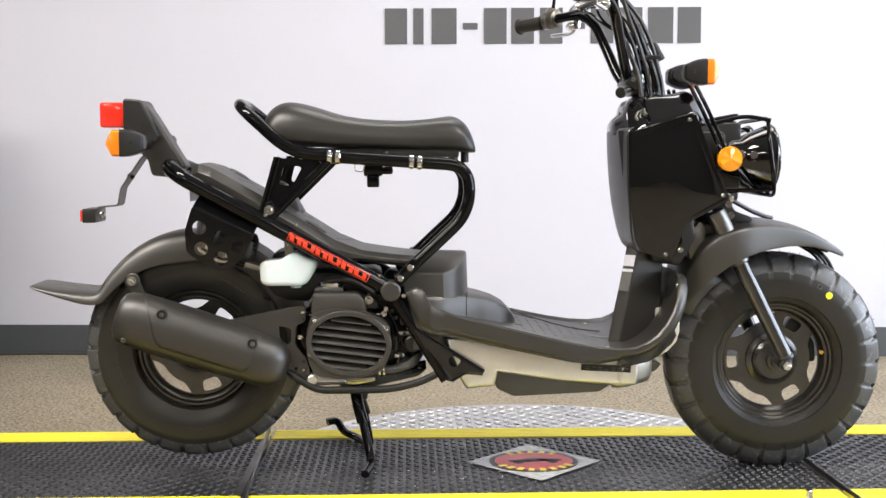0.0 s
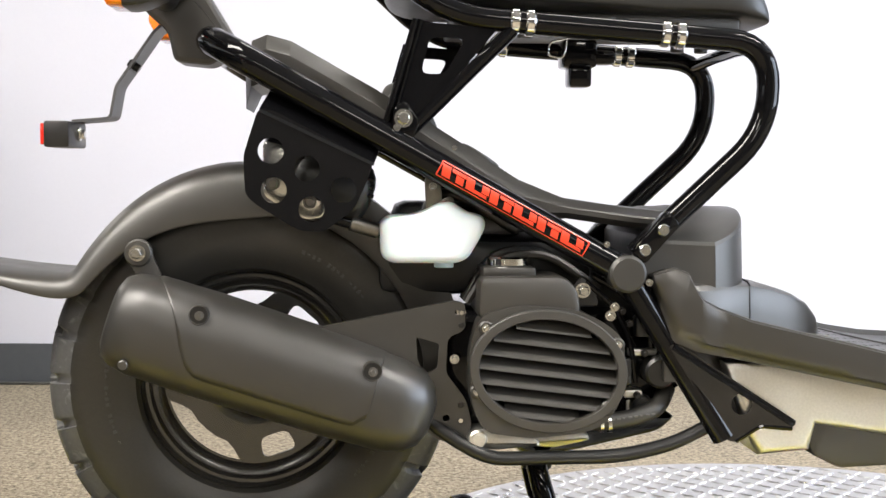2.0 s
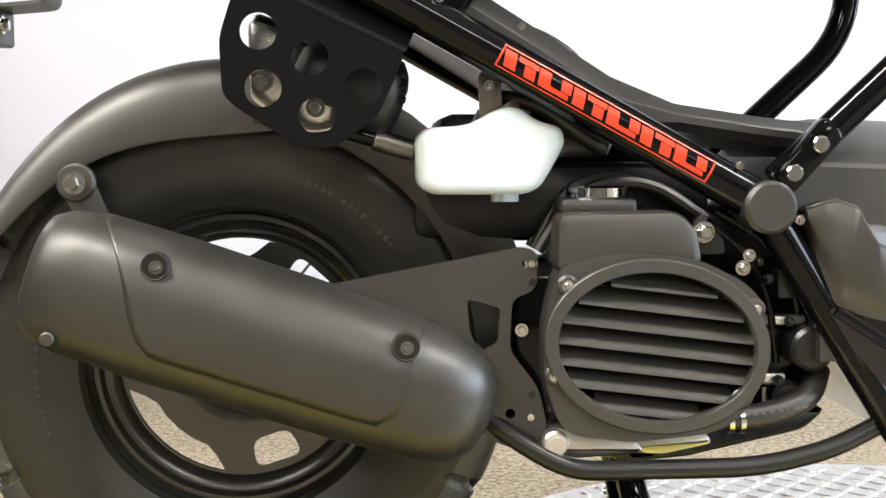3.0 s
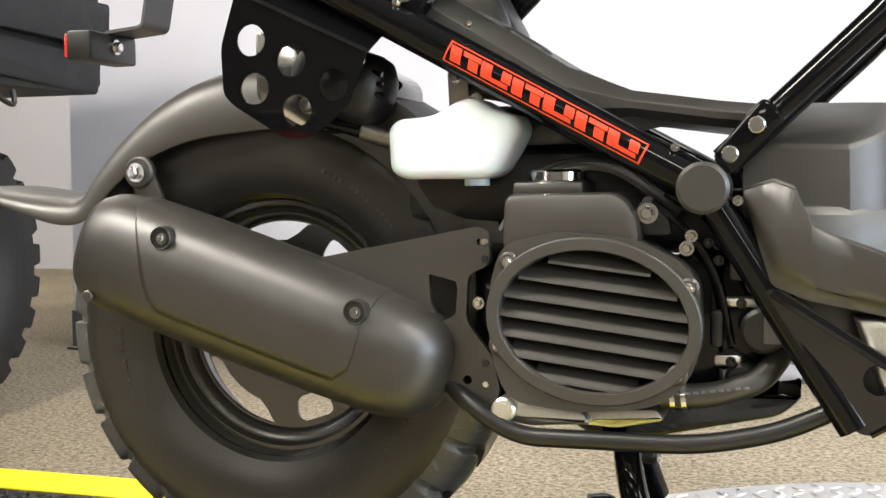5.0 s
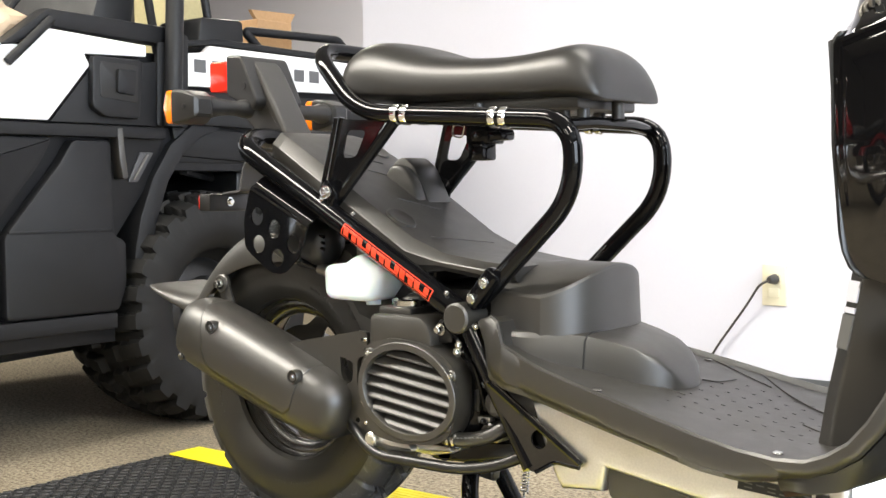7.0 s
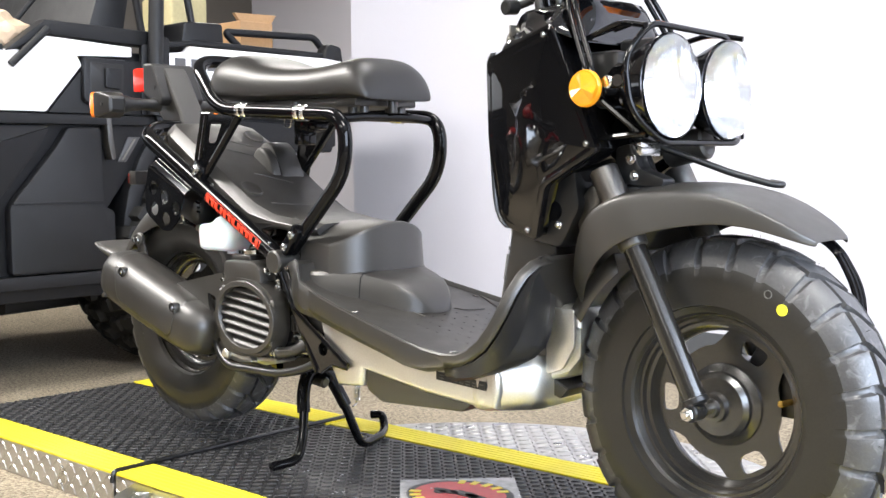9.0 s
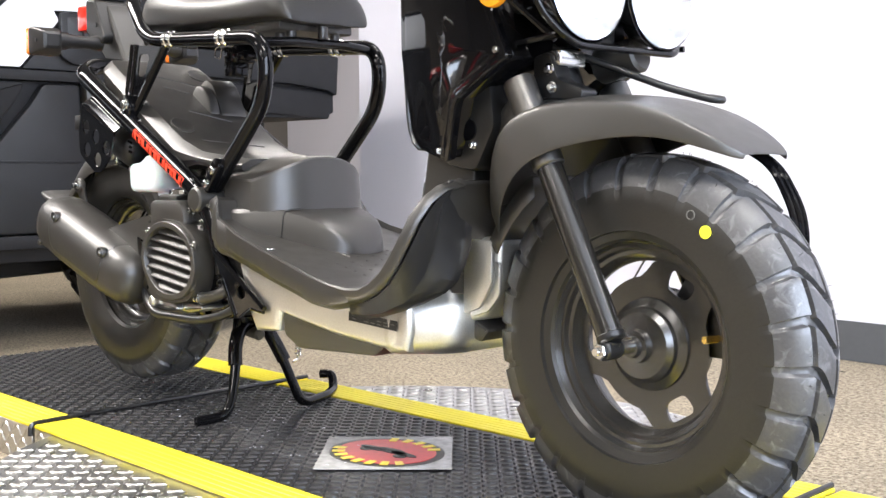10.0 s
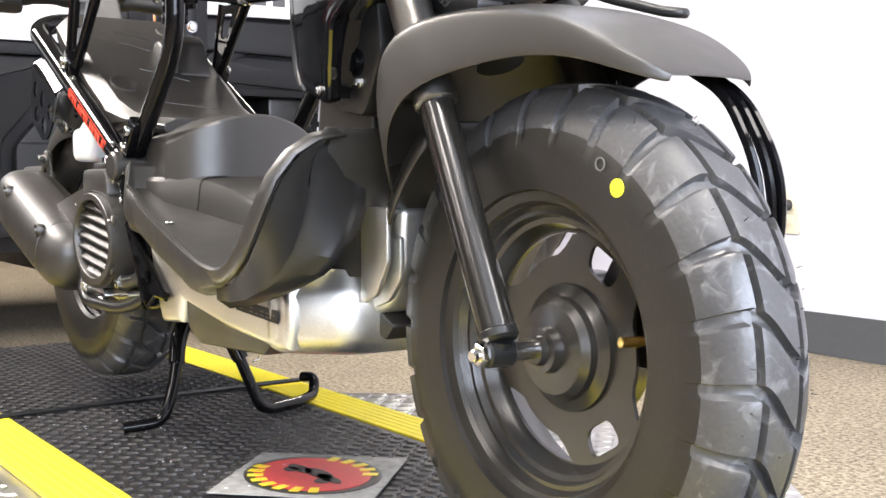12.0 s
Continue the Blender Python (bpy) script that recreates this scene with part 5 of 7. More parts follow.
for (tx, tz), (bx, bz), w in ST:
    t, b = Vector((tx, 0, tz)), Vector((bx, 0, bz))
    half = [(b, w), (t.lerp(b, 0.55), w * 0.99), (t.lerp(b, 0.25), w * 0.90), (t.lerp(b, 0.07), w * 0.72), (t, w * 0.45), (t, 0)]
    row = [Vector((p.x, -y, p.z)) for p, y in half] + [Vector((p.x, y, p.z)) for p, y in half[-2::-1]]
    rows.append([bm.verts.new(p) for p in row])
for a, b in zip(rows, rows[1:]):
    for j in range(len(a) - 1):
        bm.faces.new((a[j], a[j + 1], b[j + 1], b[j]))
g = part("guard_shell", bm, DARK_GREY, mud, smooth=60)
g.modifiers.new("thickness", "SOLIDIFY").thickness = 0.003
g.modifiers.new("subsurf", "SUBSURF").levels = 1
bm = bmesh.new()
rows = []
for i in range(12):
    t = radians(85 - i * 7.5)
    row = []
    for y in (-0.072, -0.06, 0.0, 0.06, 0.072):
        r = 0.252 - (0.052 if abs(y) > 0.07 else 0)
        row.append(bm.verts.new((RW[0] + r * math.cos(t), y, RW[2] + r * math.sin(t))))
    rows.append(row)
for a, b in zip(rows, rows[1:]):
    for j in range(4):
        bm.faces.new((a[j], a[j + 1], b[j + 1], b[j]))
g = part("inner_guard", bm, DARK_GREY, mud, smooth=60)
g.modifiers.new("thickness", "SOLIDIFY").thickness = 0.003
bm = bmesh.new()
cyl(bm, (-0.094, -0.088, 0.414), (-0.094, -0.078, 0.414), 0.0155, n=24, chamfer=0.002)
prism(bm, rounded([(-0.108, 0.412), (-0.081, 0.418), (-0.062, 0.372), (-0.085, 0.366)], 0.006), -0.085, -0.080, 0.001)
part("guard_tab", bm, DARK_GREY, mud)
bolt("guard_bolt", (-0.094, -0.088, 0.414), 0.0092, mud, depth=0.012)

# ---- tail lamp, indicators, number-plate bracket ----
ARM_GREY = material("grey_painted_steel", (0.085, 0.085, 0.09), 0.4, 0.3, scale=200, vary=0.1)
tail = sub("tail_unit", "charcoal tail bracket with red lamp")
bm = bmesh.new()
prism(bm, rounded([(-0.115, 0.788), (-0.076, 0.785), (-0.056, 0.761), (0.008, 0.656), (0.010, 0.648), (-0.020, 0.626), (-0.062, 0.630), (-0.069, 0.664), (-0.094, 0.686), (-0.115, 0.726)], 0.008), -0.030, 0.030, 0.006)
part("bracket_body", bm, MATTE_BLACK, tail, smooth=22)
# black discs laid on the bracket, painted shade of two bolt holes
for q in ((-0.070, 0.738), (-0.012, 0.652)):
    bm = bmesh.new()
    cyl(bm, (q[0], -0.0535 if q[1] > 0.7 else -0.0315, q[1]), (q[0], -0.050 if q[1] > 0.7 else -0.028, q[1]), 0.0052, n=16)
    part("bolt_hole_shade", bm, PRINT_SHADE_BLACK, tail)
bm = bmesh.new()
prism(bm, rounded([(-0.113, 0.791), (-0.076, 0.788), (-0.038, 0.711), (-0.051, 0.696), (-0.113, 0.724)], 0.008), -0.052, 0.052, 0.004)
part("lamp_housing", bm, SHIELD_BLACK, tail, smooth=22)
bm = bmesh.new()
box(bm, (-0.163, -0.046, 0.731), (-0.112, 0.046, 0.783), 0.005, 2)
part("tail_lens", bm, RED_LENS, tail, "square red lens")

def indicator(name, c, side, facing, stem):
    """A turn lamp on a rubber stem along y; c: middle of its housing."""
    ind = new(name)
    ind.parent = scooter
    x, y, z = c
    bm = bmesh.new()
    rows = []
    for dx, s in ((0.036, 0.42), (0.032, 0.62), (0.012, 0.92), (0.0, 1.0), (-0.008, 1.0)):
        pts = rounded([(-0.030 * s, -0.027 * s), (0.030 * s, -0.027 * s), (0.030 * s, 0.027 * s), (-0.030 * s, 0.027 * s)], 0.008 * s, 3)
        rows.append([Vector((x - facing * dx, y + a, z + b)) for a, b in pts])
    skin(bm, rows)
    part("housing", bm, SHIELD_BLACK, ind, smooth=22)
    # black disc on the housing in place of a drain hole's shade
    bm = bmesh.new()
    cyl(bm, (x - facing * 0.016, y - 0.0275, z), (x - facing * 0.016, y - 0.0255, z), 0.0035, n=12)
    part("drain_hole_shade", bm, PRINT_SHADE_BLACK, ind)
    bm = bmesh.new()
    rows = []
    for dx, sy, sz in ((0.008, 0.98, 0.98), (0.022, 0.98, 0.98), (0.024, 0.95, 0.94), (0.035, 0.80, 0.18), (0.036, 0.72, 0.08)):
        pts = rounded([(-0.030 * sy, -0.027 * sz), (0.030 * sy, -0.027 * sz), (0.030 * sy, 0.027 * sz), (-0.030 * sy, 0.027 * sz)], 0.008 * sz, 3)
        rows.append([Vector((x + facing * dx, y + a, z + b)) for a, b in pts])
    skin(bm, rows)
    part("lens", bm, ORANGE_LENS, ind, "orange lens", smooth=30)
    bm = bmesh.new()
    x2 = x - facing * 0.014
    rows = []
    y0 = y - side * 0.02
    for k, r in enumerate((0.0175, 0.0175, 0.0135, 0.0130, 0.0120, 0.0120, 0.0150, 0.0155)):
        yy = y0 + (stem - y0) * k / 7
        rows.append(ring(Vector((x2, yy, z + 0.002)), Vector((1, 0, 0)), Vector((0, 0, 1)), r, 18))
    skin(bm, rows)
    part("stem", bm, SHIELD_BLACK, ind, "rubber stem", smooth=25)
    return ind


for s in (-1, 1):
    indicator("rear_indicator", (-0.082, s * 0.154, 0.698), s, -1, s * 0.044)["label"] = "rear turn lamp with orange lens"
bm = bmesh.new()
sweep(bm, rounded_path([(-0.060, 0.024, 0.690), (-0.088, 0.024, 0.668), (-0.133, 0.024, 0.603), (-0.140, 0.024, 0.566), (-0.184, 0.024, 0.562)], 0.006), 0, flat=(0.026, 0.0016))
part("plate_arm", bm, ARM_GREY, tail, "bent grey steel strip", smooth=30)
bm = bmesh.new()
sweep(bm, [(-0.120, 0.012, 0.632), (-0.108, 0.012, 0.624)], 0.005, n=10)
part("arm_bolt", bm, SATIN_BLACK, tail)
bm = bmesh.new()
box(bm, (-0.208, -0.036, 0.531), (-0.179, 0.050, 0.561), 0.003)
part("reflector_holder", bm, SHIELD_BLACK, tail)
bm = bmesh.new()
box(bm, (-0.212, -0.033, 0.534), (-0.2075, 0.047, 0.558), 0.001)
part("red_reflector", bm, RED_LENS, tail, "narrow red reflector")
bm = bmesh.new()
cyl(bm, (-0.180, 0.008, 0.547), (-0.176, 0.008, 0.547), 0.008, n=18)
cyl(bm, (-0.177, 0.008, 0.547), (-0.171, 0.008, 0.547), 0.0055, n=6, chamfer=0.001)
part("holder_nut", bm, STEEL, tail)

# red side decal on the near rail: printed blocks, no lettering
decal = sub("rail_decal", "red decal of slanted blocks in a thin frame")
RA, RB = Vector((0.443, -0.128, 0.397)), Vector((0.018, -0.128, 0.630))
rd = (RA - RB).normalized()
rv = Vector((0, 1, 0)).cross(rd).normalized()
rv = rv if rv.z > 0 else -rv


def on_rail(u, a, r):
    """A place on the rail's skin: u along it from the rear, a the angle up from its outer side."""
    p = RB + rd * u
    return p + Vector((0, -1, 0)) * (r * math.cos(a)) + rv * (r * math.sin(a))


def rail_patch(bm, u0, u1, a0, a1, r, skew=0.0):
    rows = []
    for i in range(7):
        a = a0 + (a1 - a0) * i / 6
        k = skew * (i / 6 - 0.5)
        rows.append([bm.verts.new(on_rail(u + k, a, r)) for u in (u0, u1)])
    for p, q in zip(rows, rows[1:]):
        bm.faces.new((p[0], p[1], q[1], q[0]))


U0 = (Vector((0.236, 0, 0.5125)) - Vector((RB.x, 0, RB.z))).dot(Vector((rd.x, 0, rd.z)))
U1 = U0 + 0.184
for u0, u1, a0, a1 in ((U0, U1, -0.62, -0.54), (U0, U1, 0.54, 0.62), (U0, U0 + 0.0016, -0.54, 0.54), (U1 - 0.0016, U1, -0.54, 0.54)):
    bm = bmesh.new()
    rail_patch(bm, u0, u1, a0 * 0.9, a1 * 0.9, 0.0168)
    part("decal_border", bm, DECAL_RED, decal, "thin red border line")
# heavy slanted blocks with notches, one joined mark
for k in range(6):
    bm = bmesh.new()
    c = U0 + 0.004 + k * 0.0295
    wide = 0.0272
    lean = -0.004
    if k % 2 == 0:
        rail_patch(bm, c, c + 0.010, -0.38, 0.38, 0.0168, lean)
        rail_patch(bm, c + 0.0105, c + wide, 0.14, 0.38, 0.0168, lean * 0.35)
        rail_patch(bm, c + 0.018, c + wide, -0.38, 0.10, 0.0168, lean * 0.6)
    else:
        rail_patch(bm, c, c + 0.010, -0.38, 0.38, 0.0168, lean)
        rail_patch(bm, c + 0.0105, c + wide, -0.38, -0.16, 0.0168, lean * 0.35)
        rail_patch(bm, c + 0.0185, c + wide, -0.12, 0.38, 0.0168, lean * 0.6)
    part("decal_block", bm, DECAL_RED, decal)

# ---- stand ----
stand = sub("centre_stand", "black steel centre stand, folded down")
bm = bmesh.new()
sweep(bm, rounded_path([(0.360, -0.012, 0.185), (0.364, -0.018, 0.150), (0.377, -0.030, 0.105), (0.391, -0.047, 0.05), (0.398, -0.064, 0.014), (0.386, -0.120, 0.0095)], 0.025), 0.0090, n=12)
part("leg", bm, GLOSS_BLACK, stand)
bm = bmesh.new()
sweep(bm, rounded_path([(0.360, 0.046, 0.185), (0.364, 0.052, 0.150), (0.378, 0.070, 0.10), (0.390, 0.100, 0.018), (0.384, 0.122, 0.0095), (0.357, 0.190, 0.0095), (0.322, 0.234, 0.012), (0.306, 0.243, 0.038), (0.284, 0.232, 0.036)], 0.018), 0.0090, n=12)
part("leg", bm, GLOSS_BLACK, stand, "stand leg with tread lever")
bm = bmesh.new()
sweep(bm, rounded_path([(0.379, -0.033, 0.098), (0.370, -0.027, 0.128), (0.363, -0.012, 0.160), (0.361, 0.016, 0.174), (0.363, 0.044, 0.160), (0.370, 0.060, 0.128), (0.380, 0.073, 0.094)], 0.018), 0.0128, n=14)
box(bm, (0.344, -0.014, 0.166), (0.378, 0.048, 0.214), 0.008, 3)
cyl(bm, (0.362, -0.075, 0.192), (0.362, 0.095, 0.192), 0.011, n=16)
part("pivot_bracket", bm, GLOSS_BLACK, stand)
bm = bmesh.new()
cyl(bm, (0.352, 0.016, 0.152), (0.388, 0.016, 0.148), 0.011, n=16, chamfer=0.003)
part("rubber_stop", bm, MATTE_BLACK, stand)
bm = bmesh.new()
prism(bm, rounded([(0.30, 0.205), (0.345, 0.180), (0.40, 0.184), (0.50, 0.206), (0.52, 0.225), (0.42, 0.232), (0.32, 0.225)], 0.010), -0.075, 0.085, 0.004)
part("pivot_plate", bm, GLOSS_BLACK, stand)
bm = bmesh.new()
n = 110
sweep(bm, [(0.372 + 0.008 * i / n + 0.0058 * math.cos(i * 0.9), 0.110 + 0.0058 * math.sin(i * 0.9), 0.098 + i * 0.00072) for i in range(n)], 0.0015, n=5)
part("return_spring", bm, STEEL, stand, "bright coil spring")
bm = bmesh.new()
sweep(bm, rounded_path([(0.372, 0.110, 0.100), (0.371, 0.110, 0.090), (0.378, 0.095, 0.088)], 0.006), 0.002, n=6)
part("spring_hook", bm, STEEL, stand)
bm = bmesh.new()
sweep(bm, rounded_path([(0.380, 0.110, 0.175), (0.381, 0.110, 0.188), (0.385, 0.100, 0.196)], 0.006), 0.002, n=6)
part("spring_hook", bm, STEEL, stand)

# ---- front end ----
DARK_STEEL = material("dark_cast_metal", (0.16, 0.155, 0.145), 0.38, 1.0, bump=0.1, scale=300, vary=0.1)
FORK_BLACK = material("satin_black_enamel", (0.012, 0.011, 0.0095), 0.20, scale=200, vary=0.05, rough_vary=0.06, spec=0.9)
fork = sub("front_fork", "telescopic fork with satin black legs")
F0, F1 = Vector((1.128, -0.096, 0.535)), Vector((1.276, -0.104, 0.238))
fd = (F1 - F0).normalized()
for s in (-1, 1):
    a, b = (Vector((p.x, s * abs(p.y), p.z)) for p in (F0, F1))
    d = (b - a).normalized()
    bm = bmesh.new()
    cyl(bm, a + d * 0.085, b - d * 0.012, 0.0165, n=28, chamfer=0.002)
    part("fork_leg", bm, FORK_BLACK, fork)
    bm = bmesh.new()
    cyl(bm, b - d * 0.016, b - d * 0.004, 0.0175, n=28, chamfer=0.003)
    part("leg_collar", bm, SATIN_BLACK, fork)
    bm = bmesh.new()
    cyl(bm, a - d * 0.022, a + d * 0.10, 0.0205, n=28, chamfer=0.002)
    part("clamp_tube", bm, DARK_STEEL, fork, "dark grey metal fork clamp")
    bm = bmesh.new()
    e = b + Vector((-0.006, 0, -0.006))
    cyl(bm, e + Vector((0, s * 0.014, 0)), e - Vector((0, s * 0.014, 0)), 0.0125, n=20, chamfer=0.002)
    cyl(bm, b - d * 0.006, e, 0.011, n=16)
    part("axle_lug", bm, SATIN_BLACK, fork)
bm = bmesh.new()
e = Vector((1.270, 0, 0.231))
cyl(bm, (e.x, -0.10, e.z), (e.x, 0.08, e.z), 0.0085, n=18)
part("axle", bm, STEEL, fork, "bright steel axle")
bm = bmesh.new()
cyl(bm, (e.x, -0.112, e.z), (e.x, -0.116, e.z), 0.0115, n=20)
cyl(bm, (e.x, -0.115, e.z), (e.x, -0.125, e.z), 0.0100, n=6, chamfer=0.0012)
cyl(bm, (e.x, -0.124, e.z), (e.x, -0.131, e.z), 0.0055, n=14, chamfer=0.001)
part("axle_nut", bm, CHROME, fork, "bright axle nut", smooth=30)
bm = bmesh.new()
box(bm, (1.10, -0.085, 0.505), (1.17, 0.085, 0.530), 0.006)
cyl(bm, (1.095, 0, 0.60), (1.14, 0, 0.49), 0.024, n=20)
prism(bm, rounded([(1.125, 0.535), (1.20, 0.525), (1.205, 0.54), (1.165, 0.555), (1.15, 0.59), (1.125, 0.585)], 0.006), -0.075, -0.045, 0.002)
part("lower_yoke", bm, SATIN_BLACK, fork)
for x, y, z in ((1.152, -0.0755, 0.568), (1.158, -0.0755, 0.545)):
    bolt("yoke_bolt", (x, y, z), 0.0075, fork, CHROME)
bm = bmesh.new()
box(bm, (1.145, -0.07, 0.572), (1.165, -0.02, 0.592), 0.003)
part("yoke_bracket", bm, STEEL, fork)
bm = bmesh.new()
prism(bm, rounded([(1.06, 0.50), (1.09, 0.535), (1.105, 0.52), (1.10, 0.455), (1.07, 0.45)], 0.008), -0.085, -0.05, 0.004)
part("fork_stop", bm, DARK_STEEL, fork)
for k, (y, x) in enumerate(((0.030, 0.0), (0.048, 0.004), (0.066, 0.010))):
    bm = bmesh.new()
    sweep(bm, rounded_path([(1.362 - x, y - 0.005, 0.47), (1.402 - x, y - 0.002, 0.447), (1.432 - x * 0.6, y + 0.004, 0.385), (1.428 - x, y + 0.012, 0.31), (1.34, y + 0.025, 0.24)], 0.06), 0.0042, n=8)
    part("brake_hose", bm, GLOSS_BLACK, fork)
bm = bmesh.new()
sweep(bm, rounded_path([(1.115, -0.03, 0.602), (1.15, -0.01, 0.588), (1.24, 0.050, 0.546), (1.284, 0.077, 0.531), (1.296, 0.086, 0.529), (1.292, 0.098, 0.530), (1.276, 0.090, 0.533)], 0.012), 0.0050, n=10)
part("cable_guide", bm, SATIN_BLACK, fork, "thin black rod over the mudguard")

fm = sub("front_mudguard", "matte black front mudguard")
FS = [((1.045, 0.398), (1.068, 0.352), 0.078, 0.0), ((1.056, 0.432), (1.080, 0.376), 0.092, 0.0), ((1.072, 0.470), (1.098, 0.398), 0.108, 0.1), ((1.095, 0.502), (1.122, 0.424), 0.121, 0.4), ((1.122, 0.520), (1.150, 0.445), 0.128, 0.8), ((1.158, 0.532), (1.180, 0.460), 0.127, 1.0), ((1.200, 0.536), (1.212, 0.470), 0.117, 1.0), ((1.245, 0.535), (1.250, 0.477), 0.105, 1.0),
      ((1.29, 0.528), (1.29, 0.481), 0.095, 1.0), ((1.33, 0.514), (1.33, 0.478), 0.086, 1.0), ((1.37, 0.492), (1.368, 0.468), 0.076, 1.0), ((1.40, 0.472), (1.398, 0.457), 0.062, 1.0), ((1.414, 0.460), (1.412, 0.452), 0.046, 1.0)]
bm = bmesh.new()
rows = []
for (tx, tz), (bx, bz), w, f in FS:
    t, b = Vector((tx, 0, tz)), Vector((bx, 0, bz))
    half = [(b, w), (t.lerp(b, 0.55), w * 0.995), (t.lerp(b, 0.27), w * 0.985), (t.lerp(b, 0.19), w * 0.965), (t.lerp(b, 0.14), w * 0.90), (t.lerp(b, 0.05), w * 0.60), (t, w * 0.30), (t, 0)]
    row = [Vector((p.x, -y, p.z)) for p, y in half] + [Vector((p.x, y, p.z)) for p, y in half[-2::-1]]
    rows.append([bm.verts.new(p) for p in row])
for a, b in zip(rows, rows[1:]):
    for j in range(len(a) - 1):
        bm.faces.new((a[j], a[j + 1], b[j + 1], b[j]))
g = part("guard_shell", bm, DARK_GREY, fm, smooth=60)
g.modifiers.new("thickness", "SOLIDIFY").thickness = 0.003
g.modifiers.new("subsurf", "SUBSURF").levels = 1
bm = bmesh.new()
rows = []
for i in range(5):
    t = radians(126 + i * 6.5)
    r = 0.252
    rows.append([bm.verts.new((FW[0] + (r - (0.03 if abs(y) > 0.07 else 0)) * math.cos(t), y - 0.01, FW[2] + (r - (0.03 if abs(y) > 0.07 else 0)) * math.sin(t))) for y in (-0.075, -0.06, 0, 0.06, 0.075)])
for a, b in zip(rows, rows[1:]):
    for j in range(4):
        bm.faces.new((a[j], a[j + 1], b[j + 1], b[j]))
g = part("inner_guard", bm, DARK_GREY, fm, smooth=60)
g.modifiers.new("thickness", "SOLIDIFY").thickness = 0.003

# ---- front shield ----
shield = sub("front_shield", "gloss black front cowl panels")
COWL = [(0.930, 0.719), (1.062, 0.760), (1.139, 0.580), (1.048, 0.531), (1.031, 0.480), (1.022, 0.452), (0.958, 0.472), (0.945, 0.486), (0.932, 0.600)]


SKEW = 0.03


def cowl_y(x, z):
    return 0.132 + 0.10 * (x - 0.93) + 0.04 * (z - 0.60) - (x - 1.015) ** 2 / 1.1 - (z - 0.605) ** 2 / 2.6


def shrink(points, d):
    """Move a clockwise outline inwards by d."""
    out = []
    for i, p in enumerate(points):
        a, b = Vector(points[i - 1]), Vector(points[(i + 1) % len(points)])
        p = Vector(p)
        n = ((p - a).normalized() + (b - p).normalized()).normalized()
        out.append((p.x + n.y * d, p.y - n.x * d))
    return out


for s in (-1, 1):
    bm = bmesh.new()
    line = rounded([(x + (2 * SKEW * max(0, 1 - (x - 0.93) / 0.12) if s > 0 else 0), z) for x, z in COWL], 0.009, 4)
    loops = []
    for d, out in ((0.003, -0.016), (0.0, -0.003), (0.001, 0.0), (0.009, 0.0007), (0.011, 0.0002), (0.0135, 0.0006)):
        loops.append([bm.verts.new((x, s * (cowl_y(x, z) + out), z)) for x, z in shrink(line, d)])
    edge, mid = shrink(line, 0.0135), Vector((1.015, 0.605))
    for k in range(1, 12):
        f = 1 - (k / 12) ** 1.2
        ring_now = []
        for x, z in edge:
            q = mid + (Vector((x, z)) - mid) * f
            ring_now.append(bm.verts.new((q.x, s * (cowl_y(q.x, q.y) + 0.0006), q.y)))
        loops.append(ring_now)
    for a, b in zip(loops, loops[1:]):
        for k in range(len(a)):
            bm.faces.new((a[k - 1], a[k], b[k], b[k - 1]))
    bm.faces.new(loops[-1])
    part("side_panel", bm, PANEL_BLACK, shield, "gloss black five-cornered side panel", smooth=28)
    for x, z in ((1.122, 0.590), (1.008, 0.468), (1.050, 0.744)):
        bolt("panel_screw", (x, s * (cowl_y(x, z) + 0.001), z), 0.0045, shield, out=s, depth=0.004, hexa=False)
# curved rear skin between the side panels
BACK = [(0.470, 0.953, 0.962), (0.480, 0.943, 0.951), (0.496, 0.936, 0.943), (0.515, 0.930, 0.940), (0.565, 0.919, 0.936), (0.61, 0.913, 0.932), (0.66, 0.909, 0.931), (0.70, 0.907, 0.930), (0.715, 0.907, 0.930), (0.722, 0.909, 0.933), (0.728, 0.914, 0.938)]
bm = bmesh.new()
rows = []
for z, xr, xe in BACK:
    row = [(xe + 0.006, -0.120), (xe, -0.124)]
    for y in (-0.1215, -0.115, -0.106, -0.094, -0.078, -0.060, -0.036, -0.010, 0.016, 0.042, 0.068, 0.092, 0.110, 0.1215):
        edge = max(xe - 0.004, xr + 0.004) + (SKEW if y > 0 else 0)
        row.append((xr + (edge - xr) * (abs(y) / 0.1215) ** 1.7, y))
    row += [(xe + SKEW + 0.004, 0.122)]
    rows.append([bm.verts.new((x, y, z)) for x, y in row])
for a, b in zip(rows, rows[1:]):
    for j in range(len(a) - 1):
        bm.faces.new((a[j], a[j + 1], b[j + 1], b[j]))
g = part("rear_panel", bm, SATIN_BLACK, shield, "satin black rear skin with a pressed line", smooth=35)
g.modifiers.new("thickness", "SOLIDIFY").thickness = 0.003
# raised black wedge: a slot's shade drawn as colour, nothing is cut
bm = bmesh.new()
tip = bm.verts.new((0.9250, -0.099, 0.630))
a, b = bm.verts.new((0.9160, -0.0915, 0.722)), bm.verts.new((0.9245, -0.1045, 0.722))
c, d, e = (bm.verts.new((v.co.x - 0.0028, v.co.y - 0.0022, v.co.z)) for v in (tip, a, b))
for f in ((tip, a, b), (c, e, d), (tip, c, d, a), (a, d, e, b), (b, e, c, tip)):
    bm.faces.new(f)
part("hook_slot_shade", bm, PRINT_SHADE_BLACK, shield, "narrow black wedge standing for the shade in a slot", smooth=0)
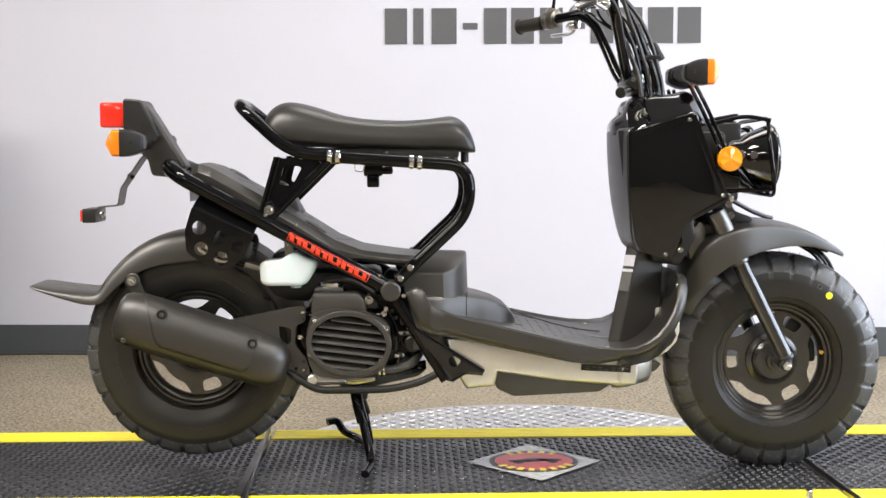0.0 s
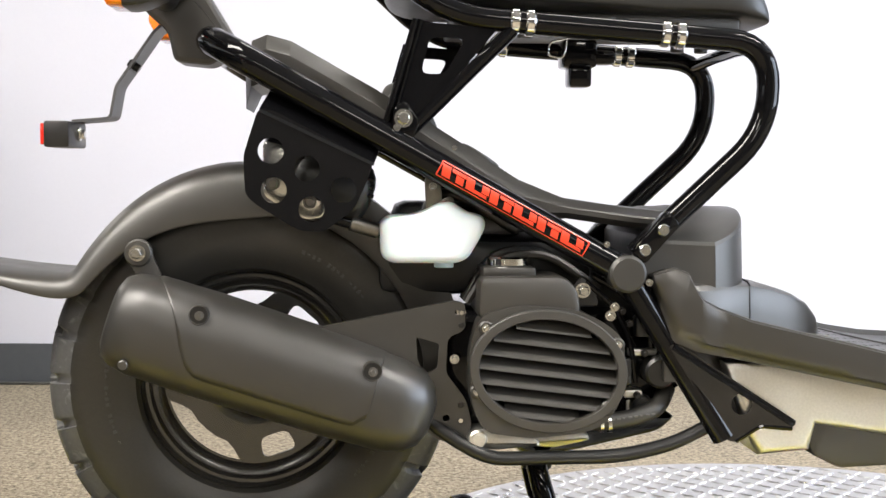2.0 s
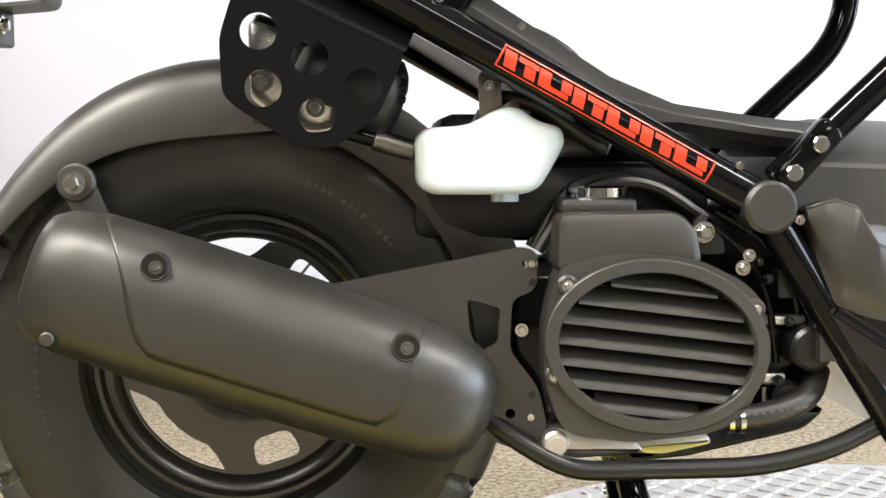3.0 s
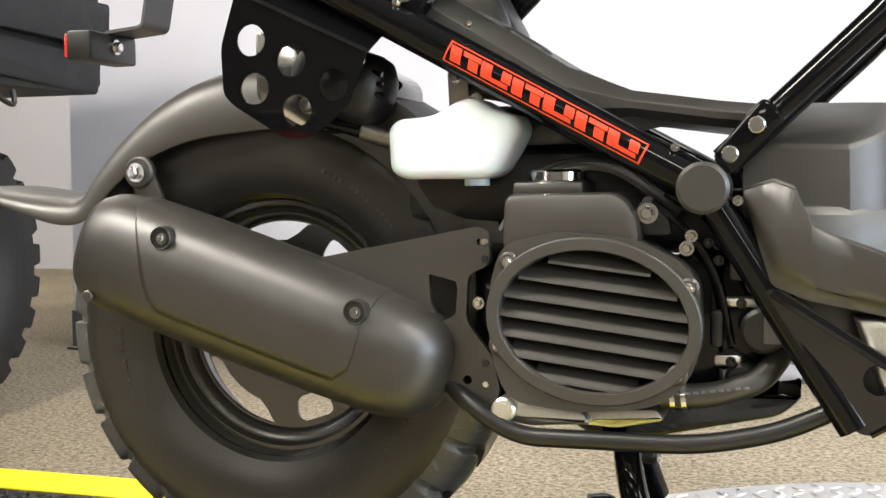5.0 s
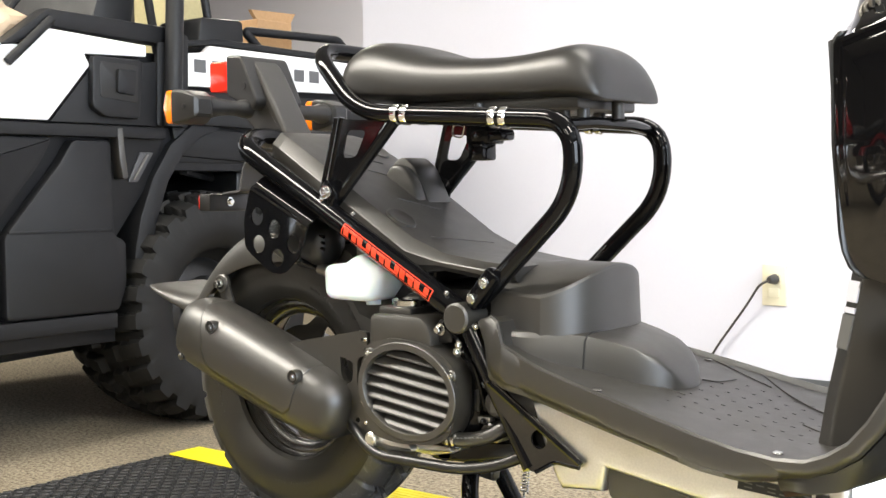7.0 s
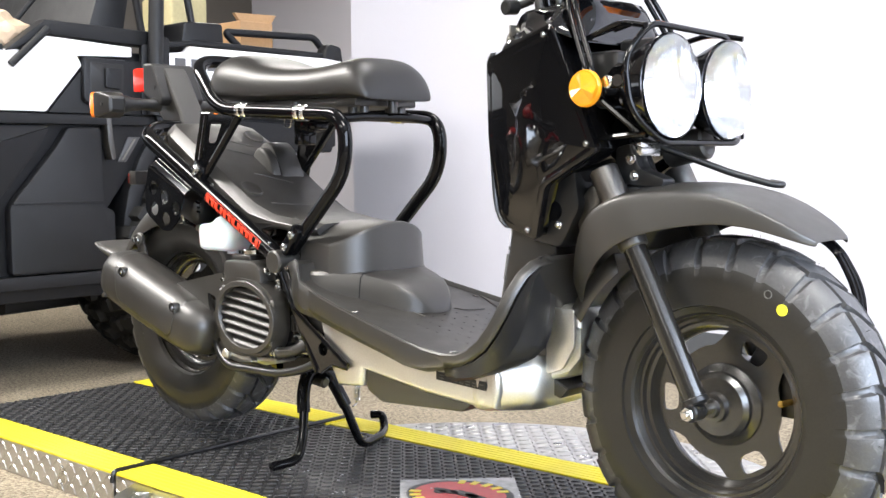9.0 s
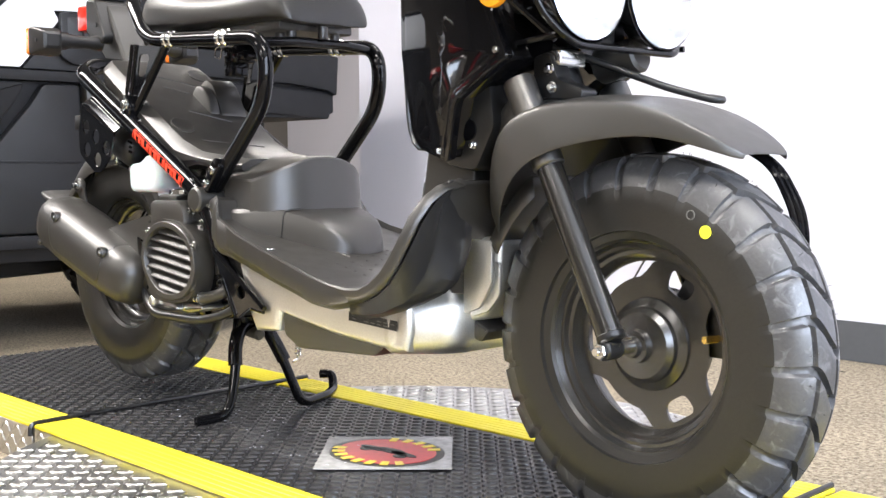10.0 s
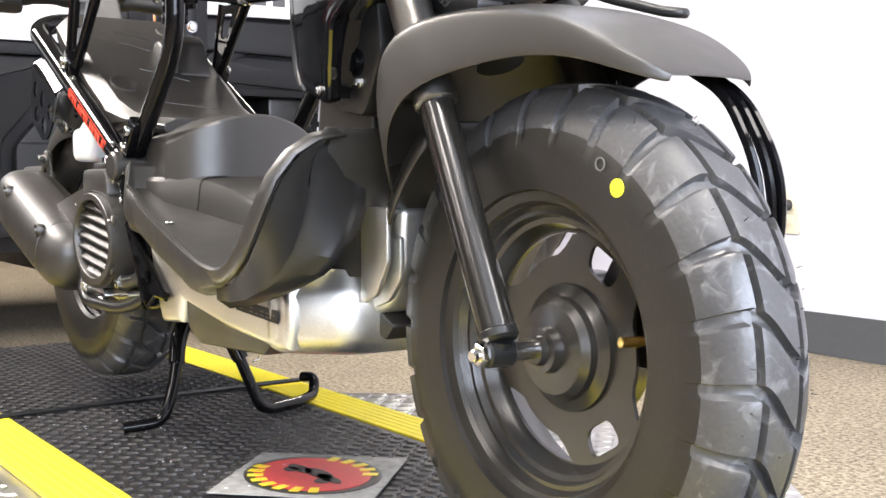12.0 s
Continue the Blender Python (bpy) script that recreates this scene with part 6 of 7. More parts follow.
# hump over the steering head, running out into the side panels
bm = bmesh.new()
rows = []
for x, top in ((0.910, 0.736), (0.916, 0.746), (0.930, 0.757), (0.934, 0.772), (0.940, 0.784), (0.958, 0.794), (0.985, 0.797), (1.03, 0.799), (1.058, 0.806), (1.074, 0.802), (1.086, 0.786), (1.098, 0.748)):
    w = min(0.060 + (x - 0.910) * 1.6, 0.124 + 0.10 * (x - 0.93)) - max(0, x - 1.06) * 0.9
    e = 0.716 + (0.0 if x < 0.93 else (x - 0.93) * 0.31) - max(0, x - 1.06) * 0.9
    near_far = 0.45 + 0.55 * min(max((x - 0.91) / 0.09, 0), 1)
    half = [(1.0, -0.10), (0.995, 0.04), (0.93, 0.20), (0.80, 0.42), (0.70, 0.66), (0.62, 0.86), (0.52, 0.97), (0.35, 1.0), (0.0, 1.0)]
    ys = [(-a * w, e + b * (top - e)) for a, b in half] + [(a * w * near_far, e + b * (top - e)) for a, b in half[-2::-1]]
    rows.append([Vector((x, y, z)) for y, z in ys])
skin(bm, rows)
part("top_cover", bm, PANEL_BLACK, shield, smooth=45)
bm = bmesh.new()
for r0, d in ((0.0165, 0.0), (0.010, 0.004)):
    rows = [ring(Vector((0.964, -0.098 - o - d, 0.750 + 0.5 * (o + d))), Vector((1, 0, 0)), Vector((0, 0.45, 0.89)), q, 28) for q, o in ((r0, -0.008), (r0, 0.002), (r0 - 0.002, 0.004), (r0 - 0.004, 0.0035), (r0 - 0.006, 0.000))]
    skin(bm, rows)
box(bm, (0.962, -0.112, 0.752), (0.966, -0.100, 0.768), 0.001)
part("key_switch", bm, SATIN_METAL, shield, "round key switch with a bright rim")
bm = bmesh.new()
rows = []
for (x, z), w in (((1.056, 0.752), 0.128), ((1.128, 0.584), 0.136), ((1.120, 0.577), 0.136), ((1.044, 0.536), 0.126), ((1.028, 0.480), 0.124), ((1.020, 0.460), 0.122)):
    rows.append([bm.verts.new((x, y, z)) for y in (-w, -w * 0.5, 0, w * 0.5, w)])
for a, b in zip(rows, rows[1:]):
    for j in range(4):
        bm.faces.new((a[j], a[j + 1], b[j + 1], b[j]))
g = part("front_panel", bm, GLOSS_BLACK, shield, smooth=20)
g.modifiers.new("thickness", "SOLIDIFY").thickness = 0.003
bm = bmesh.new()
box(bm, (0.985, -0.095, 0.52), (1.075, 0.095, 0.72), 0.02, 3)
prism(bm, rounded([(0.985, 0.45), (1.045, 0.44), (1.08, 0.50), (1.07, 0.56), (0.985, 0.56)], 0.012), -0.10, 0.10, 0.008)
part("inner_housing", bm, SATIN_BLACK, shield, "black box inside the cowl")
bm = bmesh.new()
cyl(bm, (1.035, -0.103, 0.495), (1.035, -0.098, 0.495), 0.014, n=24)
cyl(bm, (1.035, -0.107, 0.495), (1.035, -0.100, 0.495), 0.009, n=24)
part("horn_button", bm, GLOSS_BLACK, shield)
for x, z in ((1.045, 0.475), (1.03, 0.515)):
    bolt("inner_bolt", (x, -0.101, z), 0.006, shield, CHROME)
bm = bmesh.new()
cyl(bm, (1.135, 0.045, 0.578), (1.200, 0.050, 0.592), 0.024, n=28, chamfer=0.004)
part("horn", bm, DARK_GREY, shield, "round dark horn")

# ---- headlights ----
lamps = sub("headlight_unit", "twin round headlights in black buckets")
LENS = material("lamp_glass", (0.95, 0.96, 0.98), 0.06, scale=60, vary=0, rough_vary=0, spec=0.6)
principled(LENS).inputs["Transmission Weight"].default_value = 1.0
principled(LENS).inputs["IOR"].default_value = 1.2
REFLECTOR = material("lamp_reflector", (0.80, 0.82, 0.85), 0.22, 1.0, scale=60, vary=0, rough_vary=0)
GLOW = bpy.data.materials.new("lamp_bulb")
GLOW.use_nodes = True
principled(GLOW).inputs["Emission Color"].default_value = (1, 0.98, 0.95, 1)
principled(GLOW).inputs["Emission Strength"].default_value = 5.0
HX, HZ, HR = 1.226, 0.664, 0.072
for y in (-0.094, 0.056):
    one = new("headlight")
    one.parent = lamps
    one["label"] = "round clear headlight in a black bucket"
    c = Vector((HX, y, HZ))

    def turned(bm, prof):
        rows = [ring(c + Vector((x, 0, 0)), Vector((0, 1, 0)), Vector((0, 0, 1)), r, 48) for x, r in prof]
        return skin(bm, rows, caps=False)

    bm = bmesh.new()
    turned(bm, [(-0.088, 0.002), (-0.088, 0.030), (-0.075, 0.038), (-0.060, 0.040), (-0.045, 0.052), (-0.020, 0.063), (-0.006, HR - 0.003), (0.0, HR - 0.001), (0.001, HR - 0.002), (0.0, HR - 0.004)])
    part("bucket", bm, PANEL_BLACK, one, smooth=40)
    bm = bmesh.new()
    turned(bm, [(0.003, HR - 0.005), (-0.012, HR - 0.012), (-0.028, 0.048), (-0.040, 0.030), (-0.046, 0.012), (-0.046, 0.001)])
    part("reflector", bm, REFLECTOR, one, smooth=60)
    bm = bmesh.new()
    turned(bm, [(0.0015, HR), (0.005, HR - 0.001), (0.0115, HR - 0.012), (0.016, 0.042), (0.019, 0.020), (0.0195, 0.001), (0.0165, 0.001), (0.016, 0.020), (0.013, 0.042), (0.008, HR - 0.016), (0.002, HR - 0.004)])
    lens = part("lens", bm, LENS, one, smooth=60)
    lens.visible_shadow = False
    bm = bmesh.new()
    for k in range(-6, 7):
        if abs(k) < 1:
            continue
        yy = y + k * 0.0085
        hh = math.sqrt(max((HR - 0.016) ** 2 - (k * 0.0085) ** 2, 0))
        sweep(bm, [(HX + 0.0125, yy, HZ + hh * 0.25), (HX + 0.010, yy, HZ + hh * 0.92)], 0.0018, n=6)
    ribs = part("lens_ribs", bm, LENS, one)
    ribs.visible_shadow = False
    bm = bmesh.new()
    bmesh.ops.create_uvsphere(bm, u_segments=16, v_segments=10, radius=0.012, matrix=Matrix.Translation(c + Vector((-0.022, 0, 0))))
    part("bulb", bm, GLOW, one)
    for sy, sz in ((-1, 0.2), (1, 0.2)):
        bm = bmesh.new()
        cyl(bm, c + Vector((-0.045, sy * 0.050, sz * 0.04)), c + Vector((-0.045, sy * 0.058, sz * 0.04)), 0.008, n=14)
        part("bucket_bolt", bm, CHROME, one)
bm = bmesh.new()
yl, yr = -0.172, 0.134
bar = [(1.232, yl + 0.045, 0.588), (1.216, yl, 0.63), (1.206, yl, 0.70), (1.216, yl + 0.045, 0.747), (1.216, yr - 0.055, 0.742), (1.185, yr - 0.006, 0.70), (1.192, yr - 0.004, 0.63), (1.226, yr - 0.040, 0.590)]
sweep(bm, rounded_path(bar, 0.025, closed=True), 0.0045, n=10, closed=True)
for yy in (-0.14, 0.116):
    sweep(bm, rounded_path([(1.218, yy, 0.742), (1.17, yy * 0.9, 0.752), (1.10, yy * 0.8, 0.735)], 0.02), 0.0042, n=8)
    sweep(bm, rounded_path([(1.220, yy, 0.600), (1.18, yy * 0.9, 0.600), (1.10, yy * 0.8, 0.595)], 0.02), 0.0042, n=8)
part("guard_bar", bm, GLOSS_BLACK, lamps, "thin black bar round both lamps")
bm = bmesh.new()
for yy in (-0.012,):
    box(bm, (1.12, -0.11, 0.65), (1.18, 0.09, 0.675), 0.004)
    box(bm, (1.10, -0.03, 0.60), (1.19, 0.01, 0.74), 0.006)
    box(bm, (1.07, -0.09, 0.64), (1.14, 0.07, 0.72), 0.008)
part("lamp_bracket", bm, SATIN_BLACK, lamps)
bm = bmesh.new()
sweep(bm, rounded_path([(1.090, -0.085, 0.740), (1.140, -0.090, 0.750), (1.164, -0.088, 0.755), (1.164, -0.076, 0.756), (1.120, -0.070, 0.748)], 0.004), 0.0022, n=8)
part("wire_loop", bm, GLOSS_BLACK, lamps)
bm = bmesh.new()
p = Vector((1.158, -0.128, 0.672))
cyl(bm, p, p + Vector((0, -0.018, 0)), 0.009, n=18, chamfer=0.002)
part("lamp_knob", bm, CHROME, lamps, "bright round screw")
# side reflectors
for s in (-1, 1):
    refl = new("side_reflector")
    refl.parent = scooter
    refl["label"] = "round amber side reflector"
    c = Vector((1.131, s * 0.156, 0.664))
    bm = bmesh.new()
    lathe(bm, [(0.0, s * 0.150), (0.024, s * 0.150), (0.0255, s * 0.152), (0.0255, s * 0.157), (0.024, s * 0.1595), (0.0, s * 0.1595)], (c.x, 0, c.z), n=32)
    part("lens", bm, AMBER, refl, smooth=35)
    bm = bmesh.new()
    for k in range(6):
        a0, a1 = k * math.pi / 3 + 0.1, (k + 1) * math.pi / 3 + 0.1
        vs = [bm.verts.new((c.x, s * 0.1650, c.z)), bm.verts.new((c.x + 0.022 * math.cos(a0), s * 0.1598, c.z + 0.022 * math.sin(a0))), bm.verts.new((c.x + 0.0215 * math.cos((a0 + a1) / 2), s * (0.1640 if k % 2 else 0.1598), c.z + 0.0215 * math.sin((a0 + a1) / 2))), bm.verts.new((c.x + 0.022 * math.cos(a1), s * 0.1598, c.z + 0.022 * math.sin(a1)))]
        bm.faces.new(vs[:3])
        bm.faces.new((vs[0], vs[2], vs[3]))
    part("star_facet", bm, AMBER, refl, smooth=0)
    bm = bmesh.new()
    for o in (-0.006, 0.006):
        sweep(bm, rounded_path([(1.131 + o, s * 0.149, 0.668), (1.120 + o, s * 0.130, 0.69), (1.085 + o, s * 0.118, 0.77), (1.066 + o, s * 0.100, 0.815)], 0.02), 0.0042, n=10)
    sweep(bm, rounded_path([(1.142, s * 0.140, 0.652), (1.20, s * 0.12, 0.598)], 0.02), 0.0045, n=8)
    part("reflector_tube", bm, GLOSS_BLACK, refl, "black mounting tube")
for s in (-1, 1):
    indicator("front_indicator", (1.087, s * 0.078, 0.843), s, 1, s * 0.03)["label"] = "front turn lamp with orange lens"

# ---- handlebar ----
bars = sub("handlebar", "black handlebar with grips, levers and cables")
for s in (-1, 1):
    bm = bmesh.new()
    sweep(bm, rounded_path([(0.950, s * 0.030, 0.822), (0.936, s * 0.050, 0.846), (0.921, s * 0.080, 0.895), (0.897, s * 0.125, 0.965), (0.868, s * 0.175, 0.990), (0.826, s * 0.235, 0.986), (0.755, s * 0.343, 0.981)], 0.03), 0.0112, n=12)
    part("bar", bm, GLOSS_BLACK, bars)
    bm = bmesh.new()
    rows = []
    p0, p1 = Vector((0.803, s * 0.274, 0.982)), Vector((0.753, s * 0.346, 0.980))
    d = (p1 - p0).normalized()
    u = d.orthogonal().normalized()
    v = d.cross(u)
    for k in range(26):
        rows.append(ring(p0.lerp(p1, k / 25), u, v, 0.0155 + (0.0010 if k % 2 else 0) + (0.003 if k in (0, 1, 25) else 0), 18))
    skin(bm, rows)
    part("grip", bm, RUBBER, bars, "black rubber grip")
    bm = bmesh.new()
    c = Vector((0.817, s * 0.250, 0.986))
    rows = []
    for o, q in ((-0.022, 0.016), (-0.019, 0.020), (-0.002, 0.0215), (0.001, 0.0185), (0.004, 0.0215), (0.018, 0.020), (0.022, 0.015)):
        rows.append(ring(c + d * o, u, v, q, 18))
    skin(bm, rows)
    box(bm, (c.x - 0.014, c.y - 0.014, c.z + 0.004), (c.x + 0.016, c.y + 0.014, c.z + 0.028), 0.006, 2)
    part("switch_box", bm, SATIN_METAL, bars, "silver switch housing")
    bm = bmesh.new()
    q = c + Vector((0.002, -s * 0.010, 0.026))
    sweep(bm, rounded_path([q, q + Vector((0.004, 0, 0.030)), q + Vector((0.020, s * 0.01, 0.085))], 0.01), 0.0042, n=10)
    part("mirror_stalk", bm, GLOSS_BLACK, bars)
    bm = bmesh.new()
    sweep(bm, rounded_path([(0.868, s * 0.195, 0.968), (0.862, s * 0.235, 0.952), (0.826, s * 0.318, 0.955)], 0.02), 0.0045, n=10)
    cyl(bm, (0.868, s * 0.192, 0.960), (0.868, s * 0.192, 0.984), 0.008, n=12, chamfer=0.002)
    part("lever", bm, CHROME, bars, "bright brake lever")
    bm = bmesh.new()
    box(bm, (0.846, min(s * 0.185, s * 0.225), 0.958), (0.872, max(s * 0.185, s * 0.225), 0.974), 0.005)
    cyl(bm, (0.866, s * 0.215, 1.000), (0.880, s * 0.170, 1.008), 0.017, n=20, chamfer=0.004)
    part("lever_perch", bm, CHROME, bars, "bright lever clamp")
bm = bmesh.new()
sweep(bm, [(0.985, 0, 0.785), (0.952, 0, 0.850)], 0.018, n=16)
prism(bm, rounded([(0.934, 0.822), (0.944, 0.850), (0.966, 0.846), (0.972, 0.818), (0.958, 0.806)], 0.006), -0.052, 0.052, 0.005)
box(bm, (0.950, -0.040, 0.797), (0.978, 0.040, 0.826), 0.006)
part("stem", bm, SATIN_BLACK, bars)
bm = bmesh.new()
cyl(bm, (0.922, -0.074, 0.801), (0.926, -0.050, 0.803), 0.0115, n=16, chamfer=0.002)
cyl(bm, (0.926, -0.052, 0.803), (0.950, -0.040, 0.812), 0.006, n=12)
part("stem_knob", bm, SATIN_BLACK, bars)
for s in (-1, 1):
    bolt("clamp_bolt", (0.953, s * 0.0515, 0.830), 0.005, bars, CHROME, out=s, depth=0.005)
rnd = random.Random(8)
RUNS = [(0.966, -0.052, 0.0042), (0.974, -0.040, 0.0032), (0.981, -0.028, 0.0042), (0.990, -0.034, 0.0030), (0.996, -0.016, 0.0044), (1.006, -0.020, 0.0032), (1.013, -0.004, 0.0040), (1.004, 0.014, 0.0034), (1.022, 0.010, 0.0042), (1.030, 0.026, 0.0034), (1.012, 0.036, 0.0040)]
for k, (x, y, rad) in enumerate(RUNS):
    side = -1 if k % 2 else 1
    bm = bmesh.new()
    sweep(bm, rounded_path([(x + 0.006, y * 0.9, 0.785), (x - 0.004, y, 0.842), (x - 0.026 + rnd.uniform(-0.006, 0.006), y * 1.1 + side * 0.012, 0.905), (x - 0.058 + rnd.uniform(-0.008, 0.008), y + side * 0.045, 0.965), (0.905 + rnd.uniform(-0.015, 0.015), y + side * 0.100, 1.010), (0.872, side * 0.185, 1.004)], 0.05), rad * 1.35, n=8)
    part("cable", bm, GLOSS_BLACK if k % 3 else MATTE_BLACK, bars)
    if k % 3 == 1:
        bm = bmesh.new()
        cyl(bm, (x - 0.001, y * 0.985, 0.822), (x - 0.004, y, 0.842), rad * 1.35 + 0.0014, n=12, chamfer=0.001)
        part("ferrule", bm, CHROME, bars, "bright cable ferrule")
for run, rad in (([(0.842, 0.215, 0.992), (0.880, 0.085, 0.985), (0.900, 0.040, 0.955), (0.930, 0.000, 0.932), (0.968, -0.022, 0.905)], 0.0028), ([(0.890, 0.090, 1.020), (0.893, 0.050, 0.975), (0.915, 0.030, 0.945), (0.955, 0.02, 0.935)], 0.0028)):
    bm = bmesh.new()
    sweep(bm, rounded_path(run, 0.03), rad, n=8)
    part("cable", bm, GLOSS_BLACK, bars)
bm = bmesh.new()
cyl(bm, (0.975, 0.035, 0.955), (0.992, 0.032, 0.905), 0.013, n=20, chamfer=0.004)
part("cable_adjuster", bm, DARK_GREY, bars, "dark grey cable adjuster")
bm = bmesh.new()
cyl(bm, (1.008, 0.030, 0.912), (1.028, 0.028, 0.875), 0.010, n=14, chamfer=0.002)
part("cable_sleeve", bm, SATIN_BLACK, bars)
bm = bmesh.new()
box(bm, (0.962, -0.040, 0.872), (1.014, -0.034, 0.882), 0.002)
part("cable_clamp", bm, SATIN_BLACK, bars)

# ---- utility vehicle ----
utv = thing("utility_vehicle", "black and white utility side-by-side with cargo bed", "utility vehicle", (0, -0.03, 0))
UX = -1.10


def upart(name, outline, x0, x1, mat, bevel=0.006, label="", parent=None):
    """A panel given by its side outline (y, z)."""
    bm = bmesh.new()
    prism(bm, outline, x0, x1, bevel, axes="yz")
    return part(name, bm, mat, parent or utv, label, smooth=35)


upart("body_core", [(-1.35, 0.18), (0.46, 0.18), (0.47, 0.45), (0.60, 0.62), (1.36, 0.62), (1.36, 0.86), (0.6, 0.93), (0.25, 0.93), (-1.35, 0.72)], -2.45, UX - 0.035, UTV_BLACK)
upart("underbody", [(0.30, 0.10), (1.36, 0.14), (1.38, 0.64), (0.30, 0.64)], -2.30, -1.50, UTV_BLACK, 0.02, "dark frame and axle housing")
upart("door_lower", rounded([(-1.2, 0.262), (0.10, 0.262), (0.10, 0.47), (0.24, 0.635), (0.275, 0.70), (-1.2, 0.70)], 0.02), UX - 0.04, UX - 0.004, UTV_BLACK, 0.01, "moulded black door")
upart("rear_side_panel", rounded([(0.135, 0.262), (0.45, 0.262), (0.475, 0.33), (0.475, 0.44), (0.44, 0.455), (0.435, 0.695), (0.325, 0.695), (0.285, 0.635), (0.135, 0.462)], 0.015), UX - 0.04, UX, UTV_BLACK, 0.008, "moulded black side panel")
upart("panel_crease", [(0.145, 0.468), (0.43, 0.466), (0.43, 0.474), (0.145, 0.474)], UX - 0.01, UX + 0.003, UTV_BLACK, 0.001)
upart("sill", [(-1.2, 0.220), (0.44, 0.220), (0.44, 0.259), (-1.2, 0.259)], UX - 0.05, UX + 0.004, UTV_BLACK, 0.004)
upart("white_door_panel", rounded([(-1.2, 0.735), (0.255, 0.738), (0.375, 0.878), (0.36, 0.905), (0.545, 0.912), (0.545, 0.942), (0.265, 0.958), (0.19, 0.912), (-1.2, 0.912)], 0.004), UX - 0.02, UX + 0.004, UTV_WHITE, 0.003, "white painted side panel")
upart("black_upper_trim", [(0.262, 0.735), (0.62, 0.735), (0.62, 0.905), (0.39, 0.885)], UX - 0.03, UX + 0.001, UTV_BLACK, 0.003)
upart("belt_rail", [(-1.2, 0.700), (0.60, 0.702), (0.60, 0.732), (-1.2, 0.732)], UX - 0.03, UX + 0.008, UTV_BLACK, 0.005)
upart("top_rail", [(0.17, 0.912), (0.27, 0.962), (0.62, 0.948), (0.62, 0.995), (0.26, 1.005), (0.13, 0.905)], UX - 0.05, UX + 0.008, UTV_BLACK, 0.006)
upart("front_rail", [(-1.2, 0.915), (0.13, 0.908), (0.13, 0.925), (-1.2, 0.932)], UX - 0.05, UX + 0.008, UTV_BLACK, 0.004)
bm = bmesh.new()
sweep(bm, [(UX + 0.018, 0.145, 0.868), (UX + 0.018, 0.262, 0.978)], 0.011, n=12)
part("door_bar", bm, UTV_BLACK, utv)
latch = new("latch_box")
latch.parent = utv
latch["label"] = "recessed black latch housing"
upart("latch_frame", rounded([(0.368, 0.775), (0.405, 0.752), (0.51, 0.750), (0.522, 0.90), (0.372, 0.902)], 0.012), UX, UX + 0.022, UTV_BLACK, 0.006, parent=latch)
# black sheet on the frame as the painted shade of a recess
upart("latch_recess_shade", rounded([(0.39, 0.80), (0.50, 0.79), (0.505, 0.885), (0.39, 0.888)], 0.008), UX + 0.02, UX + 0.0235, PRINT_SHADE_BLACK, 0.001, parent=latch)
upart("latch_handle", rounded([(0.435, 0.812), (0.488, 0.808), (0.492, 0.872), (0.437, 0.874)], 0.008), UX + 0.022, UX + 0.034, UTV_BLACK, 0.004, parent=latch)
# cab post
post = new("cab_post")
post.parent = utv
bm = bmesh.new()
sweep(bm, [(UX + 0.03, 0.605, 0.735), (UX + 0.03, 0.628, 1.25), (UX - 0.15, 0.53, 1.85)], 0.024, n=18)
part("post_tube", bm, UTV_BLACK, post)
upart("post_plate", rounded([(0.572, 0.735), (0.675, 0.735), (0.68, 0.98), (0.62, 0.99), (0.578, 0.95)], 0.01), UX - 0.01, UX + 0.008, UTV_BLACK, 0.003, parent=post)
for z in (0.80, 0.758):
    bm = bmesh.new()
    cyl(bm, (UX + 0.05, 0.609, z), (UX + 0.064, 0.609, z), 0.0125, n=6, chamfer=0.002)
    cyl(bm, (UX + 0.05, 0.609, z), (UX + 0.055, 0.609, z), 0.016, n=18)
    part("post_bolt", bm, CHROME, post)
for p, q, r in (((UX - 0.1, 0.66, 0.94), (UX - 0.12, 0.56, 1.55), 0.012), ((UX - 0.1, 0.86, 0.94), (UX - 0.12, 0.76, 1.55), 0.012), ((UX - 0.10, 0.20, 0.98), (UX - 0.2, 0.55, 1.35), 0.008)):
    bm = bmesh.new()
    sweep(bm, [p, q], r, n=10)
    part("cab_strut", bm, UTV_BLACK, utv)
upart("seat_back", rounded([(0.45, 0.90), (0.60, 0.90), (0.66, 1.22), (0.56, 1.24)], 0.03), -2.3, UX - 0.15, UTV_BLACK, 0.02)
# cargo bed
bed = new("cargo_bed")
bed.parent = utv
upart("bed_side", rounded([(0.63, 0.745), (1.20, 0.735), (1.36, 0.72), (1.40, 0.70), (1.41, 0.84), (0.63, 0.835)], 0.012), UX - 0.03, UX, UTV_BLACK, 0.006, parent=bed)
upart("bed_lower", rounded([(0.66, 0.66), (1.38, 0.62), (1.40, 0.715), (0.64, 0.742)], 0.012), UX - 0.06, UX - 0.02, UTV_BLACK, 0.006, parent=bed)
upart("bed_white_strip", [(0.64, 0.845), (1.41, 0.862), (1.41, 0.955), (0.76, 0.960), (0.735, 0.940), (0.64, 0.930)], UX - 0.02, UX + 0.004, UTV_WHITE, 0.003, "white painted bed side", parent=bed)
upart("bed_rail", [(0.64, 0.945), (0.78, 0.965), (1.41, 0.958), (1.41, 0.976), (0.80, 0.985), (0.64, 0.965)], UX - 0.06, UX - 0.01, UTV_BLACK, 0.008, parent=bed)
upart("bed_post", rounded([(1.33, 0.95), (1.42, 0.94), (1.41, 1.00), (1.36, 1.01), (1.34, 0.99)], 0.01), UX - 0.05, UX + 0.004, UTV_BLACK, 0.006, parent=bed)
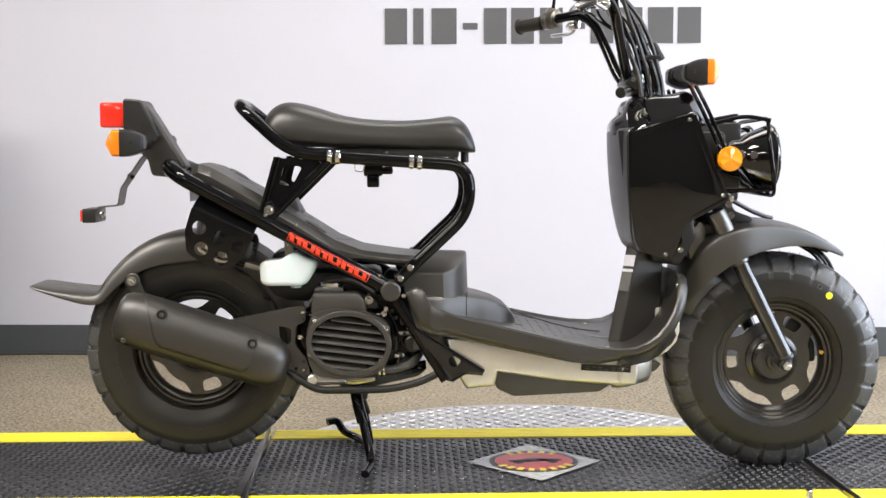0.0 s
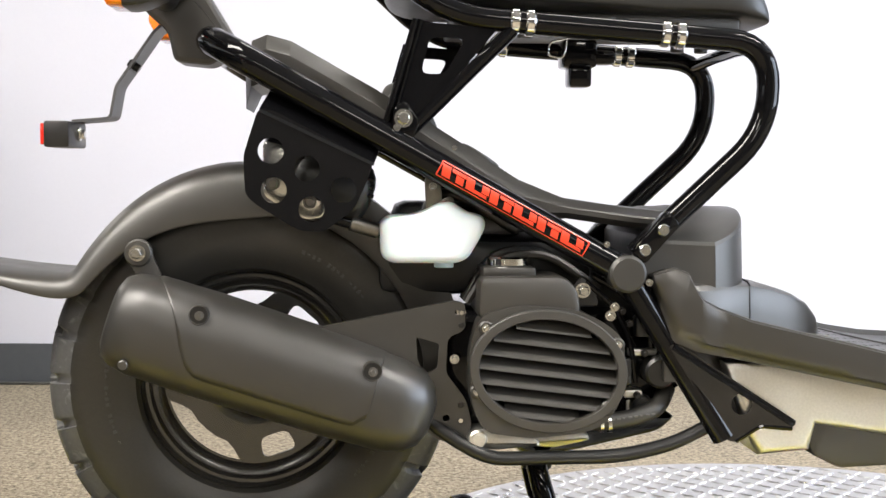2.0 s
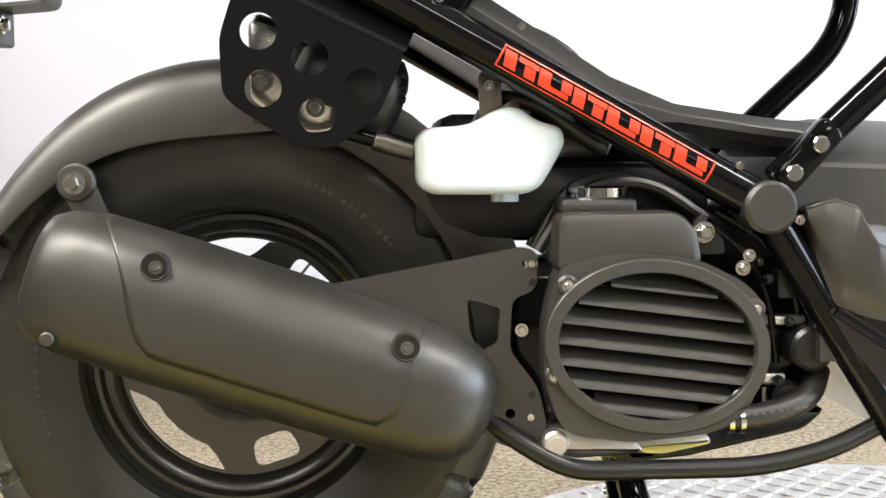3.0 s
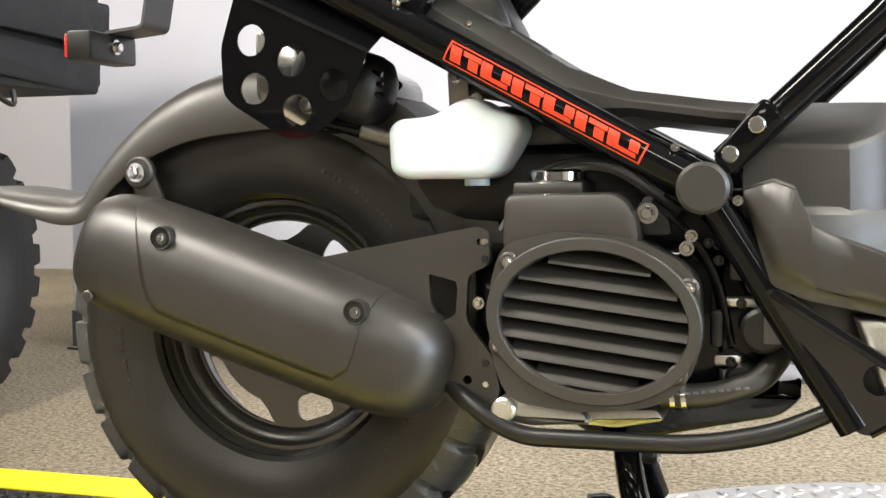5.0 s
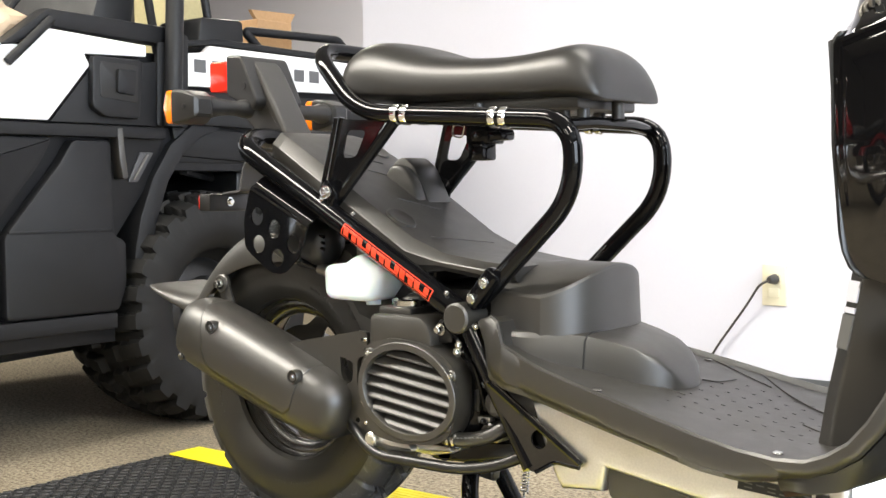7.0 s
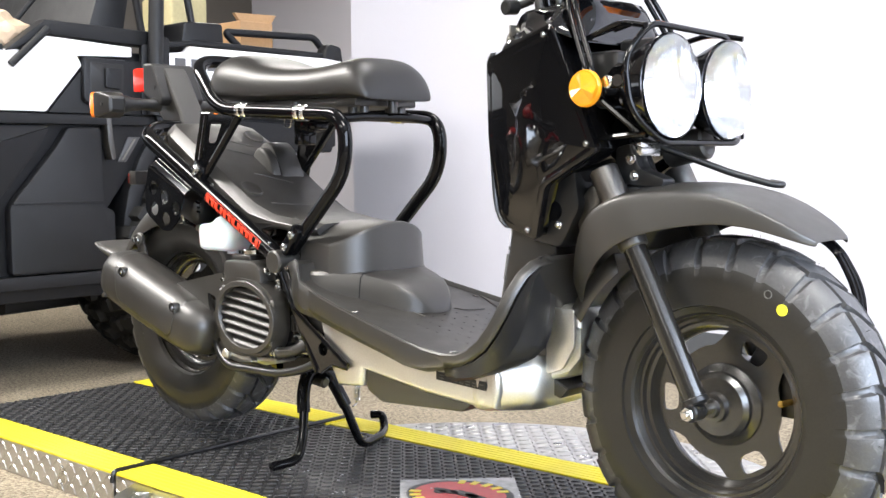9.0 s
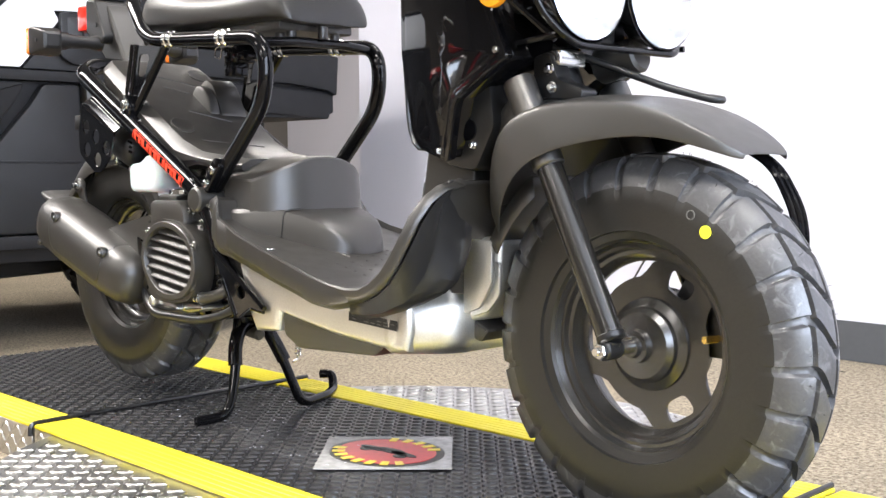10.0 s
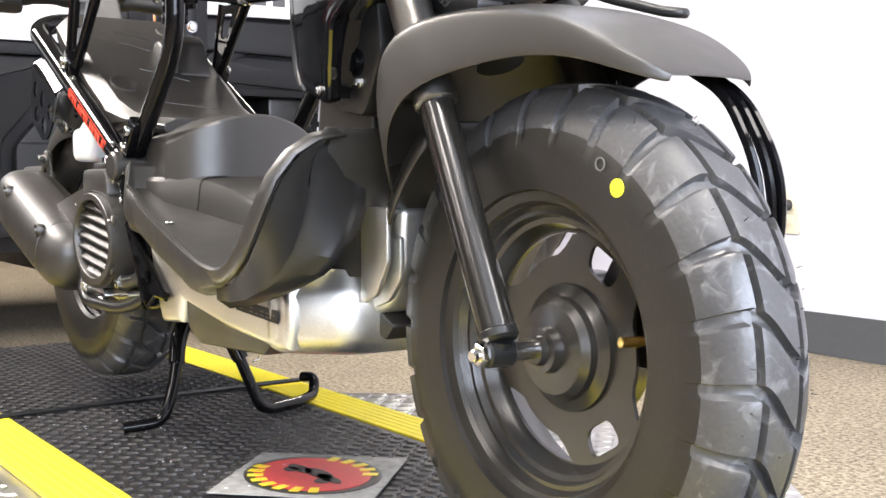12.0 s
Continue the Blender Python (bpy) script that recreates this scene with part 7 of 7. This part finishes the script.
bm = bmesh.new()
box(bm, (-2.4, 0.66, 0.64), (UX - 0.03, 1.40, 0.70), 0.01)
box(bm, (-2.4, 1.36, 0.64), (UX - 0.03, 1.41, 0.95), 0.01)
part("bed_floor", bm, UTV_BLACK, bed)
upart("bed_front_box", rounded([(0.775, 0.95), (0.950, 0.955), (0.945, 1.055), (0.79, 1.05)], 0.015), UX - 0.26, UX - 0.07, UTV_BLACK, 0.01, parent=bed)
bm = bmesh.new()
sweep(bm, rounded_path([(UX - 0.09, 1.02, 0.985), (UX - 0.09, 0.965, 1.030), (UX - 0.09, 1.36, 1.040), (UX - 0.09, 1.42, 0.98)], 0.02), 0.013, n=10)
part("bed_bar", bm, UTV_BLACK, bed)
# lettering replaced by plain bars
for k in range(8):
    y0 = 0.70 + k * 0.062
    bm = bmesh.new()
    prism(bm, [(y0, 0.885), (y0 + 0.040, 0.885), (y0 + 0.040, 0.92), (y0, 0.92)], UX + 0.004, UX + 0.0055, axes="yz")
    part("side_bar", bm, WALL_INK, utv, "dark bar where a letter was")
# chassis pieces behind the wheel
bm = bmesh.new()
box(bm, (-2.3, 0.45, 0.25), (-1.42, 1.30, 0.45), 0.02)
box(bm, (-1.5, 0.90, 0.53), (UX - 0.06, 1.02, 0.62), 0.01)
for yy in (0.62, 1.05):
    sweep(bm, [(-1.42, yy, 0.30), (-1.20, yy, 0.55)], 0.018, n=10)
part("chassis", bm, SATIN_BLACK, utv)
bm = bmesh.new()
arch = [(0.500, 0.30), (0.512, 0.42), (0.530, 0.50), (0.570, 0.60), (0.630, 0.690), (0.700, 0.742), (0.790, 0.765)]
inner = [(0.800, 0.735), (0.735, 0.712), (0.675, 0.668), (0.620, 0.590), (0.582, 0.49), (0.560, 0.40), (0.545, 0.30)]
prism(bm, arch + inner, UX - 0.14, UX - 0.012, 0.004, axes="yz")
part("wheel_arch", bm, UTV_BLACK, utv, "moulded black arch lip", smooth=35)
# black block added to darken the gap ahead of the wheel arch
upart("hinge_recess_shade", [(0.432, 0.545), (0.535, 0.545), (0.625, 0.735), (0.445, 0.735)], UX - 0.09, UX - 0.045, PRINT_SHADE_BLACK, 0.003)
upart("hinge_strap", rounded([(0.447, 0.725), (0.464, 0.728), (0.470, 0.66), (0.478, 0.60), (0.462, 0.596), (0.452, 0.65)], 0.005), UX - 0.03, UX + 0.010, DARK_GREY, 0.003, "dark grey hinge strap")
upart("hinge_plate", rounded([(0.556, 0.736), (0.610, 0.738), (0.612, 0.702), (0.560, 0.700)], 0.004), UX - 0.04, UX - 0.012, DARK_GREY, 0.003)
upart("hinge_bar", rounded([(0.505, 0.590), (0.536, 0.590), (0.588, 0.668), (0.545, 0.668)], 0.005), UX - 0.045, UX - 0.030, ARM_GREY, 0.002, "grey steel bar")
upart("hinge_bar", [(0.518, 0.596), (0.524, 0.596), (0.570, 0.662), (0.562, 0.662)], UX - 0.0295, UX - 0.026, SATIN_METAL, 0.001, "bright ridge")
bm = bmesh.new()
cyl(bm, (UX - 0.02, 0.490, 0.716), (UX + 0.006, 0.490, 0.716), 0.010, n=14, chamfer=0.002)
part("hinge_bolt", bm, STEEL, utv)
bm = bmesh.new()
sweep(bm, rounded_path([(UX - 0.05, 1.00, 0.63), (UX - 0.02, 1.03, 0.585), (UX - 0.02, 1.07, 0.575), (UX - 0.03, 1.075, 0.61)], 0.02), 0.006, n=8)
sweep(bm, [(UX - 0.05, 0.7, 0.62), (UX - 0.2, 0.95, 0.60)], 0.012, n=8)
part("tie_hook", bm, SATIN_BLACK, utv)


OFFROAD_RUBBER = material("new_offroad_rubber", (0.0085, 0.0085, 0.0085), 0.55, bump=0.1, scale=200, vary=0.2, spec=0.35)


def utv_wheel(cy):
    w = new("vehicle_wheel")
    w.parent = utv
    cx0, cx1, r, cz = UX - 0.30, UX - 0.02, 0.322, FLOOR + 0.321
    bm = bmesh.new()
    pitches, steps = 26, 14
    rows = []
    wall = cx1 + 0.05
    mid, hw = (cx0 + wall) / 2, (wall - cx0) / 2
    for k in range(pitches * steps):
        a = 2 * math.pi * k / (pitches * steps)
        v = k / steps
        row = []
        prof = [(0.165, 0.80), (0.185, 0.93), (0.235, 1.0), (0.27, 0.97)]
        pts = [(rr, -ww) for rr, ww in prof]
        for i in range(29):
            u = i / 14 - 1
            d = abs(((v + 0.35 * abs(u) + (0.5 if u > 0 else 0)) % 1.0) - 0.5)
            h = 0.020 * smooth(0.17, 0.22, d) if abs(u) > 0.08 and not 0.46 < abs(u) < 0.56 else 0.0
            pts.append((r - 0.018 - 0.022 * abs(u) ** 3 + h, u * 0.95))
        pts += [(rr, ww) for rr, ww in prof[::-1]]
        rows.append([bm.verts.new((mid + ww * hw, cy + rr * math.cos(a), cz + rr * math.sin(a))) for rr, ww in pts])
    n = len(rows)
    for k in range(n):
        p, q = rows[k], rows[(k + 1) % n]
        for j in range(len(p) - 1):
            bm.faces.new((p[j], p[j + 1], q[j + 1], q[j]))
    part("tyre", bm, OFFROAD_RUBBER, w, "chunky black off-road tyre", smooth=40)
    bm = bmesh.new()
    rows = []
    for rr, dx in ((0.170, 0.045), (0.166, 0.020), (0.164, 0.0), (0.160, -0.004), (0.150, -0.03), (0.135, -0.04), (0.125, -0.03), (0.085, -0.025), (0.075, -0.012), (0.05, -0.010), (0.045, 0.01), (0.0, 0.012)):
        rows.append([(cx1 - 0.028 + dx, cy + rr * math.cos(t), cz + rr * math.sin(t)) for t in np.linspace(0, 2 * math.pi, 40, endpoint=False)])
    skin(bm, [[Vector(p) for p in row] for row in rows], caps=False)
    part("rim", bm, SATIN_BLACK, w, smooth=40)
    for k in range(4):
        t = k * math.pi / 2 + 0.6
        bm = bmesh.new()
        cyl(bm, (cx1 - 0.04, cy + 0.058 * math.cos(t), cz + 0.058 * math.sin(t)), (cx1 - 0.018, cy + 0.058 * math.cos(t), cz + 0.058 * math.sin(t)), 0.011, 0.009, n=6, chamfer=0.002)
        part("wheel_nut", bm, CHROME, w)
    bm = bmesh.new()
    cyl(bm, (cx1 - 0.03, cy, cz), (cx1 - 0.004, cy, cz), 0.02, 0.017, n=20, chamfer=0.003)
    part("hub_cap", bm, CHROME, w)


utv_wheel(0.782)
utv_wheel(-1.0)

# things in the vehicle
CARDBOARD = material("brown_cardboard", (0.42, 0.25, 0.12), 0.8, bump=0.2, scale=120, vary=0.12)
PAPER = material("crumpled_brown_paper", (0.50, 0.38, 0.26), 0.7, bump=0.4, scale=60, vary=0.15)
BLUE = material("blue_cloth", (0.12, 0.20, 0.42), 0.8, bump=0.3, scale=200, vary=0.15)
bm = bmesh.new()
box(bm, (-1.46, 1.07, 0.670), (-1.28, 1.215, 1.09), 0.004)
prism(bm, [(1.07, 1.09), (1.215, 1.09), (1.235, 1.12), (1.05, 1.115)], -1.30, -1.285, axes="yz")
tagged(part("cardboard_box", bm, CARDBOARD, smooth=0), "open brown cardboard box in the cargo bed", "box")
YELLOWED = material("pale_yellow_carton", (0.42, 0.37, 0.20), 0.7, bump=0.2, scale=90, vary=0.12)
bm = bmesh.new()
box(bm, (-1.80, 1.00, 0.670), (-1.60, 1.16, 1.21), 0.012, 3)
tagged(part("yellow_carton", bm, YELLOWED, smooth=30), "pale yellow carton standing in the cargo bed", "carton")
bm = bmesh.new()
bmesh.ops.create_icosphere(bm, subdivisions=4, radius=1)
for v in bm.verts:
    nse = noise.noise(v.co * 1.7) * 0.25 + noise.noise(v.co * 5) * 0.10
    v.co = Vector((-1.27 + v.co.x * 0.13 * (1 + nse), 0.135 + v.co.y * 0.13 * (1 + nse), 0.955 + max(v.co.z, -0.45) * 0.085 * (1 + nse)))
tagged(part("paper_bag", bm, PAPER, smooth=25), "crumpled brown paper bag on the vehicle's seat", "bag")
bm = bmesh.new()
bmesh.ops.create_icosphere(bm, subdivisions=3, radius=1)
for v in bm.verts:
    v.co = Vector((-1.24 + v.co.x * 0.07, 0.05 + v.co.y * 0.07, 0.945 + max(v.co.z, -0.5) * 0.045 * (1 + 0.3 * noise.noise(v.co * 3))))
tagged(part("folded_cloth", bm, BLUE, smooth=40), "blue folded cloth beside the paper bag", "cloth")

# ---- wall things ----
WT = math.degrees(math.atan(-0.06))
number = thing("wall_lettering", "row of dark grey bars, painted numerals on the wall", "wall lettering", (0, wall_y(0), 0), WT)
SPANS = ((683, 722, 1), (733, 751, 1), (765, 809, 1), (820, 846, 0), (857, 897, 1), (905, 945, 1), (955, 995, 1), (1008, 1034, 0), (1044, 1084, 1), (1094, 1134, 1), (1144, 1188, 1), (1196, 1236, 1))
for a, b, tall in SPANS:
    xa, xb = 0.400 + (a - 683) * 0.002058, 0.400 + (b - 683) * 0.002058
    bm = bmesh.new()
    z0, z1 = (1.062, 1.190) if tall else (1.114, 1.137)
    box(bm, (xa, -0.0035, z0), (xb, -0.0005, z1), 0.0005, 1)
    part("numeral_bar" if tall else "dash_bar", bm, WALL_INK, number)
outlet = thing("power_outlet", "ivory wall outlet with a black plug", "outlet", (0.081, wall_y(0.081), 0.286), WT)
bm = bmesh.new()
box(bm, (-0.036, -0.007, -0.058), (0.036, -0.0005, 0.058), 0.003)
part("face_plate", bm, PLATE_PLASTIC, outlet)
bm = bmesh.new()
box(bm, (-0.017, -0.010, -0.035), (0.017, -0.006, -0.008), 0.003)
box(bm, (-0.017, -0.010, 0.008), (0.017, -0.006, 0.035), 0.003)
part("socket", bm, PLATE_PLASTIC, outlet)
bm = bmesh.new()
cyl(bm, (0.004, -0.009, 0.018), (0.004, -0.045, 0.018), 0.015, 0.010, n=18, chamfer=0.003)
part("plug", bm, MATTE_BLACK, outlet, "black plug")
bm = bmesh.new()
sweep(bm, rounded_path([(0.004, -0.04, 0.018), (-0.02, -0.055, 0.004), (-0.07, -0.035, -0.060), (-0.18, -0.02, -0.20), (-0.25, -0.03, -0.335), (-0.32, -0.05, -0.3585)], 0.05), 0.0036, n=8)
part("lead", bm, MATTE_BLACK, outlet, "black power lead")
bm = bmesh.new()
sweep(bm, rounded_path([(-1.55, 1.80, FLOOR + 0.004), (-1.3, 1.74, FLOOR + 0.004), (-1.0, 1.79, FLOOR + 0.004), (-0.6, 1.77, FLOOR + 0.004)], 0.15), 0.004, n=8)
tagged(part("floor_cable", bm, MATTE_BLACK), "thin black cable lying along the baseboard", "cable")

# ---- ceiling lamps ----
DIFFUSER = bpy.data.materials.new("lamp_diffuser")
DIFFUSER.use_nodes = True
principled(DIFFUSER).inputs["Emission Color"].default_value = (1, 0.97, 0.92, 1)
principled(DIFFUSER).inputs["Emission Strength"].default_value = 4.0
for lx, ly, power in LAMPS:
    lamp = thing("ceiling_lamp", "recessed fluorescent ceiling lamp, lit", "ceiling lamp", (lx, ly, CEILING), group="ceiling lamps")
    bm = bmesh.new()
    box(bm, (-0.61, -0.31, -0.025), (0.61, -0.285, 0), 0.002)
    box(bm, (-0.61, 0.285, -0.025), (0.61, 0.31, 0), 0.002)
    box(bm, (-0.61, -0.285, -0.025), (-0.585, 0.285, 0), 0.002)
    box(bm, (0.585, -0.285, -0.025), (0.61, 0.285, 0), 0.002)
    part("frame", bm, WALL, lamp)
    bm = bmesh.new()
    box(bm, (-0.583, -0.283, -0.018), (0.583, 0.283, -0.004))
    part("diffuser", bm, DIFFUSER, lamp)

# ---- a motorcycle across the room, seen in the gloss of the cowl ----
bike = thing("motorcycle", "red motorcycle with chrome fittings across the showroom", "motorcycle", (-1.75, -2.75, FLOOR), 112)
BIKE_RED = material("red_metallic_paint", (0.42, 0.012, 0.014), 0.18, scale=60, vary=0.04, coat=0.8)
for wx_ in (-0.72, 0.72):
    bw = new("bike_wheel")
    bw.parent = bike
    bm = bmesh.new()
    lathe(bm, [(0.25, -0.05), (0.28, -0.06), (0.31, -0.045), (0.325, 0), (0.31, 0.045), (0.28, 0.06), (0.25, 0.05)], (wx_, 0, 0.325), n=48, closed=True)
    part("tyre", bm, RUBBER, bw)
    bm = bmesh.new()
    lathe(bm, [(0.25, -0.045), (0.235, -0.03), (0.235, 0.03), (0.25, 0.045)], (wx_, 0, 0.325), n=48)
    cyl(bm, (wx_, -0.05, 0.325), (wx_, 0.05, 0.325), 0.05, n=24)
    for k in range(10):
        a = k * math.pi / 5
        cyl(bm, (wx_, 0, 0.325), (wx_ + 0.24 * math.cos(a), 0, 0.325 + 0.24 * math.sin(a)), 0.008, n=6)
    part("rim", bm, CHROME, bw)
    bm = bmesh.new()
    rows = []
    for i in range(14):
        t = radians(15 + i * 11)
        rows.append([bm.verts.new((wx_ + r * math.cos(t), y, 0.325 + r * math.sin(t))) for y, r in ((-0.075, 0.33), (-0.06, 0.36), (0, 0.37), (0.06, 0.36), (0.075, 0.33))])
    for p, q in zip(rows, rows[1:]):
        for j in range(4):
            bm.faces.new((p[j], p[j + 1], q[j + 1], q[j]))
    part("mudguard", bm, BIKE_RED, bike)
bm = bmesh.new()
rings = []
for x, zb, zt, w in ((-0.12, 0.74, 0.80, 0.07), (-0.06, 0.72, 0.86, 0.12), (0.1, 0.72, 0.93, 0.15), (0.24, 0.74, 0.94, 0.14), (0.34, 0.78, 0.90, 0.08)):
    rings.append([Vector((x, w * math.cos(t), (zb + zt) / 2 + (zt - zb) / 2 * math.sin(t))) for t in np.linspace(0, 2 * math.pi, 20, endpoint=False)])
skin(bm, rings)
part("tank", bm, BIKE_RED, bike, smooth=60).modifiers.new("subsurf", "SUBSURF").levels = 1
bm = bmesh.new()
prism(bm, rounded([(-0.85, 0.72), (-0.80, 0.78), (-0.45, 0.74), (-0.15, 0.80), (-0.10, 0.72), (-0.5, 0.66)], 0.03), -0.13, 0.13, 0.03, 3)
part("saddle", bm, SEAT_VINYL, bike)
bm = bmesh.new()
box(bm, (-0.2, -0.16, 0.25), (0.3, 0.16, 0.68), 0.05, 3)
cyl(bm, (0.05, -0.14, 0.45), (0.05, -0.20, 0.45), 0.11, n=28, chamfer=0.01)
part("engine", bm, CHROME, bike)
for s in (-1, 1):
    bm = bmesh.new()
    cyl(bm, (0.42, s * 0.09, 0.98), (0.72, s * 0.09, 0.325), 0.024, n=14)
    part("fork_leg", bm, CHROME, bike)
    bm = bmesh.new()
    sweep(bm, rounded_path([(0.40, 0, 1.02), (0.36, s * 0.2, 1.10), (0.18, s * 0.40, 1.06)], 0.08), 0.013, n=10)
    part("handlebar", bm, CHROME, bike)
    bm = bmesh.new()
    sweep(bm, rounded_path([(0.15, s * 0.17, 0.30), (-0.2, s * 0.18, 0.22), (-0.85, s * 0.18, 0.26)], 0.05), 0.04, n=16)
    part("exhaust", bm, CHROME, bike)
bm = bmesh.new()
cyl(bm, (0.46, 0, 0.90), (0.60, 0, 0.88), 0.06, 0.09, n=28, chamfer=0.01)
part("headlamp", bm, CHROME, bike)
bm = bmesh.new()
sweep(bm, [(0.0, -0.12, 0.25), (0.02, -0.30, 0.01)], 0.012, n=10)
part("side_stand", bm, SATIN_BLACK, bike)
